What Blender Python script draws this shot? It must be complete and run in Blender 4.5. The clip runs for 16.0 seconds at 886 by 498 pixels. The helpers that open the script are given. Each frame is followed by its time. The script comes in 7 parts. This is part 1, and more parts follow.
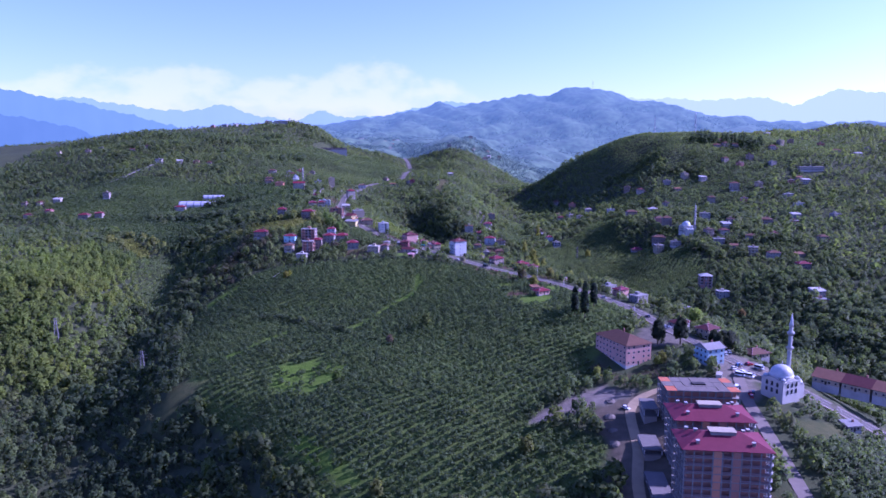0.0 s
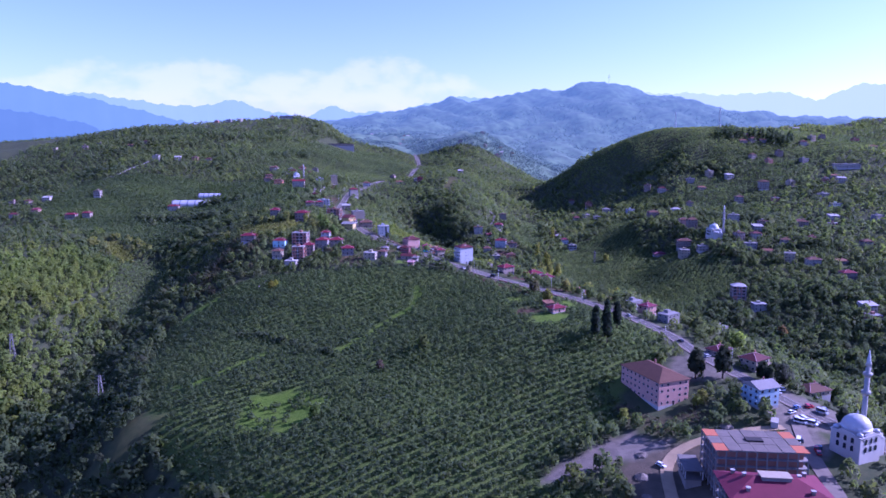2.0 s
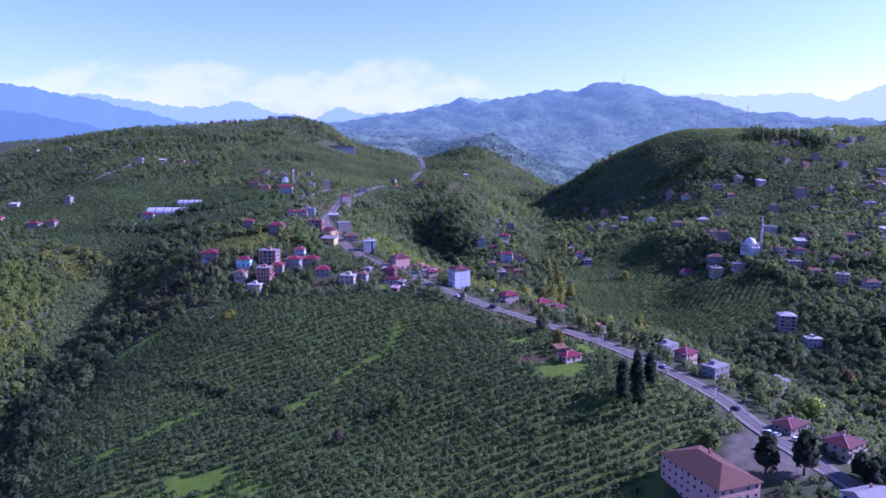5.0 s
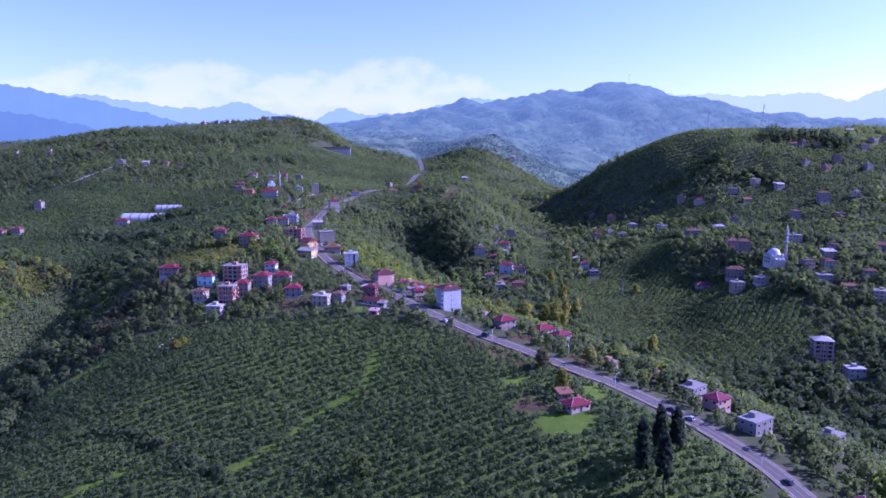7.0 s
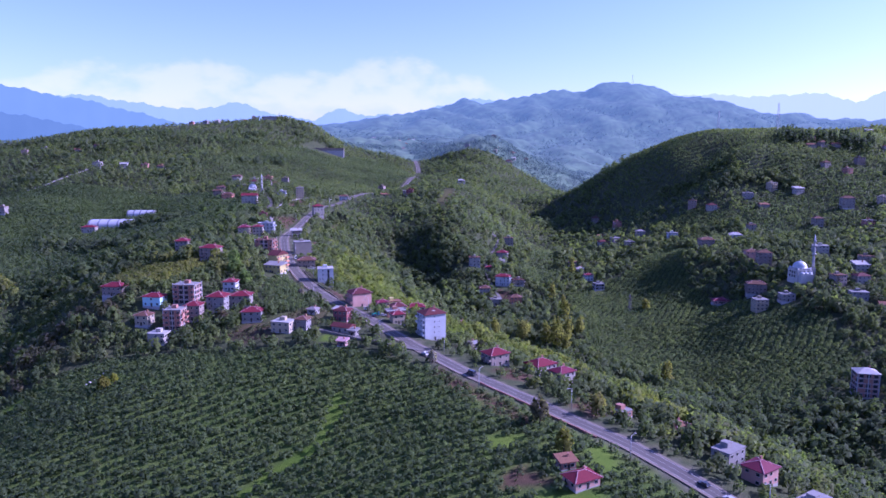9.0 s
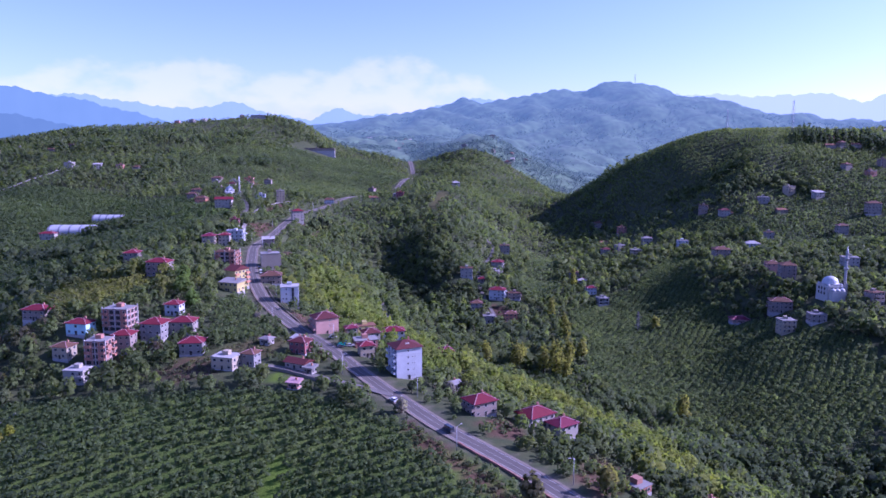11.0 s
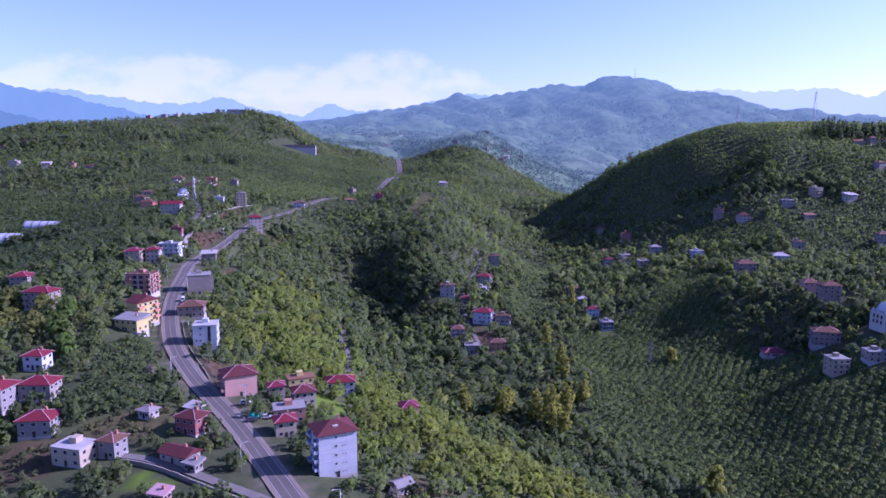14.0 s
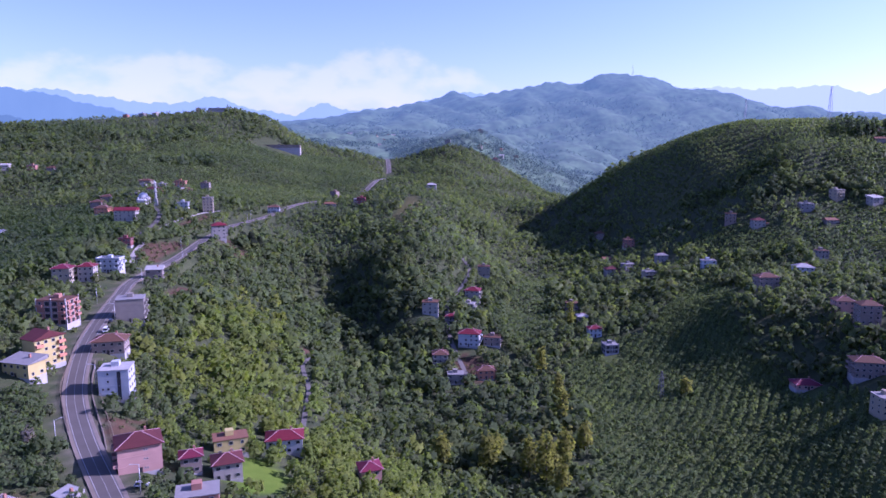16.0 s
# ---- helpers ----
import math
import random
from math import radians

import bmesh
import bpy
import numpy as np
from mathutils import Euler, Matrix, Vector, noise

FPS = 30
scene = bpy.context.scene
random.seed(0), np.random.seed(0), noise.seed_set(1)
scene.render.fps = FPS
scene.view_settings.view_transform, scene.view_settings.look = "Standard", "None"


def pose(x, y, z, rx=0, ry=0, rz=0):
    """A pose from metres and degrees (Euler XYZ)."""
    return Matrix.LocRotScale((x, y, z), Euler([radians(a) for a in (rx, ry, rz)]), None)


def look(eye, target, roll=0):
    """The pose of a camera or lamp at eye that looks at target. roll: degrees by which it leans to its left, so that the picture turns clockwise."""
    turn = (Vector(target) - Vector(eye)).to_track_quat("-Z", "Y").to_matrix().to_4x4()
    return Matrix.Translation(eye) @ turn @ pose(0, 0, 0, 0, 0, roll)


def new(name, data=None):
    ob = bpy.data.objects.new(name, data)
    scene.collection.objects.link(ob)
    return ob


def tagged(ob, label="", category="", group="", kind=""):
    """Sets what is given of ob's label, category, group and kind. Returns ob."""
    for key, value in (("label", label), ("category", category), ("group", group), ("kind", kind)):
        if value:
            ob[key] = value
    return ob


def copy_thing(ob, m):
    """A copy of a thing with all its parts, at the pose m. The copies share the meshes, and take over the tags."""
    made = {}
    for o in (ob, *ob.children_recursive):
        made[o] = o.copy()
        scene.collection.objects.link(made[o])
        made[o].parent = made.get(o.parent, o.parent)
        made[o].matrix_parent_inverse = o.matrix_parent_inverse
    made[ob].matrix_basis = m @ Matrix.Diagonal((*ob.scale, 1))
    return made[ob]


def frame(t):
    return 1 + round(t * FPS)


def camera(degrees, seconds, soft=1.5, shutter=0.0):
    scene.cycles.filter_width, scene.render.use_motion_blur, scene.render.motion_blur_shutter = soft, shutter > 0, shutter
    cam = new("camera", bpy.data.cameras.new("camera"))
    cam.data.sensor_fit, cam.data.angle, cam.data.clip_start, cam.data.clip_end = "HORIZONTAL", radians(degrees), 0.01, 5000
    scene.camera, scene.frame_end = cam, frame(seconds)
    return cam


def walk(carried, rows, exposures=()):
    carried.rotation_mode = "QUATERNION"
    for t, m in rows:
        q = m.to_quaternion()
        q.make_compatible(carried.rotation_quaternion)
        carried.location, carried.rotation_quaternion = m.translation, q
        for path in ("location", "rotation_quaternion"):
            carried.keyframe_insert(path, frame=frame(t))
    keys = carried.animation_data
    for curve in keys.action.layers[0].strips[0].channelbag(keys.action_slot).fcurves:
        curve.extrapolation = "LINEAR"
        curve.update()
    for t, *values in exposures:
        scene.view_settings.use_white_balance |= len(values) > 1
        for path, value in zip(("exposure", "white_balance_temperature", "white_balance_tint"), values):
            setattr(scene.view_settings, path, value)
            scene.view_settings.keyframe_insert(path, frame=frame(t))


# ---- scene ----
cam = camera(65.4, 16.0, soft=1.6)
METRES, EYE, TILT, LEAN, TURN = 520.0, 200.0, -8.3, 0.0, 0.0
ROWS = [
    (0.0, 0.0, 0.0, 0.0, 0.0, 0.0, 0.0),
    (0.5, 0.0041, 0.0311, 0.0045, 0.3, -0.19, -0.04),
    (1.0, 0.0081, 0.0617, 0.0091, 0.61, -0.29, -0.09),
    (1.5, 0.0123, 0.0921, 0.0136, 0.89, -0.33, -0.13),
    (2.0, 0.0162, 0.1233, 0.0181, 1.13, -0.34, -0.17),
    (2.5, 0.0204, 0.1537, 0.0227, 1.36, -0.33, -0.23),
    (3.0, 0.0244, 0.1841, 0.0271, 1.57, -0.29, -0.26),
    (3.5, 0.0285, 0.2153, 0.0315, 1.75, -0.22, -0.29),
    (4.0, 0.0325, 0.2457, 0.0361, 1.88, -0.19, -0.32),
    (6.5, 0.053, 0.3985, 0.0592, 2.39, -0.13, -0.39),
    (7.0, 0.057, 0.429, 0.0638, 2.45, -0.09, -0.38),
    (7.5, 0.061, 0.4596, 0.0683, 2.5, -0.07, -0.39),
    (8.0, 0.0652, 0.4908, 0.0727, 2.55, -0.04, -0.38),
    (8.5, 0.0691, 0.5212, 0.0771, 2.6, -0.01, -0.43),
    (9.0, 0.0731, 0.5517, 0.0816, 2.63, 0.01, -0.45),
    (11.5, 0.093, 0.7056, 0.1036, 2.69, 0.04, -0.56),
    (12.0, 0.0971, 0.7365, 0.1081, 2.63, -0.07, -0.47),
    (12.5, 0.101, 0.7668, 0.1126, 2.61, -0.15, -0.51),
    (13.0, 0.1051, 0.7976, 0.117, 2.6, -0.15, -0.55),
    (13.5, 0.1089, 0.8282, 0.1216, 2.56, -0.2, -0.52),
    (14.0, 0.113, 0.8587, 0.1263, 2.51, -0.23, -0.47),
    (14.5, 0.1172, 0.8898, 0.1308, 2.47, -0.24, -0.45),
    (15.0, 0.1213, 0.9201, 0.135, 2.41, -0.25, -0.36),
    (15.5, 0.1253, 0.9501, 0.1394, 2.37, -0.26, -0.32),
    (16.0, 0.1289, 0.9811, 0.1439, 2.3, -0.27, -0.26),
]
walk(cam, [(t, pose(0, 0, EYE, TILT, LEAN, TURN) @ pose(METRES * x, METRES * y, METRES * z, 90 + pitch, roll, yaw)) for t, x, y, z, yaw, pitch, roll in ROWS],
     [(0.0, 0.88, 4520, 72), (9.0, 0.84, 4640, 69), (16.0, 0.77, 4800, 66)])

# ---------------------------------------------------------------- world, sun
SUN_AZ, SUN_EL = 80.0, 32.0        # degrees to the right of +y, and up
world = bpy.data.worlds.new("world")
scene.world = world
world.use_nodes = True
wn, wl = world.node_tree.nodes, world.node_tree.links
sky = wn.new("ShaderNodeTexSky")
sky.sky_type, sky.sun_disc = "NISHITA", False
sky.sun_elevation, sky.sun_rotation = radians(SUN_EL), radians(SUN_AZ)
sky.altitude, sky.air_density, sky.dust_density, sky.ozone_density = 200, 1.0, 0.8, 1.6
wl.new(sky.outputs[0], wn["Background"].inputs[0])
wn["Background"].inputs[1].default_value = 0.098
sun = new("sun", bpy.data.lights.new("sun", "SUN"))
sun.data.energy, sun.data.angle, sun.data.color = 5.0, radians(0.6), (1.0, 0.90, 0.70)
sun.matrix_world = look((math.sin(radians(SUN_AZ)) * math.cos(radians(SUN_EL)) * 900, math.cos(radians(SUN_AZ)) * math.cos(radians(SUN_EL)) * 900,
                         math.sin(radians(SUN_EL)) * 900), (0, 0, 0))

# ---------------------------------------------------------------- lie of the land
# crests, spurs, slopes and stream beds, each as a line of (x, y, height)
LAND = {
    "village_ridge": [(185, 180, 70), (170, 260, 76), (158, 330, 80), (140, 400, 86), (125, 480, 91), (80, 560, 95), (35, 615, 99),
                      (-20, 690, 102), (-60, 755, 105), (-88, 830, 109), (-112, 930, 115), (-140, 1068, 121), (-165, 1140, 131)],
    "grove": [(-50, 310, 50), (36, 330, 64), (36, 418, 79), (-14, 438, 72), (-58, 479, 71), (-70, 546, 80), (-35, 529, 78), (75, 475, 92),
              (-123, 585, 86), (-121, 643, 96), (-68, 644, 102)],
    "front_slope": [(-82, 337, 47), (-98, 362, 49), (-122, 395, 50), (-142, 408, 51), (-104, 337, 26), (-118, 358, 28), (-142, 384, 28), (-166, 398, 28), (-150, 330, 4), (-120, 290, 8), (-60, 265, 22),
                    (-100, 240, -6), (0, 255, 44), (-200, 345, -2), (-200, 400, 14)],
    "grove_edge": [(88, 372, 76), (101, 358, 75), (-107, 354, 46), (-85, 420, 57), (-116, 503, 67), (-172, 414, 52), (-150, 523, 68), (-179, 491, 58), (-189, 585, 71),
                   (-211, 597, 66)],
    "west_stream": [(-150, 200, -15), (-200, 300, -8), (-251, 385, 4), (-243, 436, 18), (-237, 473, 28), (-261, 568, 36), (-285, 680, 52),
                    (-310, 780, 64)],
    "west_spur": [(-278, 514, 40), (-293, 575, 58), (-338, 613, 78), (-400, 640, 86), (-333, 765, 75), (-420, 800, 86), (-520, 760, 92),
                  (-420, 480, 45)],
    "west_ravine": [(-331, 784, 67), (-323, 848, 92), (-219, 680, 84), (-248, 644, 65), (-262, 696, 64), (-218, 725, 105), (-261, 749, 87), (-280, 860, 104), (-177, 623, 86), (-298, 704, 55), (-287, 758, 68), (-290, 643, 49), (-197, 574, 66), (-192, 492, 57), (-254, 554, 36), (-217, 652, 76), (-268, 510, 26), (-361, 816, 74), (-212, 712, 93), (-387, 910, 89)],
    "west_hill": [(-597, 977, 82), (-579, 1009, 100), (-528, 1012, 102), (-540, 1110, 125), (-769, 1224, 95), (-386, 1141, 118),
                  (-380, 1021, 100), (-396, 1295, 140), (-457, 1394, 172), (-546, 1340, 170), (-305, 1567, 183), (-911, 1509, 185)],
    "west_crest": [(-1300, 1650, 170), (-900, 1700, 215), (-650, 1850, 256), (-450, 1897, 271), (-330, 1900, 247), (-252, 1882, 192)],
    "terraces": [(-277, 831, 93), (-190, 814, 121), (-145, 760, 121), (-182, 696, 115), (-133, 647, 93), (-133, 783, 122), (-95, 754, 114),
                 (-112, 705, 111), (-219, 993, 134), (-225, 1090, 136), (-260, 1213, 154)],
    "far_road": [(-150, 1250, 128), (-110, 1500, 128), (-82, 1767, 130), (-124, 2126, 146), (-192, 2454, 205), (-150, 2750, 235)],
    "knoll": [(15, 1429, 150), (12, 1300, 142), (6, 1200, 130), (14, 1110, 114), (-14, 1200, 120), (60, 1330, 126), (95, 1300, 98), (62, 1240, 100), (38, 1000, 80), (65, 1058, 76)],
    "knoll_hollow": [(70, 800, 44), (28, 880, 51), (-14, 960, 54), (-48, 1050, 67), (-85, 1180, 104)],
    "east_stream": [(280, 250, 30), (260, 400, 36), (235, 520, 38), (205, 620, 38), (165, 720, 38), (110, 790, 41), (108, 850, 52), (112, 950, 58),
                    (110, 1050, 62), (120, 1200, 64), (140, 1403, 66), (190, 1680, 72), (240, 1850, 84)],
    "east_grove": [(222, 660, 50), (204, 755, 45), (201, 803, 47), (198, 935, 60), (253, 893, 65), (245, 822, 68), (149, 1001, 69)],
    "east_slope": [(270, 655, 58), (300, 690, 66), (300, 850, 92), (304, 906, 95), (260, 970, 103), (311, 1018, 102), (391, 1044, 112), (219, 1066, 82),
                   (515, 972, 122), (460, 830, 96), (330, 620, 68), (300, 500, 58), (380, 420, 60)],
    "east_hill": [(420, 1183, 150), (489, 1355, 226), (502, 1520, 220), (580, 1460, 222), (400, 1370, 224), (330, 1330, 204), (324, 1438, 199), (276, 1414, 178), (240, 1462, 149), (195, 1420, 114), (215, 1299, 84), (330, 1600, 150)],
    "east_hill_gullies": [(365, 1351, 220), (326, 1300, 187), (264, 1308, 140), (399, 1253, 192), (375, 1215, 166), (339, 1206, 149), (199, 1450, 109), (368, 1291, 181), (319, 1269, 147), (285, 1260, 123)],
    "hollow_bank": [(-40, 1085, 68), (-22, 1042, 61), (0, 988, 53), (-6, 1088, 105), (4, 1046, 96), (22, 1000, 85)],
    "plateau": [(700, 1500, 229), (900, 1500, 246), (1200, 1500, 246), (800, 1100, 160), (800, 700, 110)],
    "middle_hill": [(30, 1750, 165), (60, 2010, 226), (90, 2300, 238), (179, 2010, 148), (150, 1800, 120), (215, 1960, 100), (290, 2050, 94), (330, 2300, 104), (420, 2600, 112),
                    (500, 2300, 115), (750, 2100, 150), (230, 2350, 160)],
    "east_shoulder": [(188, 345, 78), (178, 410, 84), (162, 455, 86), (156, 500, 88), (178, 502, 80), (122, 545, 89), (105, 585, 87), (76, 612, 92),
                      (195, 560, 60), (150, 620, 62), (95, 680, 72), (40, 740, 76)],
    "road_hollow": [(-60, 1400, 124), (-20, 1550, 124), (60, 1560, 132)],
    "peak_range": [(-1300, 3800, 250), (-420, 3900, 350), (-100, 3900, 428), (271, 3880, 453), (428, 3880, 466), (554, 3870, 484), (680, 3860, 502), (822, 3848, 530), (964, 3850, 476), (1090, 3850, 460), (1250, 3850, 428), (1374, 3840, 396), (1626, 3830, 350),
                   (1930, 3800, 325), (2600, 3600, 330), (700, 3300, 330), (100, 3300, 290), (1400, 3200, 260), (-1500, 4500, 200), (800, 4600, 300), (2600, 4500, 250)],
    "behind": [(0, -400, 20), (-600, -100, 0), (600, -100, 60), (600, 300, 60), (-650, 400, 50), (60, 100, 30)],
    "distance": [(-1500, 900, 60), (-1800, 2400, 120), (-700, 2400, 190), (-500, 2900, 240), (0, 2900, 215), (300, 2700, 170), (600, 2800, 135), (1000, 2900, 160), (1200, 2500, 175),
                 (2000, 1800, 220), (2000, 800, 120), (1500, 0, 60), (-1500, -200, 20)],
}
_pts = np.array([p for line in LAND.values() for p in line], float)


def _solve():
    n = len(_pts)
    d = np.hypot(_pts[:, None, 0] - _pts[None, :, 0], _pts[:, None, 1] - _pts[None, :, 1])
    a = np.zeros((n + 3, n + 3))
    a[:n, :n] = d - 4.0 * np.eye(n)
    a[:n, n], a[:n, n + 1:] = 1, _pts[:, :2] / 1000
    a[n:, :n] = a[:n, n:].T
    return np.linalg.solve(a, np.r_[_pts[:, 2], 0, 0, 0])


_w = _solve()


def relief(x, y):
    """Small swells and gullies."""
    far = np.clip((np.hypot(x, y - 500) - 500) / 900, 0.0, 1.0)
    s = (np.sin(x * .031 + 1.3 * np.sin(y * .017)) * np.sin(y * .027 + 1.1 * np.sin(x * .013)) * 1.4
         + np.sin(x * .071 + y * .043) * np.sin(y * .083 - x * .037) * .6)
    b = (np.sin(x * .0123 + 1.7 * np.sin(y * .0063) + .8) * np.sin(y * .0107 + 1.5 * np.sin(x * .0071))
         + .5 * np.sin(x * .024 - y * .011 + 2) * np.sin(y * .021 + x * .008)) * 7
    return s * (0.6 + far) + b * far


def land(x, y):
    """Height of the ground at x, y (arrays or numbers)."""
    x, y = np.asarray(x, float), np.asarray(y, float)
    shape = np.broadcast(x, y).shape
    fx, fy = np.broadcast_to(x, shape).ravel(), np.broadcast_to(y, shape).ravel()
    out = np.empty(fx.size)
    n = len(_pts)
    for i in range(0, fx.size, 20000):
        sx, sy = fx[i:i + 20000], fy[i:i + 20000]
        r = np.sqrt((sx[:, None] - _pts[None, :, 0]) ** 2 + (sy[:, None] - _pts[None, :, 1]) ** 2 + 64.0)
        out[i:i + 20000] = r @ _w[:n] + _w[n] + sx / 1000 * _w[n + 1] + sy / 1000 * _w[n + 2]
    out += relief(fx, fy)
    return out.reshape(shape)


# end of land
# ---------------------------------------------------------------- roads, fields
ROAD = [(262, 262), (228, 290), (203, 316), (181, 343), (164, 368), (153, 392), (145, 412), (139, 432), (134, 460), (122, 489), (109, 513), (95, 533), (80, 549),
        (67, 566), (52, 583), (33, 602), (12, 629), (-6, 655), (-27, 684), (-60, 726), (-79, 754), (-94, 784), (-106, 813), (-119, 850), (-131, 890),
        (-140, 925), (-148, 992), (-153, 1070), (-156, 1130), (-150, 1200), (-138, 1290), (-112, 1400), (-92, 1550), (-82, 1700), (-86, 1800),
        (-112, 1990), (-150, 2200), (-190, 2450)]
SIDE_LANE = [(12, 628), (-4, 636), (-17, 642), (-35, 650), (-51, 654), (-75, 655)]
SITE_LANE = [(122, 150), (131, 200), (136, 244), (145, 300), (150, 330), (158, 356), (166, 366)]
TRACK = [(76, 235), (79, 262), (86, 288), (88, 300), (90, 314), (93, 327), (100, 337), (114, 344), (130, 346), (148, 347)]
VALLEY_LANE = [(66, 930), (52, 985), (50, 1030), (57, 1066), (66, 1111), (60, 1150)]
WOOD_LANE = [(-6, 800), (-11, 825), (-19, 865), (-31, 902), (-33, 938)]
HILL_ROAD = [(-680, 1200), (-632, 1222), (-604, 1234), (-584, 1256), (-577, 1280), (-569, 1307), (-561, 1320), (-552, 1362), (-530, 1400)]
FORK_LANE = [(-160, 962), (-168, 980), (-175, 1000), (-181, 1023), (-189, 1068), (-194, 1110), (-193, 1155), (-184, 1200)]
HILL_LANE = [(-190, 1010), (-205, 1100), (-235, 1160), (-290, 1190), (-350, 1210), (-420, 1260)]


def smooth_line(pts, step=4.0):
    """Points at even steps along a Catmull-Rom curve."""
    p = np.array(pts, float)
    p = np.vstack([2 * p[0] - p[1], p, 2 * p[-1] - p[-2]])
    out = []
    for i in range(1, len(p) - 2):
        n = max(2, int(np.hypot(*(p[i + 1] - p[i])) / step))
        for u in np.linspace(0, 1, n, endpoint=False):
            a, b, c, d = p[i - 1], p[i], p[i + 1], p[i + 2]
            out.append(0.5 * (2 * b + (c - a) * u + (2 * a - 5 * b + 4 * c - d) * u * u + (3 * b - a - 3 * c + d) * u ** 3))
    out.append(p[-2])
    return np.array(out)


def profile(xy, k=9):
    """Evened heights along a way."""
    z = land(xy[:, 0], xy[:, 1])
    z = np.r_[[z[0]] * k, z, [z[-1]] * k]
    ker = np.hanning(2 * k + 1)
    return np.convolve(z, ker / ker.sum(), "valid")


WAYS = {}
for key, pts, half, k in (("road", ROAD, 5.2, 9), ("site_lane", SITE_LANE, 4.0, 6), ("side_lane", SIDE_LANE, 2.2, 4), ("track", TRACK, 2.4, 5), ("valley_lane", VALLEY_LANE, 1.8, 5),
                          ("hill_lane", HILL_LANE, 2.2, 5), ("fork_lane", FORK_LANE, 2.0, 5), ("hill_road", HILL_ROAD, 2.4, 5), ("wood_lane", WOOD_LANE, 1.8, 5)):
    xy = smooth_line(pts)
    WAYS[key] = (xy, profile(xy, k), half)


def way_near(x, y, key):
    """Distance to a way, and the way's height there."""
    xy, z, half = WAYS[key]
    best, zz = np.full(x.size, 1e9), np.zeros(x.size)
    for (px, py), pz in zip(xy, z):
        d = (x - px) ** 2 + (y - py) ** 2
        m = d < best
        best[m], zz[m] = d[m], pz
    return np.sqrt(best), zz


def inside(x, y, poly):
    r = np.zeros(x.shape, bool)
    for (x0, y0), (x1, y1) in zip(poly, poly[1:] + poly[:1]):
        c = (y0 > y) != (y1 > y)
        r ^= c & (x < (x1 - x0) * (y - y0) / (y1 - y0 + 1e-9) + x0)
    return r


def line_near(x, y, lines, d):
    """Whether a place lies within d of one of the lines."""
    r = np.zeros(x.shape, bool)
    for line in lines:
        for px, py in smooth_line(line, 3.0):
            r |= (x - px) ** 2 + (y - py) ** 2 < d * d
    return r


def ground_at(x, y):
    """Height of the finished ground, with the roads cut into it."""
    x, y = np.atleast_1d(np.asarray(x, float)), np.atleast_1d(np.asarray(y, float))
    z = land(x, y)
    for key in ("wood_lane", "hill_road", "hill_lane", "fork_lane", "valley_lane", "track", "side_lane", "site_lane", "road"):
        half = WAYS[key][2]
        xy = WAYS[key][0]
        m = (x > xy[:, 0].min() - 30) & (x < xy[:, 0].max() + 30) & (y > xy[:, 1].min() - 30) & (y < xy[:, 1].max() + 30)
        if not m.any():
            continue
        d, wz = way_near(x[m], y[m], key)
        u = np.clip((d - half - 3.0) / (half * 1.2 + 3), 0, 1)
        u = u * u * (3 - 2 * u)
        z[m] = (wz - 0.25) * (1 - u) + z[m] * u
    return z


GROVE = [(-190, 612), (-145, 634), (-64, 627), (-49, 630), (-25, 627), (-2, 614), (16, 602), (46, 576), (84, 538), (128, 470), (120, 420), (96, 408), (84, 368), (40, 335), (76, 300),
         (60, 262), (-43, 280), (-95, 345), (-150, 405), (-185, 470), (-215, 570)]
NEAR_GROVE = [(152, 212), (148, 260), (158, 306), (174, 316), (196, 300), (228, 272), (268, 240), (262, 205)]
EAST_GROVE = [(128, 945), (157, 986), (191, 983), (222, 1040), (254, 1068), (256, 1005), (240, 975), (238, 925), (262, 873), (300, 800), (285, 725), (222, 690), (180, 745), (128, 800), (130, 880)]
ROADSIDE_GROVE = [(-97, 712), (-100, 733), (-100, 752), (-90, 754), (-68, 716), (-52, 690), (-56, 683), (-68, 677), (-86, 689)]
VALLEY_GROVE = [(98, 1094), (130, 1180), (142, 1231), (132, 1054), (114, 972), (92, 987)]
UPPER_GROVE = [(258, 1187), (318, 1179), (355, 1122), (333, 1094), (294, 1110)]
WEST_GROVE = [(-240, 880), (-210, 940), (-205, 1060), (-300, 1180), (-480, 1260), (-640, 1250), (-620, 1050), (-430, 900), (-330, 830)]
HILL_FIELD = [(-170, 1250), (-130, 1330), (-100, 1500), (-92, 1750), (-170, 1890), (-273, 1770), (-420, 1600), (-420, 1350), (-260, 1290)]
HILL_TERRACES = [(262, 1290), (335, 1225), (430, 1185), (520, 1230), (640, 1300), (660, 1440), (490, 1500), (340, 1500), (262, 1420), (235, 1350)]
RAVINE_FIELD = [(-338, 737), (-350, 799), (-314, 803), (-284, 740), (-257, 643), (-249, 594), (-271, 611), (-312, 688)]
SPUR_SHRUBS = [(-414, 869), (-394, 865), (-350, 818), (-342, 794), (-368, 809), (-394, 838)]
EAST_FIELD = [(330, 1050), (420, 1000), (560, 1150), (760, 1280), (650, 1420), (480, 1300), (360, 1150)]
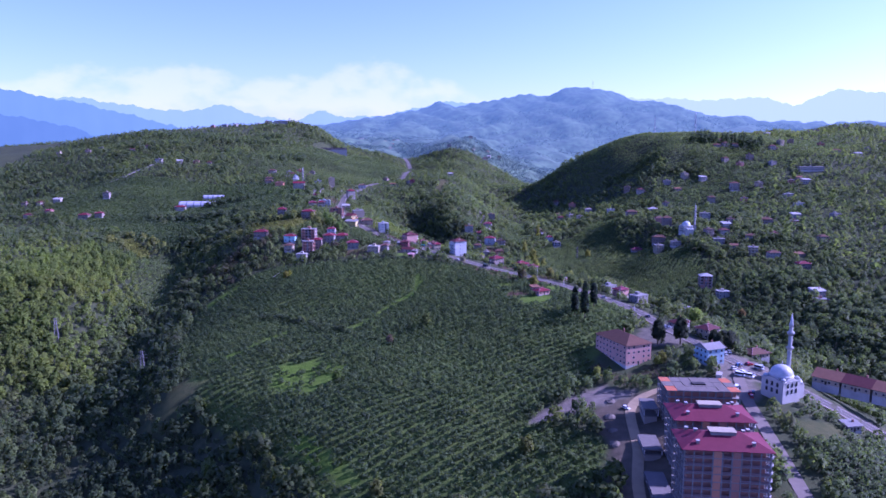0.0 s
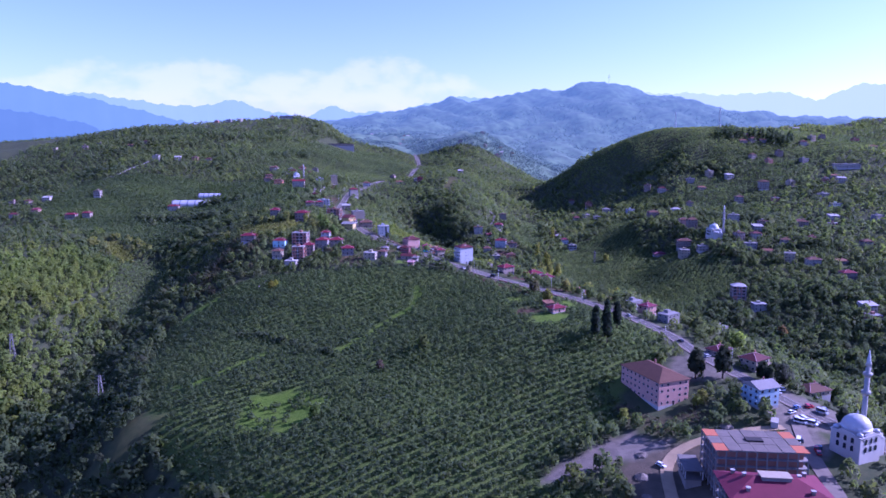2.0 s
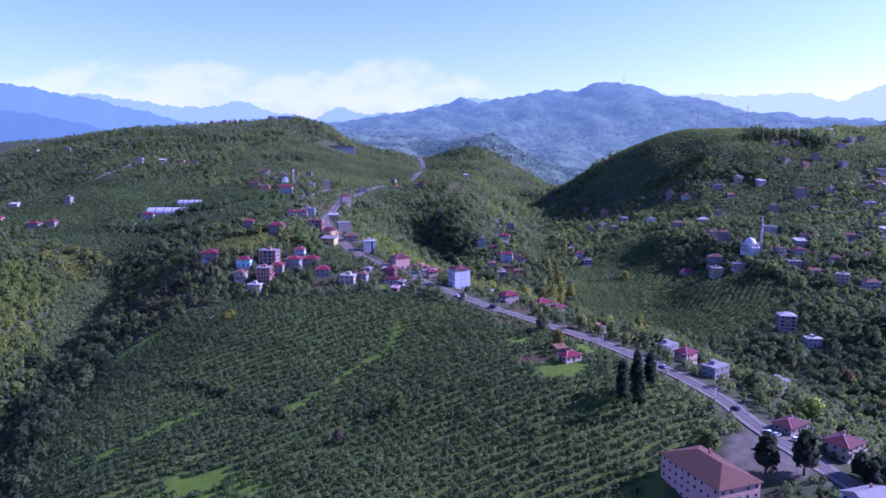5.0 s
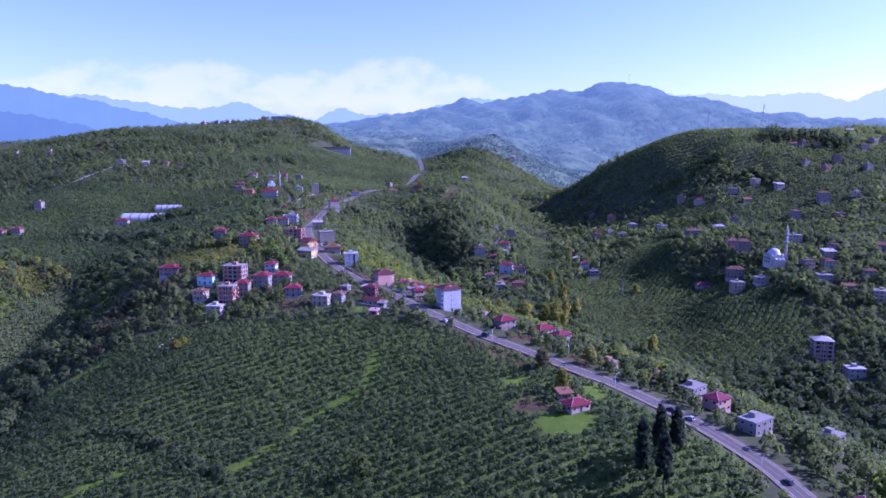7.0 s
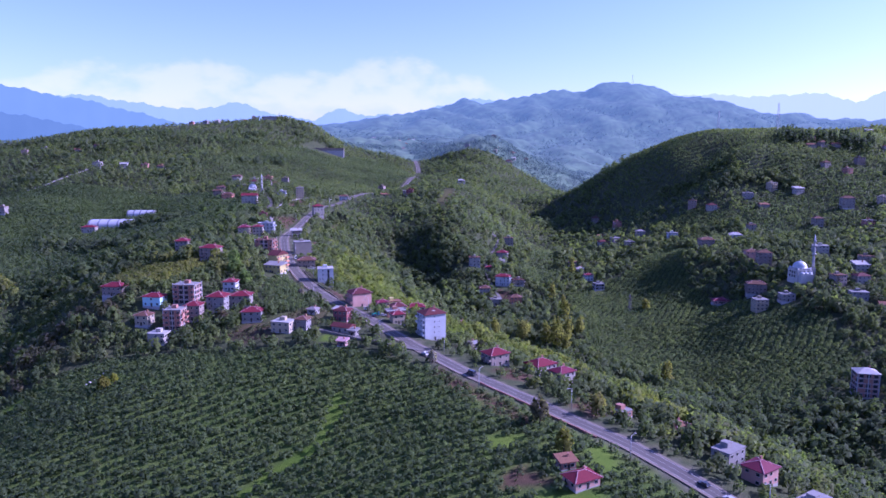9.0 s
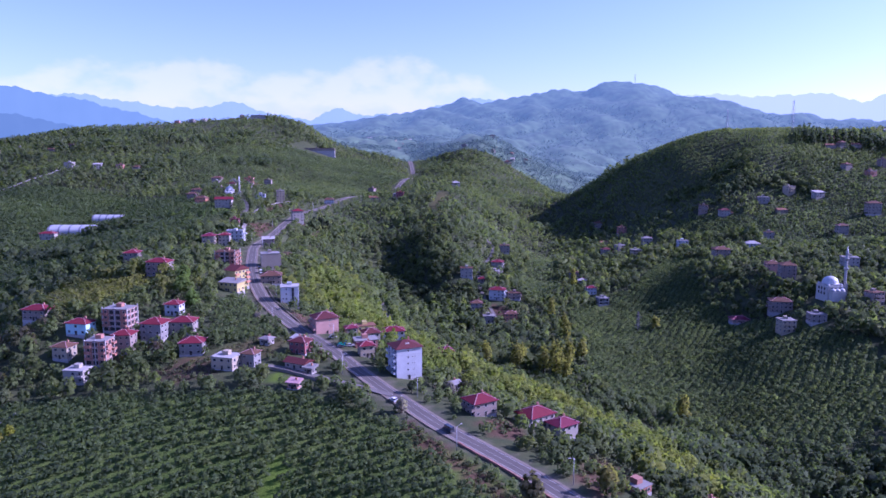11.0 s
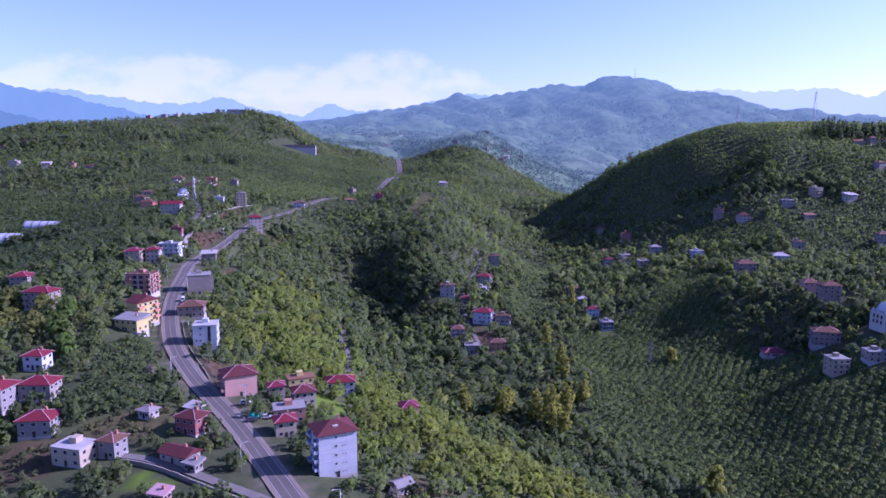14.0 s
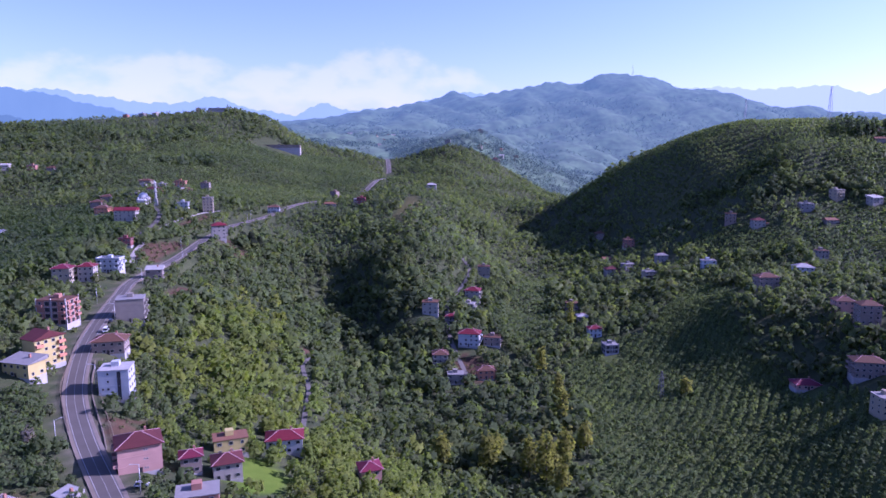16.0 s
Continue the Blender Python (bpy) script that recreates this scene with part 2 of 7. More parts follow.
MEADOWS = {
    "lone": [(54, 492), (60, 498), (70, 497), (79, 495), (80, 486), (72, 477), (60, 478)],
    "lone_top": [(79, 526), (86, 532), (88, 527), (86, 512), (81, 509)],
    "clearing": [(-105, 402), (-106, 432), (-84, 438), (-60, 422), (-62, 405), (-76, 388)],
    "west_clearing": [(-185, 400), (-168, 428), (-145, 425), (-165, 398)],
    "bluff_edge": [(-81, 352), (-70, 342), (-50, 317), (-37, 299), (-43, 298), (-61, 314), (-76, 334)],
    "lone_left": [(44, 538), (57, 538), (55, 529), (44, 525)],
    "strip": [(-205, 585), (-185, 605), (-180, 600), (-200, 575)],
    "east_meadow": [(160, 306), (182, 306), (178, 286), (158, 284)],
    "hill_bald": [(-1, 1357), (11, 1283), (2, 1216), (-7, 1190), (-16, 1213), (-7, 1279)],
    "lane_lawn": [(-47, 641), (-40, 645), (-30, 640), (-27, 634), (-36, 636)],
    "terrace": [(-12, 723), (-14, 740), (-6, 745), (3, 738), (7, 726), (2, 713), (-5, 712)],
}
SOILS = {
    "below_village": [(-100, 648), (-90, 664), (-72, 664), (-66, 646), (-85, 636)],
    "car_park": [(147, 352), (146, 364), (157, 384), (170, 382), (186, 366), (178, 350), (161, 342), (158, 326), (150, 322)],
    "school_yard": [(116, 404), (126, 424), (147, 432), (151, 408), (138, 392), (126, 396)],
    "upper_garden": [(84, 582), (88, 596), (104, 592), (106, 576), (97, 568)],
    "west_garden": [(-78, 664), (-70, 682), (-56, 690), (-46, 684), (-48, 664), (-60, 660)],
    "road_garden": [(-52, 722), (-60, 740), (-54, 746), (-42, 728), (-40, 716)],
    "roadside": [(-48, 735), (-50, 750), (-36, 728), (-40, 714)],
    "plot": [(0, 695), (-1, 704), (8, 718), (12, 706), (9, 700)],
    "red_field": [(-166, 974), (-177, 1021), (-169, 1051), (-161, 1049), (-157, 993)],
    "brown_strip": [(-184, 1090), (-189, 1156), (-181, 1172), (-174, 1096)],
    "dark_plot": [(-143, 1100), (-122, 1083), (-110, 1082), (-121, 1062), (-138, 1068)],
    "grey_house_plot": [(-113, 931), (-107, 942), (-104, 915), (-117, 912)],
    "lone_garden": [(48, 511), (54, 516), (61, 511), (65, 502), (57, 499), (49, 503)],
    "road_plot": [(80, 571), (86, 578), (92, 571), (91, 562), (86, 556), (82, 562)],
    "garden": [(30, 652), (42, 668), (52, 660), (40, 646)],
    "yard": [(48, 608), (58, 620), (66, 600), (56, 592)],
    "site": [(70, 250), (75, 330), (100, 345), (140, 345), (142, 318), (125, 255), (122, 225), (78, 220)],
    "school_bank": [(86, 385), (100, 366), (118, 372), (125, 360), (100, 352), (84, 370)],
    "bank": [(19, 609), (41, 579), (63, 550), (56, 547), (46, 560), (26, 586)],
    "valley_yard": [(52, 925), (60, 960), (80, 950), (82, 925)],
    "bend": [(-44, 925), (-40, 948), (-30, 950), (-33, 928)],
}
GROVE_PATHS = [[(-67, 484), (-54, 501), (-38, 531), (-26, 542), (-21, 560), (-21, 582)],
               [(-158, 453), (-146, 455), (-137, 461), (-127, 476), (-115, 491)]]
GRAVEL = [(41, 327), (54, 339), (68, 347), (85, 357), (96, 350), (104, 344), (96, 337), (86, 332), (72, 335), (57, 327)]

# ---------------------------------------------------------------- materials


def mat(name):
    m = bpy.data.materials.new(name)
    m.use_nodes = True
    return m, m.node_tree.nodes, m.node_tree.links, m.node_tree.nodes["Principled BSDF"]


def worn(name, colour, rough=0.8, spread=0.18, scale=0.6, bump=0.15, metal=0.0, fine=14.0, spec=0.3):
    """A plain surface with stains at metre size, grain at hand size, and a little variation from thing to thing."""
    m, n, l, p = mat(name)
    co = n.new("ShaderNodeTexCoord")
    a = n.new("ShaderNodeTexNoise")
    a.inputs["Scale"].default_value, a.inputs["Detail"].default_value = scale, 5
    b = n.new("ShaderNodeTexNoise")
    b.inputs["Scale"].default_value, b.inputs["Detail"].default_value = fine, 3
    l.new(co.outputs["Object"], a.inputs["Vector"])
    l.new(co.outputs["Object"], b.inputs["Vector"])
    info = n.new("ShaderNodeObjectInfo")
    s1 = n.new("ShaderNodeMath")
    s1.operation = "ADD"
    l.new(a.outputs[0], s1.inputs[0])
    l.new(b.outputs[0], s1.inputs[1])
    s2 = n.new("ShaderNodeMath")
    s2.operation = "MULTIPLY_ADD"
    l.new(info.outputs["Random"], s2.inputs[0])
    s2.inputs[1].default_value = 0.25
    l.new(s1.outputs[0], s2.inputs[2])
    r = n.new("ShaderNodeMapRange")
    r.inputs["From Min"].default_value, r.inputs["From Max"].default_value = 0.6, 1.6
    r.inputs["To Min"].default_value, r.inputs["To Max"].default_value = 1 - spread, 1 + spread
    l.new(s2.outputs[0], r.inputs["Value"])
    x = n.new("ShaderNodeVectorMath")
    x.operation = "SCALE"
    x.inputs[0].default_value = colour
    l.new(r.outputs[0], x.inputs["Scale"])
    l.new(x.outputs[0], p.inputs["Base Color"])
    p.inputs["Roughness"].default_value, p.inputs["Metallic"].default_value = rough, metal
    p.inputs["Specular IOR Level"].default_value = spec
    if bump:
        bp = n.new("ShaderNodeBump")
        bp.inputs["Strength"].default_value, bp.inputs["Distance"].default_value = bump, 0.05
        l.new(b.outputs[0], bp.inputs["Height"])
        l.new(bp.outputs[0], p.inputs["Normal"])
    return m


def foliage(name, through_leaf=0.50):
    """Leaves: each plant's own tint, mottled, part of the light passing through."""
    m, n, l, p = mat(name)
    at = n.new("ShaderNodeAttribute")
    at.attribute_name = "tint"
    co = n.new("ShaderNodeTexCoord")
    a = n.new("ShaderNodeTexNoise")
    a.inputs["Scale"].default_value, a.inputs["Detail"].default_value = 1.6, 3
    l.new(co.outputs["Object"], a.inputs["Vector"])
    r = n.new("ShaderNodeMapRange")
    r.inputs["From Min"].default_value, r.inputs["From Max"].default_value = 0.3, 0.7
    r.inputs["To Min"].default_value, r.inputs["To Max"].default_value = 0.7, 1.3
    l.new(a.outputs[0], r.inputs["Value"])
    b = n.new("ShaderNodeTexNoise")
    b.inputs["Scale"].default_value, b.inputs["Detail"].default_value = 4.5, 2
    l.new(co.outputs["Object"], b.inputs["Vector"])
    r2 = n.new("ShaderNodeMapRange")
    r2.inputs["From Min"].default_value, r2.inputs["From Max"].default_value = 0.36, 0.64
    r2.inputs["To Min"].default_value, r2.inputs["To Max"].default_value = 0.82, 1.18
    l.new(b.outputs[0], r2.inputs["Value"])
    rr = n.new("ShaderNodeMath")
    rr.operation = "MULTIPLY"
    l.new(r.outputs[0], rr.inputs[0])
    l.new(r2.outputs[0], rr.inputs[1])
    x = n.new("ShaderNodeVectorMath")
    x.operation = "SCALE"
    l.new(at.outputs["Color"], x.inputs[0])
    l.new(rr.outputs[0], x.inputs["Scale"])
    l.new(x.outputs[0], p.inputs["Base Color"])
    p.inputs["Roughness"].default_value, p.inputs["Specular IOR Level"].default_value = 0.6, 0.12
    p.inputs["Sheen Weight"].default_value, p.inputs["Sheen Tint"].default_value = 0.03, (0.85, 0.92, 1.0, 1)
    t = n.new("ShaderNodeBsdfTranslucent")
    y = n.new("ShaderNodeVectorMath")
    y.operation = "MULTIPLY"
    y.inputs[1].default_value = (1.55, 1.65, 0.75)
    l.new(x.outputs[0], y.inputs[0])
    l.new(y.outputs[0], t.inputs["Color"])
    bp = n.new("ShaderNodeBump")
    bp.inputs["Strength"].default_value, bp.inputs["Distance"].default_value = 0.4, 0.10
    l.new(rr.outputs[0], bp.inputs["Height"])
    l.new(bp.outputs[0], p.inputs["Normal"])
    mx = n.new("ShaderNodeMixShader")
    mx.inputs[0].default_value = through_leaf
    l.new(p.outputs[0], mx.inputs[1])
    l.new(t.outputs[0], mx.inputs[2])
    l.new(mx.outputs[0], n["Material Output"].inputs[0])
    return m


def ground_material():
    """Grass and earth; the fields' own cover (r soil, g meadow, b gravel) comes with the mesh."""
    m, n, l, p = mat("ground")
    at = n.new("ShaderNodeAttribute")
    at.attribute_name = "cover"
    sep = n.new("ShaderNodeSeparateColor")
    l.new(at.outputs["Color"], sep.inputs[0])
    co = n.new("ShaderNodeTexCoord")

    def noise_at(scale, detail=5):
        t = n.new("ShaderNodeTexNoise")
        t.inputs["Scale"].default_value, t.inputs["Detail"].default_value = scale, detail
        l.new(co.outputs["Object"], t.inputs["Vector"])
        return t.outputs[0]

    def ramp(fac, c0, c1, lo=0.35, hi=0.65):
        r = n.new("ShaderNodeValToRGB")
        r.color_ramp.elements[0].color, r.color_ramp.elements[1].color = (*c0, 1), (*c1, 1)
        r.color_ramp.elements[0].position, r.color_ramp.elements[1].position = lo, hi
        l.new(fac, r.inputs[0])
        return r.outputs[0]

    def mixed(fac, a, b):
        x = n.new("ShaderNodeMix")
        x.data_type = "RGBA"
        l.new(fac, x.inputs[0])
        l.new(a, x.inputs[6])
        l.new(b, x.inputs[7])
        return x.outputs[2]

    big, mid, fine = noise_at(0.03), noise_at(0.25), noise_at(2.5)
    grass = mixed(fine, ramp(big, (0.036, 0.052, 0.024), (0.072, 0.092, 0.034)), ramp(mid, (0.034, 0.046, 0.024), (0.070, 0.070, 0.036)))
    soil = mixed(fine, ramp(mid, (0.055, 0.031, 0.021), (0.105, 0.055, 0.034)), ramp(big, (0.062, 0.040, 0.028), (0.105, 0.066, 0.044)))
    meadow = mixed(fine, ramp(mid, (0.066, 0.128, 0.010), (0.098, 0.160, 0.016)), ramp(big, (0.066, 0.112, 0.012), (0.110, 0.150, 0.020)))
    gravel = mixed(fine, ramp(mid, (0.095, 0.084, 0.068), (0.195, 0.17, 0.136)), ramp(big, (0.115, 0.10, 0.08), (0.19, 0.165, 0.133)))
    c = mixed(sep.outputs[1], grass, meadow)
    c = mixed(sep.outputs[0], c, soil)
    c = mixed(sep.outputs[2], c, gravel)
    l.new(c, p.inputs["Base Color"])
    p.inputs["Roughness"].default_value, p.inputs["Specular IOR Level"].default_value = 0.95, 0.1
    bp = n.new("ShaderNodeBump")
    bp.inputs["Strength"].default_value, bp.inputs["Distance"].default_value = 0.7, 0.4
    l.new(fine, bp.inputs["Height"])
    l.new(bp.outputs[0], p.inputs["Normal"])
    return m


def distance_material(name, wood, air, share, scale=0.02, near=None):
    """A far backdrop: wooded slopes with the haze of kilometres of air mixed in as emission."""
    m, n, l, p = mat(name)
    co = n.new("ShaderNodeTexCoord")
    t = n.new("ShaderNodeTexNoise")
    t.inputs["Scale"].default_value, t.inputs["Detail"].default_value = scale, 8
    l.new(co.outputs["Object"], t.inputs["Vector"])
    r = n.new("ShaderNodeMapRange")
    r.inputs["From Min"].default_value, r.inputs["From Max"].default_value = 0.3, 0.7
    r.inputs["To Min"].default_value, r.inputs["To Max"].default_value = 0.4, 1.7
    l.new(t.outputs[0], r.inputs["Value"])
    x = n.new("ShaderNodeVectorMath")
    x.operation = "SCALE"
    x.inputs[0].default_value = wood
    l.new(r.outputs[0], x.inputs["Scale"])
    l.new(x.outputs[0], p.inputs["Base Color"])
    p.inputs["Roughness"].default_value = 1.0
    # glow that stands in for haze; its share can grow with distance
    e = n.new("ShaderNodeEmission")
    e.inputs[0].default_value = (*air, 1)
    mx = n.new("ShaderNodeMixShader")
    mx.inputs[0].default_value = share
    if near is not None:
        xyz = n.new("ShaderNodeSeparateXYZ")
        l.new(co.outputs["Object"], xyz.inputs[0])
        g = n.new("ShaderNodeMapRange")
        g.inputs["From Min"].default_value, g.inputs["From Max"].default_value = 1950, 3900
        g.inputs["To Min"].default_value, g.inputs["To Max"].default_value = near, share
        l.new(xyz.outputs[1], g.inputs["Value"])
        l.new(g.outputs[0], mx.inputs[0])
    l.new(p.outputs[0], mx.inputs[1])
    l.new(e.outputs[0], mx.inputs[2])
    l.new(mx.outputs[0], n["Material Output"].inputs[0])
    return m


M_GROUND = ground_material()
M_LEAF = foliage("leaves")
M_THIN_LEAF = foliage("thin_leaves", 0.60)
M_BARK = worn("bark", (0.09, 0.07, 0.055), 0.95, 0.3, 2.0)
M_ASPHALT = worn("asphalt", (0.094, 0.084, 0.072), 0.85, 0.22, 0.12, 0.2)
M_CONCRETE = worn("concrete", (0.34, 0.33, 0.32), 0.9, 0.25, 0.3)
M_LANE = worn("lane_concrete", (0.125, 0.116, 0.104), 0.9, 0.25, 0.3)
M_PALE_LANE = worn("pale_concrete", (0.30, 0.28, 0.25), 0.9, 0.2, 0.3)
M_DIRT = worn("dirt_track", (0.27, 0.205, 0.115), 0.95, 0.3, 0.25, 0.4)
M_PAVE = worn("pavement_concrete", (0.165, 0.138, 0.105), 0.9, 0.25, 0.3)
M_SHOULDER = worn("shoulder_gravel", (0.16, 0.135, 0.11), 0.95, 0.3, 0.25, 0.4)
M_LINE = worn("road_paint", (0.28, 0.27, 0.26), 0.7, 0.2, 1.0)
M_GLASS = worn("window_glass", (0.025, 0.03, 0.04), 0.12, 0.4, 0.3, 0.0, 0.0, 2.0, 0.6)
M_FRAME = worn("window_frame", (0.36, 0.35, 0.34), 0.5, 0.1)
M_DARK = worn("dark_opening", (0.03, 0.028, 0.028), 0.9, 0.3)
WALL = {k: worn("plaster_" + k, c, 0.88, 0.16, 0.35, 0.1) for k, c in dict(
    white=(0.29, 0.27, 0.24), cream=(0.31, 0.265, 0.19), pink=(0.42, 0.25, 0.205), mauve=(0.215, 0.175, 0.15), blue=(0.30, 0.41, 0.46), pale_blue=(0.38, 0.40, 0.42),
    grey=(0.20, 0.193, 0.185), brick=(0.30, 0.15, 0.11), yellow=(0.42, 0.35, 0.135), turquoise=(0.36, 0.56, 0.60), orange=(0.44, 0.20, 0.12),
    red=(0.21, 0.075, 0.075), stone=(0.22, 0.197, 0.17)).items()}
ROOF = {k: worn("roof_" + k, c, r, 0.2, 0.5, 0.3, spec=0.15) for k, (c, r) in dict(
    red=((0.125, 0.018, 0.026), 0.7), dark_red=((0.085, 0.026, 0.026), 0.7), brown=((0.105, 0.055, 0.036), 0.8), grey=((0.20, 0.193, 0.185), 0.85),
    white=((0.31, 0.30, 0.28), 0.7), rust=((0.18, 0.09, 0.055), 0.8), blue=((0.30, 0.38, 0.48), 0.5), magenta=((0.125, 0.022, 0.038), 0.65), pale_cap=((0.36, 0.22, 0.23), 0.7)).items()}

# ---------------------------------------------------------------- mesh helpers


def bulk(name, v, faces, material, attr=None, values=None, smooth=False, parent=None, normals=None):
    """One mesh object from arrays of corners and of triangles or quads."""
    me = bpy.data.meshes.new(name)
    k = faces.shape[1]
    me.vertices.add(len(v))
    me.vertices.foreach_set("co", np.ascontiguousarray(v, np.float32).ravel())
    me.loops.add(faces.size)
    me.loops.foreach_set("vertex_index", np.ascontiguousarray(faces, np.int32).ravel())
    me.polygons.add(len(faces))
    me.polygons.foreach_set("loop_start", np.arange(0, faces.size, k, dtype=np.int32))
    me.polygons.foreach_set("use_smooth", np.full(len(faces), smooth))
    me.update(calc_edges=True)
    if normals is not None:
        me.normals_split_custom_set_from_vertices(normals)
    if attr:
        a = me.attributes.new(attr, "FLOAT_COLOR", "POINT")
        a.data.foreach_set("color", np.c_[values, np.ones(len(v))].astype(np.float32).ravel())
    me.materials.append(material)
    ob = new(name, me)
    ob.parent = parent
    return ob


def part(name, bm, material, parent=None, label="", kind=""):
    """Link a bmesh as one mesh object under a thing or a part."""
    me = bpy.data.meshes.new(name)
    bm.to_mesh(me)
    bm.free()
    for x in material if isinstance(material, (list, tuple)) else [material]:
        me.materials.append(x)
    ob = new(name, me)
    ob.parent = parent
    return tagged(ob, label, kind=kind)


def add_box(bm, x0, y0, z0, x1, y1, z1, mi=0):
    v = [bm.verts.new(c) for c in ((x0, y0, z0), (x1, y0, z0), (x1, y1, z0), (x0, y1, z0), (x0, y0, z1), (x1, y0, z1), (x1, y1, z1), (x0, y1, z1))]
    for q in ((3, 2, 1, 0), (4, 5, 6, 7), (0, 1, 5, 4), (1, 2, 6, 5), (2, 3, 7, 6), (3, 0, 4, 7)):
        bm.faces.new([v[i] for i in q]).material_index = mi
    return bm


def box_mesh(*a):
    return add_box(bmesh.new(), *a)


def add_lathe(bm, rings, n=16, x=0.0, y=0.0):
    """A turned body from (radius, height) rings."""
    rows = []
    for r, z in rings:
        rows.append([bm.verts.new((x + r * math.cos(2 * math.pi * i / n), y + r * math.sin(2 * math.pi * i / n), z)) for i in range(n)])
    for a, b in zip(rows, rows[1:]):
        for i in range(n):
            f = bm.faces.new((a[i], a[(i + 1) % n], b[(i + 1) % n], b[i]))
            f.smooth = True
    bm.faces.new(rows[-1])
    bm.faces.new(rows[0][::-1])
    return bm


def thing(name, x, y, z, rot=0.0, **tags):
    ob = new(name)
    ob.empty_display_size = 0.5
    ob.matrix_world = pose(x, y, z, 0, 0, rot)
    return tagged(ob, **tags)


# ---------------------------------------------------------------- ground


def axis(lo, dense_lo, dense_hi, hi, step, grow=1.12, most=60.0):
    a = list(np.arange(dense_lo, dense_hi + 0.1, step))
    s = step
    while a[-1] < hi:
        s = min(s * grow, most)
        a.append(a[-1] + s)
    s = step
    while a[0] > lo:
        s = min(s * grow, most)
        a.insert(0, a[0] - s)
    return np.array(a)


def sheet(xs, ys, z):
    nx, ny = len(xs), len(ys)
    gx, gy = np.meshgrid(xs, ys)
    v = np.c_[gx.ravel(), gy.ravel(), z.ravel()]
    i = np.arange(nx * ny).reshape(ny, nx)
    return v, np.c_[i[:-1, :-1].ravel(), i[:-1, 1:].ravel(), i[1:, 1:].ravel(), i[1:, :-1].ravel()]


def cover(x, y):
    c = np.zeros((x.size, 3))
    for q in MEADOWS.values():
        c[inside(x, y, q), 1] = 1
    c[inside(x, y, MEADOWS["hill_bald"])] = (0.45, 0.4, 0.0)
    c[inside(x, y, MEADOWS["west_clearing"])] = (0.25, 0.25, 0.0)
    for q, share in ((GROVE, 0.55), (EAST_GROVE, 0.25), (WEST_GROVE, 0.5)):
        m = inside(x, y, q)
        c[m, 1] = np.maximum(c[m, 1], share)
    c[line_near(x, y, GROVE_PATHS, 3.0), 1] = 1
    for q in SOILS.values():
        c[inside(x, y, q), 0] = 0.9
    c[inside(x, y, GRAVEL), 2] = 1
    c[inside(x, y, MEADOWS["east_meadow"])] = (0.3, 0.35, 0.0)
    for key, mix in (("car_park", (0, 0, 0.9)), ("school_yard", (0, 0, 0.8)), ("site", (0.55, 0.0, 0.28)), ("west_garden", (0.45, 0.2, 0)), ("below_village", (0.6, 0, 0)), ("school_bank", (0.4, 0, 0)), ("upper_garden", (0.6, 0.1, 0))):
        c[inside(x, y, SOILS[key])] = mix
    d, _ = way_near(x, y, "road")
    c[:, 2] = np.maximum(c[:, 2], np.where((d < 6) & (y < 1000), 0.5, 0))
    return c


xs = axis(-2700, -270, 310, 2700, 4.5)
BACK_Y = 1950.0      # from here on the hills are distance
ys = axis(-600, 225, 1110, BACK_Y, 4.5, 1.07, 40)
gx, gy = np.meshgrid(xs, ys)
gz = ground_at(gx.ravel(), gy.ravel())
v, f = sheet(xs, ys, gz)
ground = bulk("ground", v, f, M_GROUND, "cover", cover(gx.ravel(), gy.ravel()), smooth=True)
tagged(ground, "green hilly ground with grass, bare earth and tracks", "ground", kind="structure")

# the high range in the distance
xs2 = np.unique(np.r_[xs[xs > -2650][:-1], np.arange(-3000, 3001, 40.0)])
ys2 = np.r_[ys[-1], np.arange(ys[-1] + 40, 4700, 40.0)]
gx2, gy2 = np.meshgrid(xs2, ys2)
gz2 = land(gx2.ravel(), gy2.ravel())
rough = np.sin(gx2 * .016 + 2 * np.sin(gy2 * .009)) * np.sin(gy2 * .014 + 1.5 * np.sin(gx2 * .011)) * 20 + np.sin(gx2 * .05) * np.sin(gy2 * .043 + gx2 * .02) * 8
gz2 = gz2 + (rough * np.clip((gy2 - ys[-1]) / 500, 0, 1)).ravel()
v, f = sheet(xs2, ys2, gz2)
# blue haze is part of this surface, stronger towards the peak
M_RANGE = distance_material("hazed_wooded_range", (0.066, 0.106, 0.046), (0.128, 0.218, 0.250), 0.58, 0.03, 0.16)
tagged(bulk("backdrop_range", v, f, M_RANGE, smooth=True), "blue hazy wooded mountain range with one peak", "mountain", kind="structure")


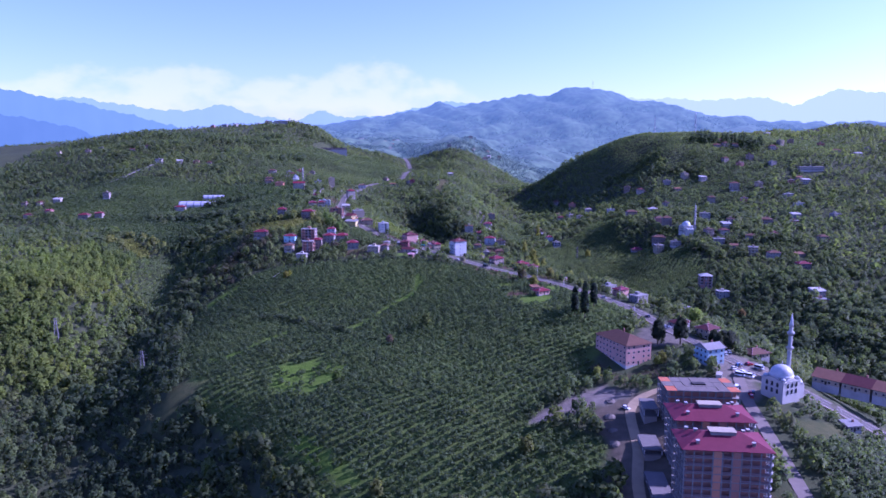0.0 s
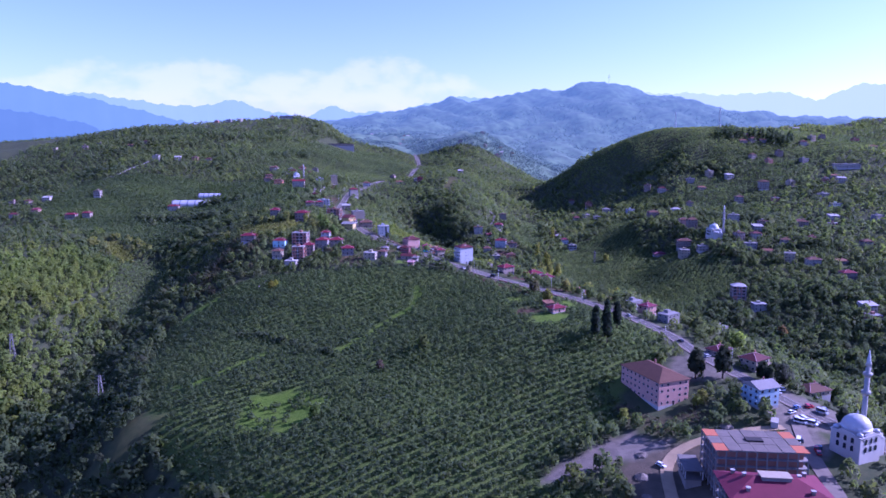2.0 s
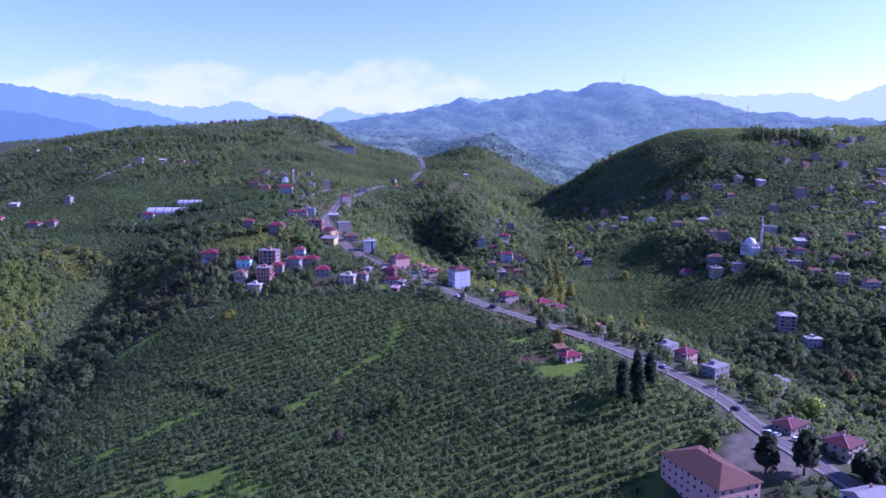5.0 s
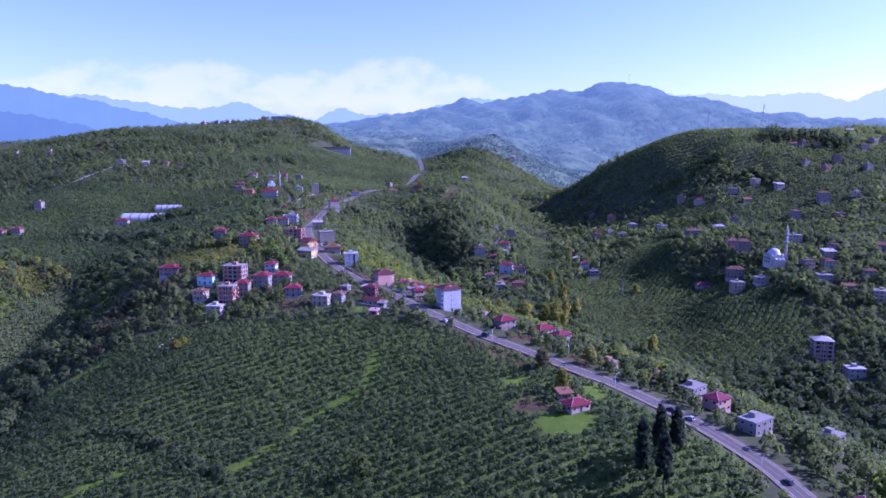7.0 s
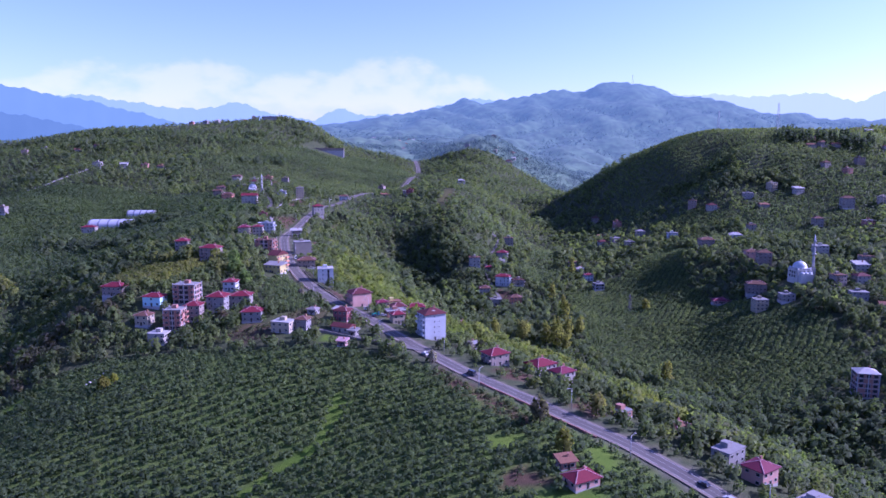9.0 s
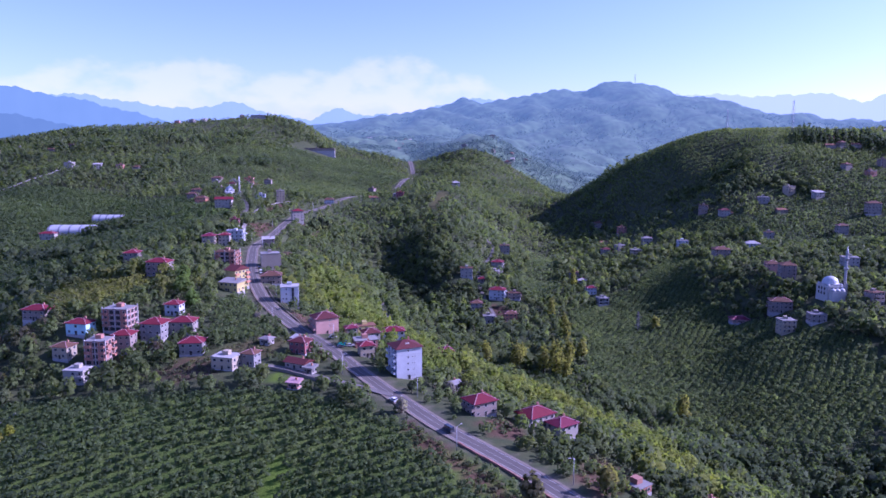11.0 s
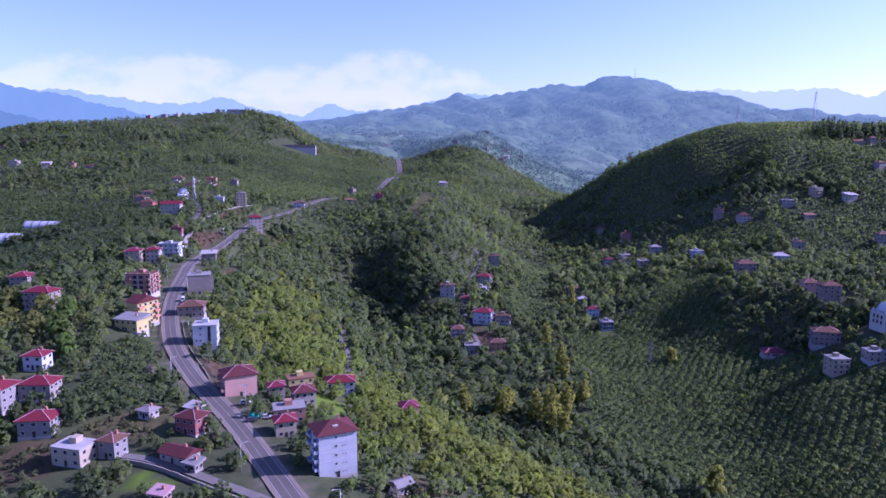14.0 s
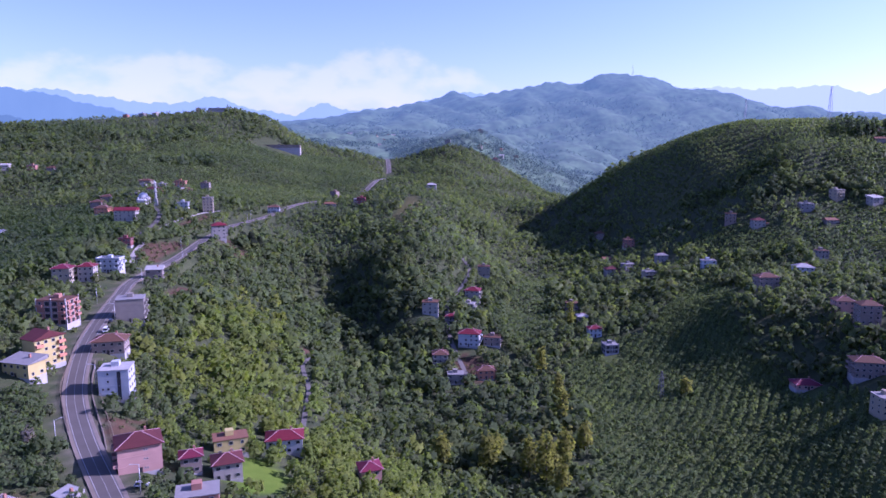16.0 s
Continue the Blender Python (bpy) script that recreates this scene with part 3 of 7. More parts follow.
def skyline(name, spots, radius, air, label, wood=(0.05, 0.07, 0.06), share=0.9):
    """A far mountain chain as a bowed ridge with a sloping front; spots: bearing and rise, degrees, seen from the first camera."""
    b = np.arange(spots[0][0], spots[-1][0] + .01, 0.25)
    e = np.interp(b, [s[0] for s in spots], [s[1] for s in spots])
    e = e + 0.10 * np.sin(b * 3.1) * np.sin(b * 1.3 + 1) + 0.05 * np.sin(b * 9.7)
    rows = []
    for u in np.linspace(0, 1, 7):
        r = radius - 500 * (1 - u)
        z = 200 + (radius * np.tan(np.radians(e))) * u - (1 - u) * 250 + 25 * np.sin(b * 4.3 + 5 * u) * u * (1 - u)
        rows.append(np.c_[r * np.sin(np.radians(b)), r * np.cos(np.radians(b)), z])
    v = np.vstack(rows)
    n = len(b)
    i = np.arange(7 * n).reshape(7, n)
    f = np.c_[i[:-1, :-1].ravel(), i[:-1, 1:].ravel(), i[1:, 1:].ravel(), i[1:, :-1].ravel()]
    # most of the chain's colour is haze, given off as emission
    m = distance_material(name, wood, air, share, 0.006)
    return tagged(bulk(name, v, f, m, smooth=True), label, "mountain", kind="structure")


# haze painted per chain: deeper blue when nearer, paler when farther
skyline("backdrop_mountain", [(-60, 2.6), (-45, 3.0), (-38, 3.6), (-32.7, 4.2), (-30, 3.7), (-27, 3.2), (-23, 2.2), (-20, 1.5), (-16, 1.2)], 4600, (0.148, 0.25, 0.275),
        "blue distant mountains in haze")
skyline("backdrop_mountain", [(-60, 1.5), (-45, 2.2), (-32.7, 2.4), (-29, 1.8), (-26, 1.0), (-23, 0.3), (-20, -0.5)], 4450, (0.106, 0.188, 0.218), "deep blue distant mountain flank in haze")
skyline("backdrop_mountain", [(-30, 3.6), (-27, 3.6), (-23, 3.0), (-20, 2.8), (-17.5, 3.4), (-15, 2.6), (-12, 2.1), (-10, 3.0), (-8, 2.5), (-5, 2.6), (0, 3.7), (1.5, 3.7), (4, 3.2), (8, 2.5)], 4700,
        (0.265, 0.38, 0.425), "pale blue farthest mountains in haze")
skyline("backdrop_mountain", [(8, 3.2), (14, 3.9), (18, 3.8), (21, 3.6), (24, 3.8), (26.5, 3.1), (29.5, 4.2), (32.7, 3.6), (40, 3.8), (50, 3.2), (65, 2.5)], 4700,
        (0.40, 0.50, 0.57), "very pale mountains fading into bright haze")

# a bank of fair-weather cloud low over the far mountains


def cloud_bank():
    b = np.arange(-46, 14.01, 0.5)
    rows = []
    es = np.linspace(0.5, 10.0, 30)
    for e in es:
        rows.append(np.c_[4780 * np.sin(np.radians(b)), 4780 * np.cos(np.radians(b)), np.full(b.size, 200 + 4780 * math.tan(math.radians(e)))])
    v = np.vstack(rows)
    n = len(b)
    i = np.arange(len(es) * n).reshape(len(es), n)
    f = np.c_[i[:-1, :-1].ravel(), i[:-1, 1:].ravel(), i[1:, 1:].ravel(), i[1:, :-1].ravel()]
    # how thick the cloud stands: flat banks with two heads
    bb, ee = np.meshgrid(b, es)
    top = 5.6 + 1.1 * np.exp(-((bb + 19.6) / 2.2) ** 2) + 2.3 * np.exp(-((bb + 5.5) / 3.0) ** 2) - 1.5 * np.clip((-27 - bb) / 10, 0, 1) + 0.9 * np.exp(-((bb + 27) / 4) ** 2) - 4 * np.clip((bb - 1) / 8, 0, 1)
    dens = np.clip((top - ee) / 1.6 + 0.35, -0.6, 1) * np.clip((ee - 0.5) / 3, 0, 1)
    m, nd, l, p = mat("cloud")
    at = nd.new("ShaderNodeAttribute")
    at.attribute_name = "thick"
    sp = nd.new("ShaderNodeSeparateColor")
    l.new(at.outputs["Color"], sp.inputs[0])
    co = nd.new("ShaderNodeTexCoord")
    mp = nd.new("ShaderNodeMapping")
    mp.inputs["Scale"].default_value = (0.0032, 0.0032, 0.0055)
    l.new(co.outputs["Object"], mp.inputs[0])
    t = nd.new("ShaderNodeTexNoise")
    t.inputs["Scale"].default_value, t.inputs["Detail"].default_value, t.inputs["Roughness"].default_value = 1.0, 7, 0.55
    l.new(mp.outputs[0], t.inputs["Vector"])
    a = nd.new("ShaderNodeMath")
    a.operation = "MULTIPLY_ADD"
    a.inputs[1].default_value = 2.6
    l.new(t.outputs[0], a.inputs[0])
    l.new(sp.outputs[0], a.inputs[2])
    r = nd.new("ShaderNodeMapRange")
    r.interpolation_type = "SMOOTHSTEP"
    r.inputs["From Min"].default_value, r.inputs["From Max"].default_value = 1.72, 2.42
    r.inputs["To Min"].default_value, r.inputs["To Max"].default_value = 0.0, 0.31
    l.new(a.outputs[0], r.inputs["Value"])
    e = nd.new("ShaderNodeEmission")
    e.inputs[0].default_value, e.inputs[1].default_value = (0.70, 0.65, 0.62, 1), 1.0
    tr = nd.new("ShaderNodeBsdfTransparent")
    mx = nd.new("ShaderNodeMixShader")
    l.new(r.outputs[0], mx.inputs[0])
    l.new(tr.outputs[0], mx.inputs[1])
    l.new(e.outputs[0], mx.inputs[2])
    l.new(mx.outputs[0], nd["Material Output"].inputs[0])
    ob = bulk("backdrop_clouds", v, f, m, "thick", np.repeat(dens.ravel()[:, None], 3, 1), smooth=True)
    tagged(ob, "soft pale cloud bank low in the sky", "clouds", kind="structure")


cloud_bank()

# ---------------------------------------------------------------- road surfaces


def ribbon(name, key, half, lift, material, offset=0.0, dash=0, parent=None, label="", category="", kind=""):
    xy, z, _ = WAYS[key]
    d = np.gradient(xy, axis=0)
    d /= np.hypot(d[:, 0], d[:, 1])[:, None]
    nrm = np.c_[d[:, 1], -d[:, 0]]
    a, b = xy + nrm * (offset - half), xy + nrm * (offset + half)
    n = len(xy)
    v = np.vstack([np.c_[a, z + lift], np.c_[b, z + lift], np.c_[a, z + lift - 0.25], np.c_[b, z + lift - 0.25]])
    i = np.arange(n - 1)
    if dash:
        i = i[i % dash == 0]
    f = np.vstack([np.c_[i, i + n, i + n + 1, i + 1], np.c_[i + n, i + 3 * n, i + 3 * n + 1, i + n + 1], np.c_[i + 1, i + 2 * n + 1, i + 2 * n, i]])
    return tagged(bulk(name, v, f, material, parent=parent), label, category, kind=kind)


road = ribbon("road", "road", 3.05, 0.10, M_ASPHALT, label="grey asphalt ridge road with pale lane markings", category="road", kind="structure")
ribbon("edge_line", "road", 0.10, 0.115, M_LINE, -2.7, parent=road)
ribbon("edge_line", "road", 0.10, 0.115, M_LINE, 2.7, parent=road)
ribbon("centre_line", "road", 0.055, 0.115, M_LINE, 0.0, 0, parent=road)
ribbon("road_shoulder", "road", 0.55, 0.06, M_SHOULDER, 3.80, label="dusty gravel shoulder along the ridge road", category="shoulder", kind="structure")
ribbon("pavement", "road", 0.55, 0.13, M_PAVE, -3.61, label="narrow pale concrete pavement along the ridge road", category="pavement", kind="structure")
ribbon("kerb", "road", 0.10, 0.14, M_LANE, 3.16, label="low concrete kerb along the ridge road", category="kerb", kind="structure")
ribbon("site_lane", "site_lane", 2.9, 0.06, M_SHOULDER, label="dusty unpaved lane beside the apartment blocks", category="track", kind="structure")
ribbon("side_lane", "side_lane", 1.7, 0.02, M_LANE, label="pale concrete lane leaving the ridge road", category="road", kind="structure")
ribbon("dirt_track", "track", 2.4, 0.10, M_DIRT, label="dusty earth track round the building site", category="track", kind="structure")
ribbon("valley_lane", "valley_lane", 1.5, 0.10, M_LANE, label="narrow pale lane climbing between valley houses", category="road", kind="structure")
ribbon("wood_lane", "wood_lane", 1.2, 0.10, M_LANE, label="narrow grey lane winding down through trees", category="road", kind="structure")
ribbon("hill_road", "hill_road", 2.2, 0.10, M_PALE_LANE, label="pale concrete road winding over the western hill", category="road", kind="structure")
ribbon("hill_lane", "hill_lane", 2.0, 0.10, M_LANE, label="narrow pale lane across the hillside", category="road", kind="structure")
ribbon("fork_lane", "fork_lane", 1.9, 0.10, M_PALE_LANE, label="pale concrete lane forking off the ridge road", category="road", kind="structure")
# ---------------------------------------------------------------- houses
FOOT = []                           # (x, y, radius) kept free of plants
_mesh_cache = {}


def window_mesh(w, h):
    """One casing: frame ring, reveal and set-back pane."""
    key = ("window", round(w, 1), round(h, 1))
    if key not in _mesh_cache:
        bm = bmesh.new()
        t, d = 0.10, 0.07

        def ring(a, b, y):
            return [bm.verts.new(c) for c in ((-a, y, -b), (a, y, -b), (a, y, b), (-a, y, b))]

        r0, r1, r2, r3 = ring(w / 2, h / 2, 0.0), ring(w / 2, h / 2, -d), ring(w / 2 - t, h / 2 - t, -d), ring(w / 2 - t, h / 2 - t, -0.02)
        for p, q in ((r0, r1), (r1, r2), (r2, r3)):
            for i in range(4):
                bm.faces.new((p[i], p[(i + 1) % 4], q[(i + 1) % 4], q[i]))
        bm.faces.new(r3).material_index = 1
        bmesh.ops.recalc_face_normals(bm, faces=bm.faces)
        me = bpy.data.meshes.new("window")
        bm.to_mesh(me)
        bm.free()
        me.materials.append(M_FRAME)
        me.materials.append(M_GLASS)
        _mesh_cache[key] = me
    return _mesh_cache[key]


def balcony_mesh(w, wall):
    """A slab with a parapet on three sides, in one piece."""
    key = ("balcony", round(w, 1), wall.name)
    if key not in _mesh_cache:
        bm = bmesh.new()

        def ring(a, y0, y1, z):
            return [bm.verts.new(c) for c in ((-a, y0, z), (a, y0, z), (a, y1, z), (-a, y1, z))]

        r = [ring(w / 2, -1.3, 0, -0.14), ring(w / 2, -1.3, 0, 0.95), ring(w / 2 - 0.12, -1.18, -0.02, 0.95), ring(w / 2 - 0.12, -1.18, -0.02, 0.06)]
        for p, q in zip(r, r[1:]):
            for i in range(4):
                bm.faces.new((p[i], p[(i + 1) % 4], q[(i + 1) % 4], q[i]))
        bm.faces.new(r[0][::-1])
        bm.faces.new(r[3])
        bmesh.ops.recalc_face_normals(bm, faces=bm.faces)
        me = bpy.data.meshes.new("balcony")
        bm.to_mesh(me)
        bm.free()
        me.materials.append(wall)
        _mesh_cache[key] = me
    return _mesh_cache[key]


def roof_mesh(w, d, kind, rise, over):
    """A roof with thickness: hip, gable or shed, its underside at height 0."""
    bm = bmesh.new()
    a, b, t = w / 2 + over, d / 2 + over, 0.18
    if kind == "hip":
        k = min(a, b)
        top = [(-a + k, 0, rise + t), (a - k, 0, rise + t)] if a > b + 0.2 else [(0, -b + k, rise + t), (0, b - k, rise + t)]
        lo = [bm.verts.new(c) for c in ((-a, -b, 0), (a, -b, 0), (a, b, 0), (-a, b, 0))]
        ed = [bm.verts.new(c) for c in ((-a, -b, t), (a, -b, t), (a, b, t), (-a, b, t))]
        bm.faces.new(lo[::-1])
        for i in range(4):
            bm.faces.new((lo[i], lo[(i + 1) % 4], ed[(i + 1) % 4], ed[i]))
        if abs(a - b) <= 0.2:
            p = bm.verts.new((0, 0, rise + t))
            for i in range(4):
                bm.faces.new((ed[i], ed[(i + 1) % 4], p))
        else:
            p, q = (bm.verts.new(c) for c in top)
            if a > b:
                for fc in ((ed[0], ed[1], q, p), (ed[1], ed[2], q), (ed[2], ed[3], p, q), (ed[3], ed[0], p)):
                    bm.faces.new(fc)
            else:
                for fc in ((ed[0], ed[1], p), (ed[1], ed[2], q, p), (ed[2], ed[3], q), (ed[3], ed[0], p, q)):
                    bm.faces.new(fc)
    elif kind == "gable":
        pr = [(-b, 0), (b, 0), (b, t), (0, rise + t), (-b, t)]
        l = [bm.verts.new((-a, y, z)) for y, z in pr]
        r = [bm.verts.new((a, y, z)) for y, z in pr]
        bm.faces.new(l)
        bm.faces.new(r[::-1])
        for i in range(5):
            j = (i + 1) % 5
            bm.faces.new((l[j], l[i], r[i], r[j]))
    else:
        pr = [(-b, 0), (b, 0.0), (b, rise + t), (-b, t)]
        l = [bm.verts.new((-a, y, z)) for y, z in pr]
        r = [bm.verts.new((a, y, z)) for y, z in pr]
        bm.faces.new(l)
        bm.faces.new(r[::-1])
        for i in range(4):
            j = (i + 1) % 4
            bm.faces.new((l[j], l[i], r[i], r[j]))
    bmesh.ops.recalc_face_normals(bm, faces=bm.faces)
    return bm


def ridge_caps(w, d, rise, over):
    """Pale cap tiles along the hips and the ridge."""
    a, b, t = w / 2 + over, d / 2 + over, 0.18
    k = min(a, b)
    if a > b + 0.2:
        p, q = Vector((-a + k, 0, rise + t)), Vector((a - k, 0, rise + t))
        ends = [((-a, -b), p), ((-a, b), p), ((a, -b), q), ((a, b), q)]
    else:
        p, q = Vector((0, -b + k, rise + t)), Vector((0, b - k, rise + t))
        ends = [((-a, -b), p), ((a, -b), p), ((-a, b), q), ((a, b), q)]
    for s, e in [(Vector((*c, t)), e) for c, e in ends] + [(p, q)]:
        if (e - s).length < 0.3:
            continue
        m = s.lerp(e, 0.5)
        r = (e - s).to_track_quat("X", "Z").to_matrix().to_4x4()
        bm = bmesh.new()
        bmesh.ops.create_cube(bm, size=1.0, matrix=Matrix.Translation(m) @ r @ Matrix.Diagonal(((e - s).length, 0.24, 0.14, 1)))
        yield bm


def opening_mesh(w, h):
    """An unglazed opening: a dark panel paints the unlit void, inside a raw concrete surround."""
    key = ("opening", w, h)
    if key not in _mesh_cache:
        bm = bmesh.new()
        add_box(bm, -w / 2, -0.02, -h / 2, w / 2, 0.05, h / 2, 0)
        for x0, z0, x1, z1 in ((-w / 2 - 0.1, -h / 2 - 0.1, w / 2 + 0.1, -h / 2), (-w / 2 - 0.1, h / 2, w / 2 + 0.1, h / 2 + 0.12)):
            add_box(bm, x0, -0.10, z0, x1, 0.05, z1, 1)
        for sx in (-1, 1):
            add_box(bm, min(sx * w / 2, sx * (w / 2 + 0.1)), -0.08, -h / 2, max(sx * w / 2, sx * (w / 2 + 0.1)), 0.05, h / 2, 1)
        me = bpy.data.meshes.new("opening")
        bm.to_mesh(me)
        bm.free()
        me.materials.append(M_DARK)
        me.materials.append(M_CONCRETE)
        _mesh_cache[key] = me
    return _mesh_cache[key]


def house(x, y, w, d, floors, rot, wall, roof, tint, place="", name="house", fh=2.9, z=None, balconies="", bays=None, windows="flr", unfinished=False,
          parapet=False, tank=False, facade="", base=4.0, trim="", hatch=False):
    """A house at x, y (its middle) with storeys, windows, roof; front faces -y before turning."""
    FOOT.append((x, y, max(w, d) * 0.5 + 2.0))
    FOOT.append((x + 0.5, y - d * 0.5 - 3.6, w * 0.42 + 2.0))
    if z is None:
        c, s = math.cos(radians(rot)), math.sin(radians(rot))
        cx = np.array([x + c * i * w / 2 - s * j * d / 2 for i in (-1, 1) for j in (-1, 1)])
        cy = np.array([y + s * i * w / 2 + c * j * d / 2 for i in (-1, 1) for j in (-1, 1)])
        zz = ground_at(np.r_[cx, x], np.r_[cy, y])
        z = float(0.5 * zz.mean() + 0.5 * np.median(zz))
    words = {1: "single-storey", 2: "two-storey", 3: "three-storey", 4: "four-storey", 5: "five-storey"}.get(floors, "many-storeyed")
    rw = {"hip": "hipped roof", "gable": "gabled roof", "flat": "flat roof", "shed": "sloping roof"}[roof]
    label = f"{words} {wall.replace('_', ' ')} house with {tint.replace('_', ' ')} {rw}" + (", " + place if place else "")
    if unfinished:
        label = f"unfinished {words} {wall} building with bare floor slabs" + (", " + place if place else "")
    if len(label.split()) > 12:
        label = label.split(", ")[0]
    h = thing(name, x, y, z, rot, label=label, category="building" if floors > 3 else "house")
    H = floors * fh
    M = WALL[wall]
    bm = bmesh.new()
    add_box(bm, -w / 2, -d / 2, -base, w / 2, d / 2, H)
    part("wall", bm, M, h)
    bm = box_mesh(-w / 2 - 0.06, -d / 2 - 0.06, -base, w / 2 + 0.06, d / 2 + 0.06, 0.35)
    part("plinth", bm, M_CONCRETE, h)
    if unfinished or floors > 2:
        for i in range(1, floors):
            part("floor_band", box_mesh(-w / 2 - 0.05, -d / 2 - 0.05, i * fh - 0.14, w / 2 + 0.05, d / 2 + 0.05, i * fh + 0.12), M_CONCRETE if unfinished else M, h)
    R = ROOF[tint]
    over = 0.7
    if roof == "flat":
        top = part("roof", box_mesh(-w / 2 - 0.25, -d / 2 - 0.25, H, w / 2 + 0.25, d / 2 + 0.25, H + 0.28), R, h)
        if parapet:
            for s in (-1, 1):
                part("parapet", box_mesh(-w / 2 - 0.25, s * d / 2 - 0.1 - 0.12 * (s < 0), H + 0.28, w / 2 + 0.25, s * d / 2 + 0.1 + 0.12 * (s > 0), H + 0.95), M, h)
                part("parapet", box_mesh(s * w / 2 - 0.1 - 0.12 * (s < 0), -d / 2 + 0.1, H + 0.28, s * w / 2 + 0.1 + 0.12 * (s > 0), d / 2 - 0.1, H + 0.95), M, h)
        part("stair_head", box_mesh(-1.6, -0.5, H + 0.28, 1.2, 2.4, H + 2.1), M, top)
    else:
        rise = {"hip": 0.42 * min(w, d) / 2, "gable": 0.42 * d / 2, "shed": 0.15 * d}[roof] + 0.3
        bm = roof_mesh(w, d, roof, rise, over)
        bmesh.ops.translate(bm, verts=bm.verts, vec=(0, 0, H + 0.004))
        top = part("roof", bm, R, h)
        if roof == "hip" and floors < 4:
            for bm in ridge_caps(w, d, rise, over):
                bmesh.ops.translate(bm, verts=bm.verts, vec=(0, 0, H + 0.02))
                part("ridge_cap", bm, ROOF["pale_cap"], top)
        cx, cy = (w * 0.18, d * 0.12)
        zc = H + rise * 0.55
        part("chimney", box_mesh(cx - 0.35, cy - 0.35, zc - 0.4, cx + 0.35, cy + 0.35, H + rise + 0.9), WALL["brick"], top)
    if tank:
        bm = add_lathe(bmesh.new(), [(0.5, H + 0.3), (0.5, H + 1.5), (0.2, H + 1.7)], 10, -w * 0.2, d * 0.1)
        part("water_tank", bm, ROOF["white"], h)
    rnd = random.Random(int(x * 7 + y * 13))
    # windows, floor by floor, face by face
    faces = {"f": (w, d / 2, 0), "b": (w, d / 2, 180), "l": (d, w / 2, -90), "r": (d, w / 2, 90)}
    for key, (length, off, turn) in faces.items():
        if key not in windows:
            continue
        n = bays if bays and key in "fb" else max(2, int(round(length / 3.3)))
        for fl in range(floors):
            for i in range(n):
                u = -length / 2 + (i + 0.5) * length / n
                ww, wh = (1.5, 1.3) if (i + fl) % 3 else (1.2, 1.3)
                if rnd.random() < 0.08:
                    continue
                bal = key in balconies and fl > 0 and i in (0, n - 1)
                if unfinished and not bal:
                    o = new("opening", opening_mesh(min(2.3, length / n - 0.7), 1.9))
                    o.parent = h
                    o.matrix_local = pose(0, 0, 0, 0, 0, turn) @ pose(u, -off - 0.002, fl * fh + 1.5)
                    continue
                hh = 2.1 if bal else wh
                o = new("window", window_mesh(ww, hh))
                o.parent = h
                o.matrix_local = pose(0, 0, 0, 0, 0, turn) @ pose(u, -off - 0.002, fl * fh + (1.25 if bal else 1.65))
                if bal:
                    o = new("balcony", balcony_mesh(min(3.0, length / n * 0.95), WALL[trim] if trim else M))
                    o.parent = h
                    o.matrix_local = pose(0, 0, 0, 0, 0, turn) @ pose(u, -off - 0.004, fl * fh + 0.14)
    if unfinished:
        for i in (-1, 0, 1):
            for j in (-1, 1):
                part("column", box_mesh(i * w / 2 - 0.22, j * d / 2 - 0.22, -base, i * w / 2 + 0.22, j * d / 2 + 0.22, H + (1.1 if roof == "flat" else 0)), M_CONCRETE, h)
    if hatch:
        part("roof_hatch", box_mesh(-1.0, -d * 0.30, H + 0.9, 0.8, -d * 0.30 + 1.6, H + 1.75), ROOF["white"], h, "white hatch on the roof")
    if facade == "strip":
        part("stair_glazing", box_mesh(w * 0.12, -d / 2 - 0.05, 0.4, w * 0.12 + 1.3, -d / 2 - 0.003, H - 0.4), M_GLASS, h, "dark vertical strip of glazing")
    columns = {"strip": ((-0.36, 0.9), (-0.18, 0.9)), "column": ((-0.05, 0.8), (0.12, 0.45), (0.2, 0.45)), "pairs": ((0.1, 0.5), (0.16, 0.5))}.get(facade, ())
    for u, ww in columns:
        for fl in range(floors):
            if facade == "strip" and u < -0.3 and fl > 1:
                continue
            o = new("window", window_mesh(ww, ww * 1.1))
            o.parent = h
            o.location = (u * w, -d / 2 - 0.002, fl * fh + 1.7)
    part("door", box_mesh(-0.5, -d / 2 - 0.09, 0.05, 0.5, -d / 2 - 0.062, 2.1), M_DARK, h)
    return h


V, RD, SL = "in the village", "by the road", "on the slope"
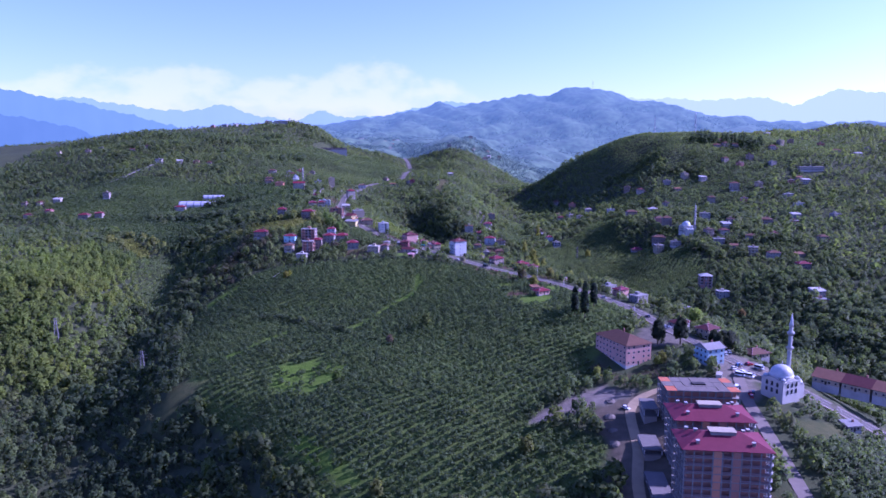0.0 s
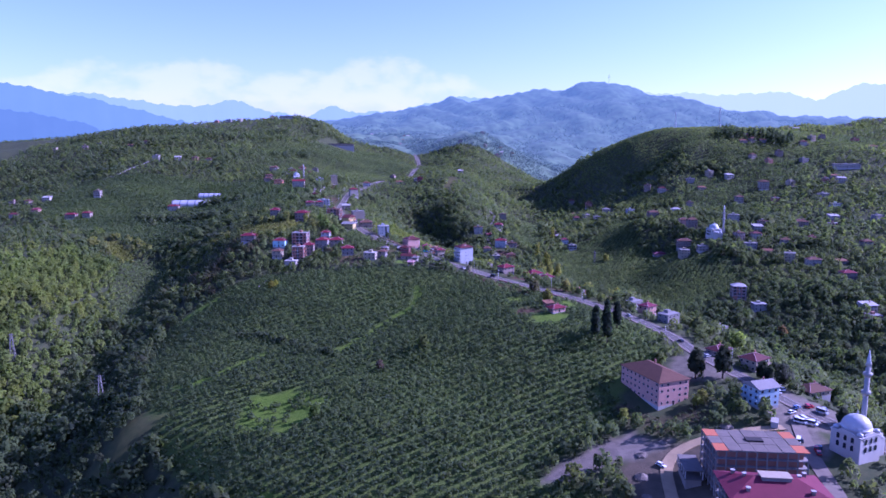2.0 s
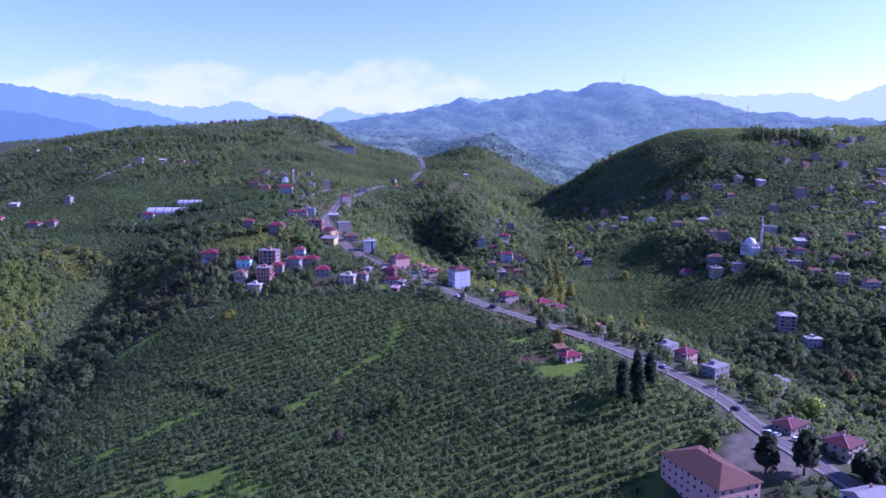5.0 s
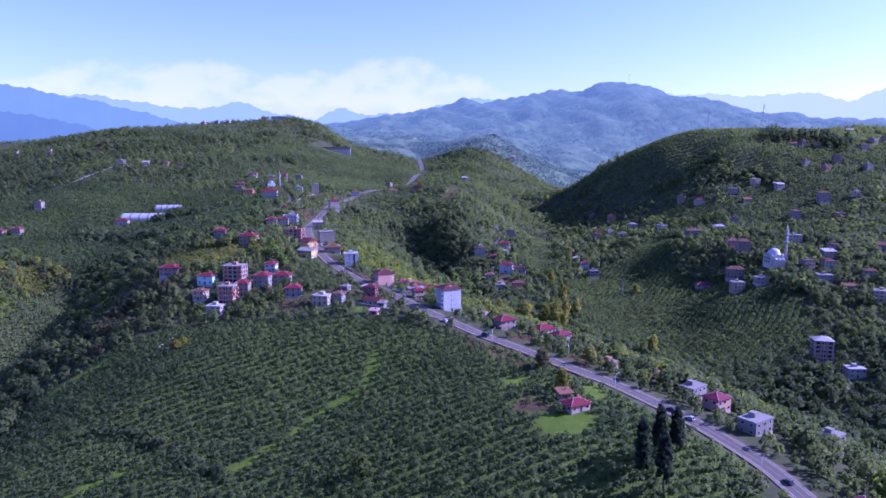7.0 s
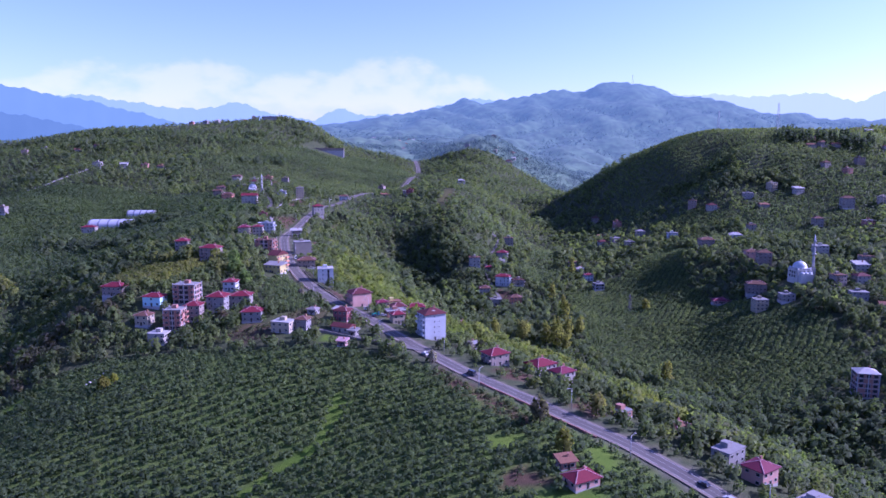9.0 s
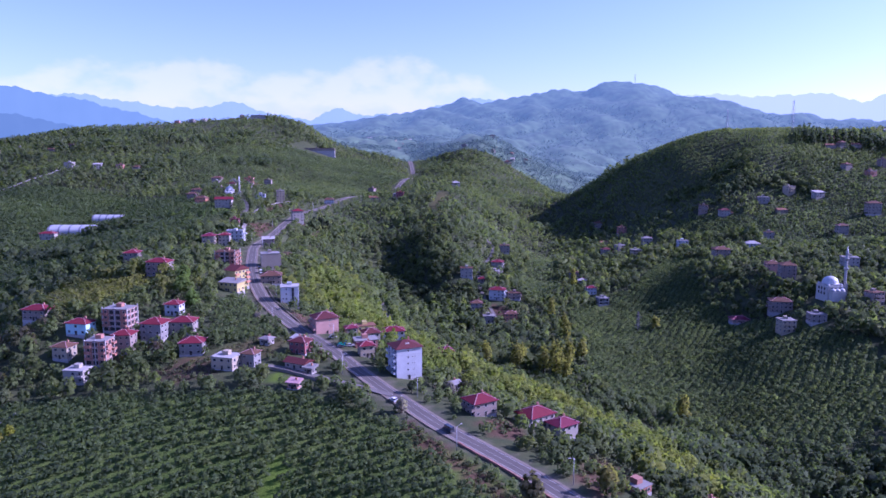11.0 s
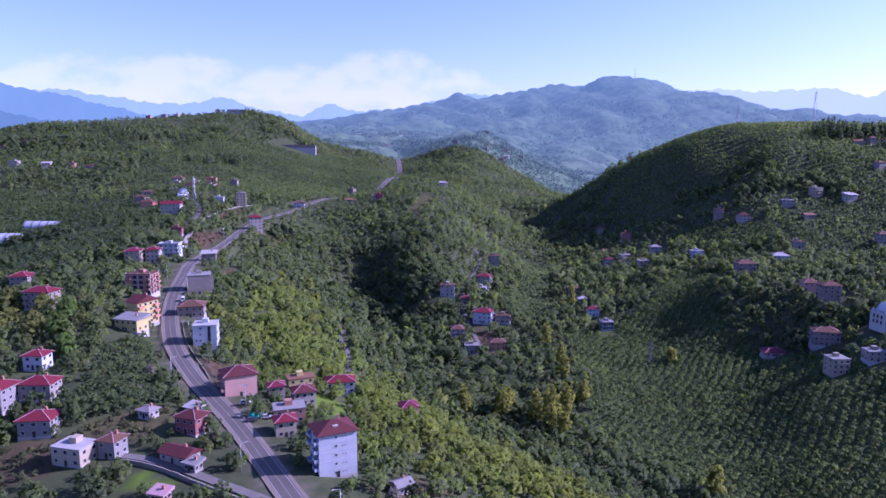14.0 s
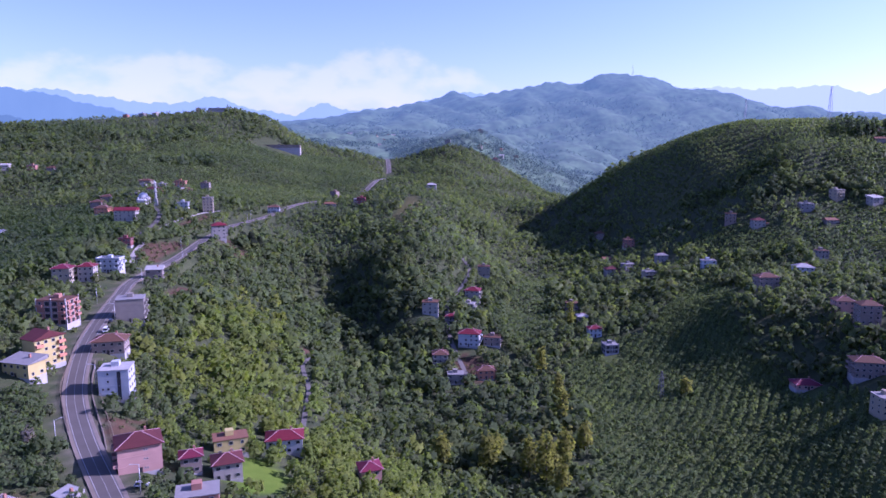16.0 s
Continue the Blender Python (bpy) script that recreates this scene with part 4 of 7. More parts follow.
# x, y, width, depth, storeys, turn, wall, roof shape, roof colour, place, extras
HOUSES = [
    (-152.2, 684.7, 11.4, 7.9, 2, -8, "turquoise", "hip", "red", V, {}),
    (-134.7, 690.5, 13.2, 9.7, 4, -4, "brick", "flat", "grey", V, dict(balconies="f", unfinished=True)),
    (-113.3, 683.6, 10.6, 9.7, 3, -4, "grey", "hip", "red", V, dict(balconies="f")),
    (-102.2, 691.6, 11.4, 8.8, 2, 4, "stone", "hip", "red", V, {}),
    (-115.6, 711.4, 7.9, 7.0, 2, 0, "pale_blue", "hip", "red", V, {}),
    (-88.3, 668.8, 10.6, 8.8, 2, 8, "grey", "hip", "red", V, dict(tank=True)),
    (-65.5, 650.7, 10.6, 7.9, 2, -12, "cream", "flat", "white", V, dict(tank=True)),
    (-55.5, 654.7, 6.2, 6.2, 2, -12, "grey", "hip", "brown", V, {}),
    (-55.9, 680.0, 5.3, 4.4, 1, -20, "white", "hip", "grey", V, {}),
    (-130.6, 662.5, 9.7, 8.8, 4, 2, "brick", "flat", "grey", V, dict(balconies="fr", unfinished=True)),
    (-123.6, 672.5, 8.8, 7.9, 3, 2, "mauve", "hip", "red", V, dict(tank=True)),
    (-134.3, 649.6, 9.7, 7.0, 2, -4, "white", "flat", "white", V, dict(balconies="f")),
    (-150.0, 666.0, 7.9, 7.0, 2, -8, "cream", "hip", "brown", V, {}),
    (-186.4, 704.2, 13.2, 8.8, 2, -6, "mauve", "hip", "red", "on the hill shoulder", {}),
    (-150.9, 771.5, 13.2, 8.8, 3, -4, "mauve", "hip", "red", "among hazel bushes", dict(balconies="f")),
    (-190.9, 816.8, 9.7, 8.8, 3, 6, "stone", "hip", "red", "among hazel bushes", {}),
    (-66.1, 760.6, 10.6, 9.7, 4, 14, "pale_blue", "flat", "white", RD, dict(windows="lr", facade="strip")),
    (-34.2, 711.4, 12.3, 10.6, 3, 30, "pink", "hip", "dark_red", RD, dict(balconies="l", windows="lr", facade="pairs")),
    (-89.2, 800.2, 13.0, 9.5, 2, 14, "mauve", "hip", "brown", RD, {}),
    (-105.0, 850.8, 13.0, 11.0, 4, 20, "stone", "flat", "grey", RD, dict(balconies="r", windows="r")),
    (-103.9, 776.8, 7.9, 12.3, 4, -24, "yellow", "gable", "dark_red", RD, dict(balconies="r", windows="r", trim="orange")),
    (-101.4, 760.3, 12.3, 7.9, 2, -14, "yellow", "shed", "grey", RD, {}),
    (-128.0, 826.7, 14.1, 10.6, 4, 0, "brick", "flat", "brown", RD, dict(balconies="fr", unfinished=True)),
    (-132.2, 936.7, 9.7, 7.9, 2, 16, "mauve", "shed", "white", RD, {}),
    (-160.8, 937.4, 14.1, 8.8, 3, 6, "pale_blue", "flat", "grey", RD, dict(balconies="fr", parapet=True)),
    (-170.9, 903.3, 9.7, 8.8, 3, 10, "cream", "hip", "magenta", RD, dict(balconies="r")),
    (-160.9, 911.3, 8.8, 7.9, 3, 10, "white", "hip", "red", RD, {}),
    (-144.7, 1083.7, 11.4, 9.7, 4, 24, "white", "hip", "red", RD, dict(balconies="r")),
    (-227.4, 1092.9, 17.6, 10.6, 3, 8, "white", "gable", "red", "on the hillside", {}),
    (-186.3, 1008.1, 8.8, 7.0, 2, 10, "red", "flat", "dark_red", RD, {}),
    (-189.9, 1179.9, 9.7, 8.8, 5, 16, "cream", "flat", "grey", "on the hillside", dict(windows="fr")),
    (-268.0, 1302.0, 12.3, 9.7, 4, 8, "orange", "flat", "brown", "on the hillside", {}),
    (-285.0, 1290.0, 11.4, 8.8, 3, 8, "white", "flat", "grey", "on the hillside", {}),
    (-331.9, 1351.8, 14.1, 8.8, 3, 0, "mauve", "hip", "brown", "on the hillside", {}),
    (-211.1, 1170.5, 11.4, 7.9, 2, 8, "pale_blue", "flat", "grey", "on the hillside", {}),
    (-265.4, 1126.0, 13.2, 7.9, 2, -6, "orange", "hip", "brown", "on the hillside", {}),
    (-292.4, 1167.0, 11.4, 8.8, 2, -6, "mauve", "hip", "brown", "on the hillside", {}),
    (-147.1, 1256.6, 12.3, 7.9, 2, 10, "pale_blue", "hip", "brown", "on the far slope", {}),
    (-9.6, 695.0, 11.4, 7.9, 2, 20, "brick", "flat", "grey", RD, {}),
    (-11.1, 722.3, 8.8, 7.9, 2, 24, "white", "hip", "dark_red", RD, {}),
    (-21.1, 718.3, 6.2, 5.3, 2, 24, "mauve", "hip", "magenta", RD, {}),
    (-17.7, 743.9, 11.4, 7.0, 2, 24, "yellow", "flat", "rust", RD, {}),
    (-3.6, 762.8, 13.2, 8.8, 2, 14, "pale_blue", "hip", "red", SL, {}),
    (28.7, 763.3, 7.9, 7.9, 2, 20, "pink", "hip", "magenta", SL, {}),
    (-6.5, 678.2, 7.0, 6.2, 2, 24, "cream", "hip", "red", RD, {}),
    (14.6, 658.4, 12.3, 10.6, 5, 28, "pale_blue", "hip", "dark_red", RD, dict(balconies="l", windows="l", facade="column", hatch=True)),
    (37.0, 653.5, 5.3, 4.4, 1, 40, "grey", "gable", "grey", RD, {}),
    (48.5, 619.4, 10.6, 8.8, 2, 34, "mauve", "hip", "red", RD, dict(balconies="l")),
    (70.8, 619.9, 12.3, 9.7, 2, 38, "white", "hip", "red", RD, dict(balconies="l")),
    (81.0, 615.6, 9.7, 7.9, 2, 38, "white", "hip", "magenta", RD, {}),
    (73.0, 502.1, 9.7, 7.0, 1, 30, "pink", "hip", "red", "beside a small meadow", {}),
    (122.6, 566.6, 9.7, 7.0, 1, 40, "stone", "hip", "rust", SL, {}),
    (130.2, 531.0, 10.6, 7.0, 2, 40, "grey", "flat", "grey", RD, {}),
    (135.6, 516.3, 8.8, 7.9, 2, 36, "pink", "hip", "magenta", RD, {}),
    (142.2, 491.4, 11.4, 7.9, 2, 36, "grey", "flat", "grey", RD, {}),
    (180.0, 506.0, 8.8, 7.0, 2, 36, "grey", "flat", "grey", SL, {}),
    (100.0, 568.0, 6.2, 5.3, 1, 40, "brick", "flat", "grey", RD, {}),
    (162.5, 412.3, 11.4, 9.7, 2, 34, "cream", "hip", "dark_red", RD, dict(balconies="f")),
    (147.5, 369.3, 11.4, 9.7, 3, 20, "blue", "gable", "grey", RD, dict(balconies="l")),
    (184.0, 394.3, 13.2, 9.7, 1, 20, "cream", "hip", "brown", RD, {}),
    (151.5, 431.5, 11.4, 7.9, 1, 34, "mauve", "hip", "dark_red", RD, {}),
    (38.0, 1004.8, 11.4, 8.8, 3, 0, "white", "flat", "brown", SL, {}),
    (69.0, 1061.3, 11.4, 9.7, 3, -10, "white", "hip", "red", SL, dict(balconies="r")),
    (65.5, 1032.7, 9.7, 7.9, 2, -10, "white", "flat", "grey", SL, dict(balconies="r")),
    (66.6, 972.3, 14.1, 9.7, 3, -8, "pale_blue", "hip", "red", SL, dict(balconies="r")),
    (82.2, 976.4, 11.4, 8.8, 2, -8, "mauve", "flat", "brown", SL, dict(balconies="r")),
    (47.7, 945.6, 9.7, 8.8, 3, 4, "white", "hip", "brown", SL, dict(balconies="f")),
    (58.0, 925.8, 9.7, 7.9, 2, 4, "stone", "flat", "grey", SL, {}),
    (76.6, 932.2, 10.6, 7.9, 2, 8, "orange", "hip", "brown", SL, {}),
    (78.7, 1118.5, 10.6, 8.8, 3, 0, "stone", "flat", "brown", SL, {}),
    (53.4, 1002.3, 7.9, 6.2, 1, -8, "mauve", "hip", "red", SL, {}),
    (150.4, 1020.5, 7.9, 7.0, 2, 0, "stone", "hip", "white", SL, {}),
    (160.4, 966.3, 8.8, 7.9, 2, 10, "grey", "flat", "grey", SL, dict(unfinished=True)),
    (148.5, 1063.0, 9.7, 7.9, 2, 0, "mauve", "flat", "brown", SL, {}),
    (154.1, 991.1, 8.8, 7.0, 2, 6, "pale_blue", "hip", "red", SL, {}),
    (245.2, 1160.3, 10.6, 7.9, 2, 0, "white", "hip", "grey", SL, {}),
    (268.1, 1100.8, 11.4, 7.9, 3, 0, "pale_blue", "flat", "grey", SL, {}),
    (273.1, 997.9, 14.1, 9.7, 3, 4, "mauve", "hip", "brown", SL, dict(balconies="f")),
    (314.7, 1032.7, 13.2, 9.7, 2, -8, "pale_blue", "hip", "white", SL, {}),
    (295.8, 939.9, 10.6, 9.7, 3, -6, "pink", "hip", "brown", SL, {}),
    (298.9, 918.6, 11.4, 9.7, 5, -6, "mauve", "hip", "brown", SL, dict(balconies="f")),
    (252.5, 890.2, 13.2, 8.8, 1, 0, "pink", "hip", "magenta", SL, {}),
    (276.0, 874.7, 15.0, 9.7, 3, -10, "mauve", "hip", "brown", SL, dict(balconies="lf")),
    (346.5, 1071.7, 8.8, 7.9, 2, 0, "stone", "flat", "brown", SL, {}),
    (233.2, 1243.2, 10.6, 8.8, 3, 0, "brick", "flat", "brown", SL, {}),
    (284.3, 835.8, 10.6, 7.9, 2, 0, "stone", "flat", "grey", SL, {}),
    (354.7, 932.1, 12.3, 8.8, 3, -8, "white", "flat", "grey", SL, {}),
    (266.0, 688.0, 11.4, 9.7, 5, -10, "brick", "hip", "white", SL, dict(unfinished=True)),
    (271.7, 657.0, 10.6, 7.9, 2, 0, "white", "flat", "white", SL, {}),
    (369.7, 699.0, 12.3, 9.7, 2, 0, "mauve", "hip", "red", SL, {}),
    (364.3, 751.6, 12.3, 8.8, 2, 0, "white", "hip", "brown", SL, {}),
    (410.2, 1055.4, 9.7, 7.9, 3, 0, "stone", "hip", "brown", SL, {}),
    (509.7, 1019.3, 12.3, 8.8, 2, 0, "white", "flat", "white", SL, {}),
    (496.9, 962.7, 12.3, 8.8, 2, 0, "pale_blue", "flat", "grey", SL, {}),
    (600.8, 1134.4, 36.0, 14.0, 2, -10, "white", "flat", "white", SL, {}),
    (421.0, 897.2, 15.8, 9.7, 2, -10, "mauve", "hip", "brown", SL, {}),
    (460.2, 1094.0, 13.2, 9.7, 4, -6, "stone", "hip", "brown", SL, {}),
    (-549.5, 1346.5, 12.3, 8.8, 3, 0, "white", "flat", "grey", "on the far hillside", {}),
    (-519.8, 997.0, 14.1, 8.8, 2, 0, "mauve", "hip", "red", "on the far hillside", {}),
    (-500.8, 1003.0, 10.6, 7.9, 2, 0, "mauve", "hip", "red", "on the far hillside", {}),
    (-573.7, 941.3, 13.2, 8.8, 1, 0, "orange", "hip", "red", "on the far hillside", {}),
    (-536.4, 1102.6, 9.7, 7.9, 3, 0, "stone", "flat", "brown", "on the far hillside", {}),
    (-597.2, 1044.4, 9.7, 7.9, 2, 0, "pink", "hip", "red", "on the far hillside", {}),
    (-750.0, 1206.0, 12.3, 8.8, 2, 0, "mauve", "hip", "red", "on the far hillside", {}),
    (-400.8, 1052.1, 15.0, 7.9, 2, 6, "white", "hip", "red", "beside the greenhouses", {}),
    (-437.0, 1898.0, 36.0, 14.0, 2, 0, "white", "flat", "grey", "on the hilltop", {}),
    (-284.0, 1780.0, 76.0, 16.0, 2, 8, "mauve", "flat", "brown", "on the hilltop", dict(windows="f", z=195.5, base=16.0)),
    (-37.0, 672.5, 8.5, 7.0, 2, -18, "red", "hip", "dark_red", V, {}),
    (-33.5, 654.0, 10.5, 6.5, 1, -22, "white", "gable", "dark_red", "beside the lane", {}),
    (-42.5, 687.5, 5.5, 4.0, 1, -24, "grey", "shed", "white", V, {}),
    (-27.0, 648.5, 4.5, 3.5, 1, -22, "stone", "shed", "grey", "beside the lane", {}),
    (-29.6, 631.5, 4.6, 3.6, 1, -14, "brick", "shed", "pale_cap", "beside the lane", {}),
    (69.5, 513.0, 5.5, 4.5, 1, 20, "brick", "shed", "rust", "beside a small meadow", {}),
    (-57.2, 1294.7, 9.7, 7.9, 3, 0, "red", "flat", "red", "on the far slope", {}),
    (-300.0, 1199.0, 11.0, 7.5, 2, -8, "mauve", "hip", "brown", "on the hillside", {}),
    (-276.0, 1214.0, 16.0, 8.0, 1, 4, "mauve", "flat", "grey", "on the hillside", {}),
    (-322.0, 1322.0, 9.5, 8.0, 3, 4, "white", "flat", "grey", "on the hillside", {}),
    (-252.0, 1336.0, 10.0, 8.0, 3, 4, "stone", "flat", "brown", "on the hillside", {}),
    (14.0, 1432.0, 14.1, 8.8, 1, 0, "white", "hip", "white", "on the knoll", {}),
]
for hx, hy, w, d, fl, rot, wall, roof, tint, place, extra in HOUSES:
    house(hx, hy, w, d, fl, rot, wall, roof, tint, place, **extra)

FOOT += [(-437, 1872, 24), (-284, 1762, 34), (-300, 1765, 30), (103, 243, 22), (110, 275, 22), (120, 312, 22), (163, 326, 15), (106, 388, 22), (305, 862, 15), (205, 340, 20)]


def cottage(name, w, d, floors, wall, roof, tint, label, wing=0.0, porch=False):
    """A far dwelling built once, to be copied; wing: width of a lower side wing."""
    h = thing(name, 0, 0, 0, label=label, category="house", group="far houses")
    H = floors * 2.9
    part("wall", box_mesh(-w / 2, -d / 2, -4, w / 2, d / 2, H), WALL[wall], h)
    if roof == "flat":
        top = part("roof", box_mesh(-w / 2 - 0.3, -d / 2 - 0.3, H, w / 2 + 0.3, d / 2 + 0.3, H + 0.35), ROOF[tint], h)
        part("stair_head", box_mesh(-1.4, 0.2, H + 0.354, 1.2, 2.6, H + 2.2), WALL[wall], top)
    else:
        bm = roof_mesh(w, d, roof, 0.22 * d + 0.3, 0.7)
        bmesh.ops.translate(bm, verts=bm.verts, vec=(0, 0, H + 0.004))
        top = part("roof", bm, ROOF[tint], h)
        part("chimney", box_mesh(w * 0.2 - 0.35, 0.6, H + 0.5, w * 0.2 + 0.35, 1.3, H + 0.22 * d + 1.2), WALL["brick"], top)
    if wing:
        part("side_wing", box_mesh(w / 2 + 0.004, -d * 0.35, -4, w / 2 + wing, d * 0.4, 2.8), WALL["stone"], h)
        bm = roof_mesh(wing, d * 0.75, "shed", 0.7, 0.4)
        bmesh.ops.translate(bm, verts=bm.verts, vec=(w / 2 + wing / 2 + 0.41, d * 0.025, 2.804))
        part("wing_roof", bm, ROOF["rust"], h)
    for fl in range(floors):
        for i in range(3):
            o = new("window", window_mesh(1.5, 1.3))
            o.parent = h
            o.location = (-w / 2 + (i + 0.5) * w / 3, -d / 2 - 0.002, fl * 2.9 + 1.65)
            if i < 2:
                o = new("window", window_mesh(1.2, 1.3))
                o.parent = h
                o.matrix_local = pose(0, 0, 0, 0, 0, -90) @ pose((i - 0.5) * d * 0.5, -w / 2 - 0.002, fl * 2.9 + 1.65)
        if porch and fl:
            o = new("balcony", balcony_mesh(w * 0.6, WALL[wall]))
            o.parent = h
            o.location = (0, -d / 2 - 0.004, fl * 2.9 + 0.14)
    return h


far_kinds = [cottage("cottage", 10, 8, 2, "stone", "hip", "brown", "small stone far house with brown roof", 3.5),
             cottage("cottage", 10, 8, 3, "mauve", "flat", "brown", "small mauve far house with flat roof", 0.0, True),
             cottage("cottage", 11, 8, 2, "white", "hip", "dark_red", "small white far house with dark red roof", 4.0),
             cottage("cottage", 12, 8, 2, "grey", "flat", "grey", "small grey far house with flat roof"),
             cottage("cottage", 9, 7, 1, "stone", "gable", "rust", "low stone far house with rusty gabled roof", 3.0),
             cottage("cottage", 10, 9, 3, "cream", "flat", "grey", "cream far apartment house with flat roof", 0.0, True),
             cottage("cottage", 11, 8, 2, "white", "shed", "white", "small white far house with pale sloping roof"),
             cottage("cottage", 10, 8, 2, "brick", "flat", "grey", "unplastered brick far house with flat roof", 0.0, True)]
spots = []
pick = random.Random(5)
for cx, cy, rx, ry, n in ((-250, 2560, 130, 110, 16), (-480, 2640, 110, 40, 6), (60, 2150, 60, 200, 9), (180, 2060, 50, 60, 3), (570, 1240, 90, 70, 7), (800, 1330, 130, 150, 10),
                          (700, 1520, 140, 40, 6), (430, 830, 80, 90, 6), (350, 750, 40, 40, 2), (340, 640, 50, 70, 2), (460, 720, 70, 80, 3), (520, 1050, 80, 70, 6), (-700, 1480, 120, 60, 5),
                          (-480, 1350, 70, 30, 5), (-560, 1880, 90, 12, 5), (-290, 1270, 50, 60, 6), (-640, 1090, 60, 60, 5), (-60, 1330, 40, 40, 4), (-110, 1420, 20, 50, 3), (230, 1180, 30, 70, 4)):
    for k in range(n):
        spots.append((cx + pick.uniform(-rx, rx), cy + pick.uniform(-ry, ry)))
spots = [(215, 1311), (314, 1180), (330, 1156), (376, 1164), (384, 1136), (411, 1180), (435, 1160), (450, 1030), (366, 915), (328, 846), (348, 850), (330, 819), (340, 800), (264, 836),
         (362, 878), (510, 1194), (492, 1215), (536, 1217), (593, 1257), (559, 1180), (533, 1276)] + spots
made = 0
for k, (fx, fy) in enumerate(spots):
    if way_near(np.array([fx]), np.array([fy]), "road")[0][0] < 14 or any((fx - a) ** 2 + (fy - b) ** 2 < (r + 7) ** 2 for a, b, r in FOOT):
        continue
    FOOT.append((fx, fy, 7.5))
    FOOT.append((fx, fy - 8, 4.5))
    m = pose(fx, fy, float(ground_at(fx, fy)[0]), 0, 0, pick.uniform(-25, 25))
    src = far_kinds[k % 8]
    if made < 8 and src.location.length < 1:
        src.matrix_world = m
        made += 1
    else:
        copy_thing(src, m)
# ---------------------------------------------------------------- landmarks
M_ORANGE = worn("formwork_orange", (0.36, 0.11, 0.045), 0.8, 0.2, 1.0)
M_RAIL = worn("brown_render", (0.15, 0.10, 0.095), 0.85, 0.2, 0.6)
M_FRAMEWORK = worn("grey_framework", (0.19, 0.18, 0.17), 0.9, 0.3, 0.4)
M_MINARET = worn("grey_stone", (0.27, 0.27, 0.26), 0.85, 0.2, 0.5)
M_RAW = worn("raw_concrete", (0.13, 0.12, 0.11), 0.9, 0.3, 0.4)
M_DECK = worn("formwork_deck", (0.125, 0.108, 0.09), 0.85, 0.3, 0.5)
M_STEEL = worn("galvanised_steel", (0.38, 0.39, 0.41), 0.5, 0.2, 1.0, 0.1, 0.6)
M_LEAD = worn("dome_lead", (0.40, 0.41, 0.42), 0.45, 0.2, 0.4, 0.1)
M_PALE_STONE = worn("pale_stone", (0.40, 0.385, 0.36), 0.8, 0.15, 0.4)
M_PYLON = worn("weathered_steel", (0.13, 0.13, 0.13), 0.8, 0.2, 1.0)
M_HOOP = worn("shade_strip", (0.16, 0.17, 0.20), 0.6, 0.2)
M_FILM = worn("greenhouse_film", (0.34, 0.35, 0.37), 0.4, 0.15, 0.5)


def bar(bm, a, b, t):
    a, b = Vector(a), Vector(b)
    m = Matrix.Translation(a.lerp(b, 0.5)) @ (b - a).to_track_quat("Z", "Y").to_matrix().to_4x4() @ Matrix.Diagonal((t, t, (b - a).length, 1))
    bmesh.ops.create_cube(bm, size=1.0, matrix=m)


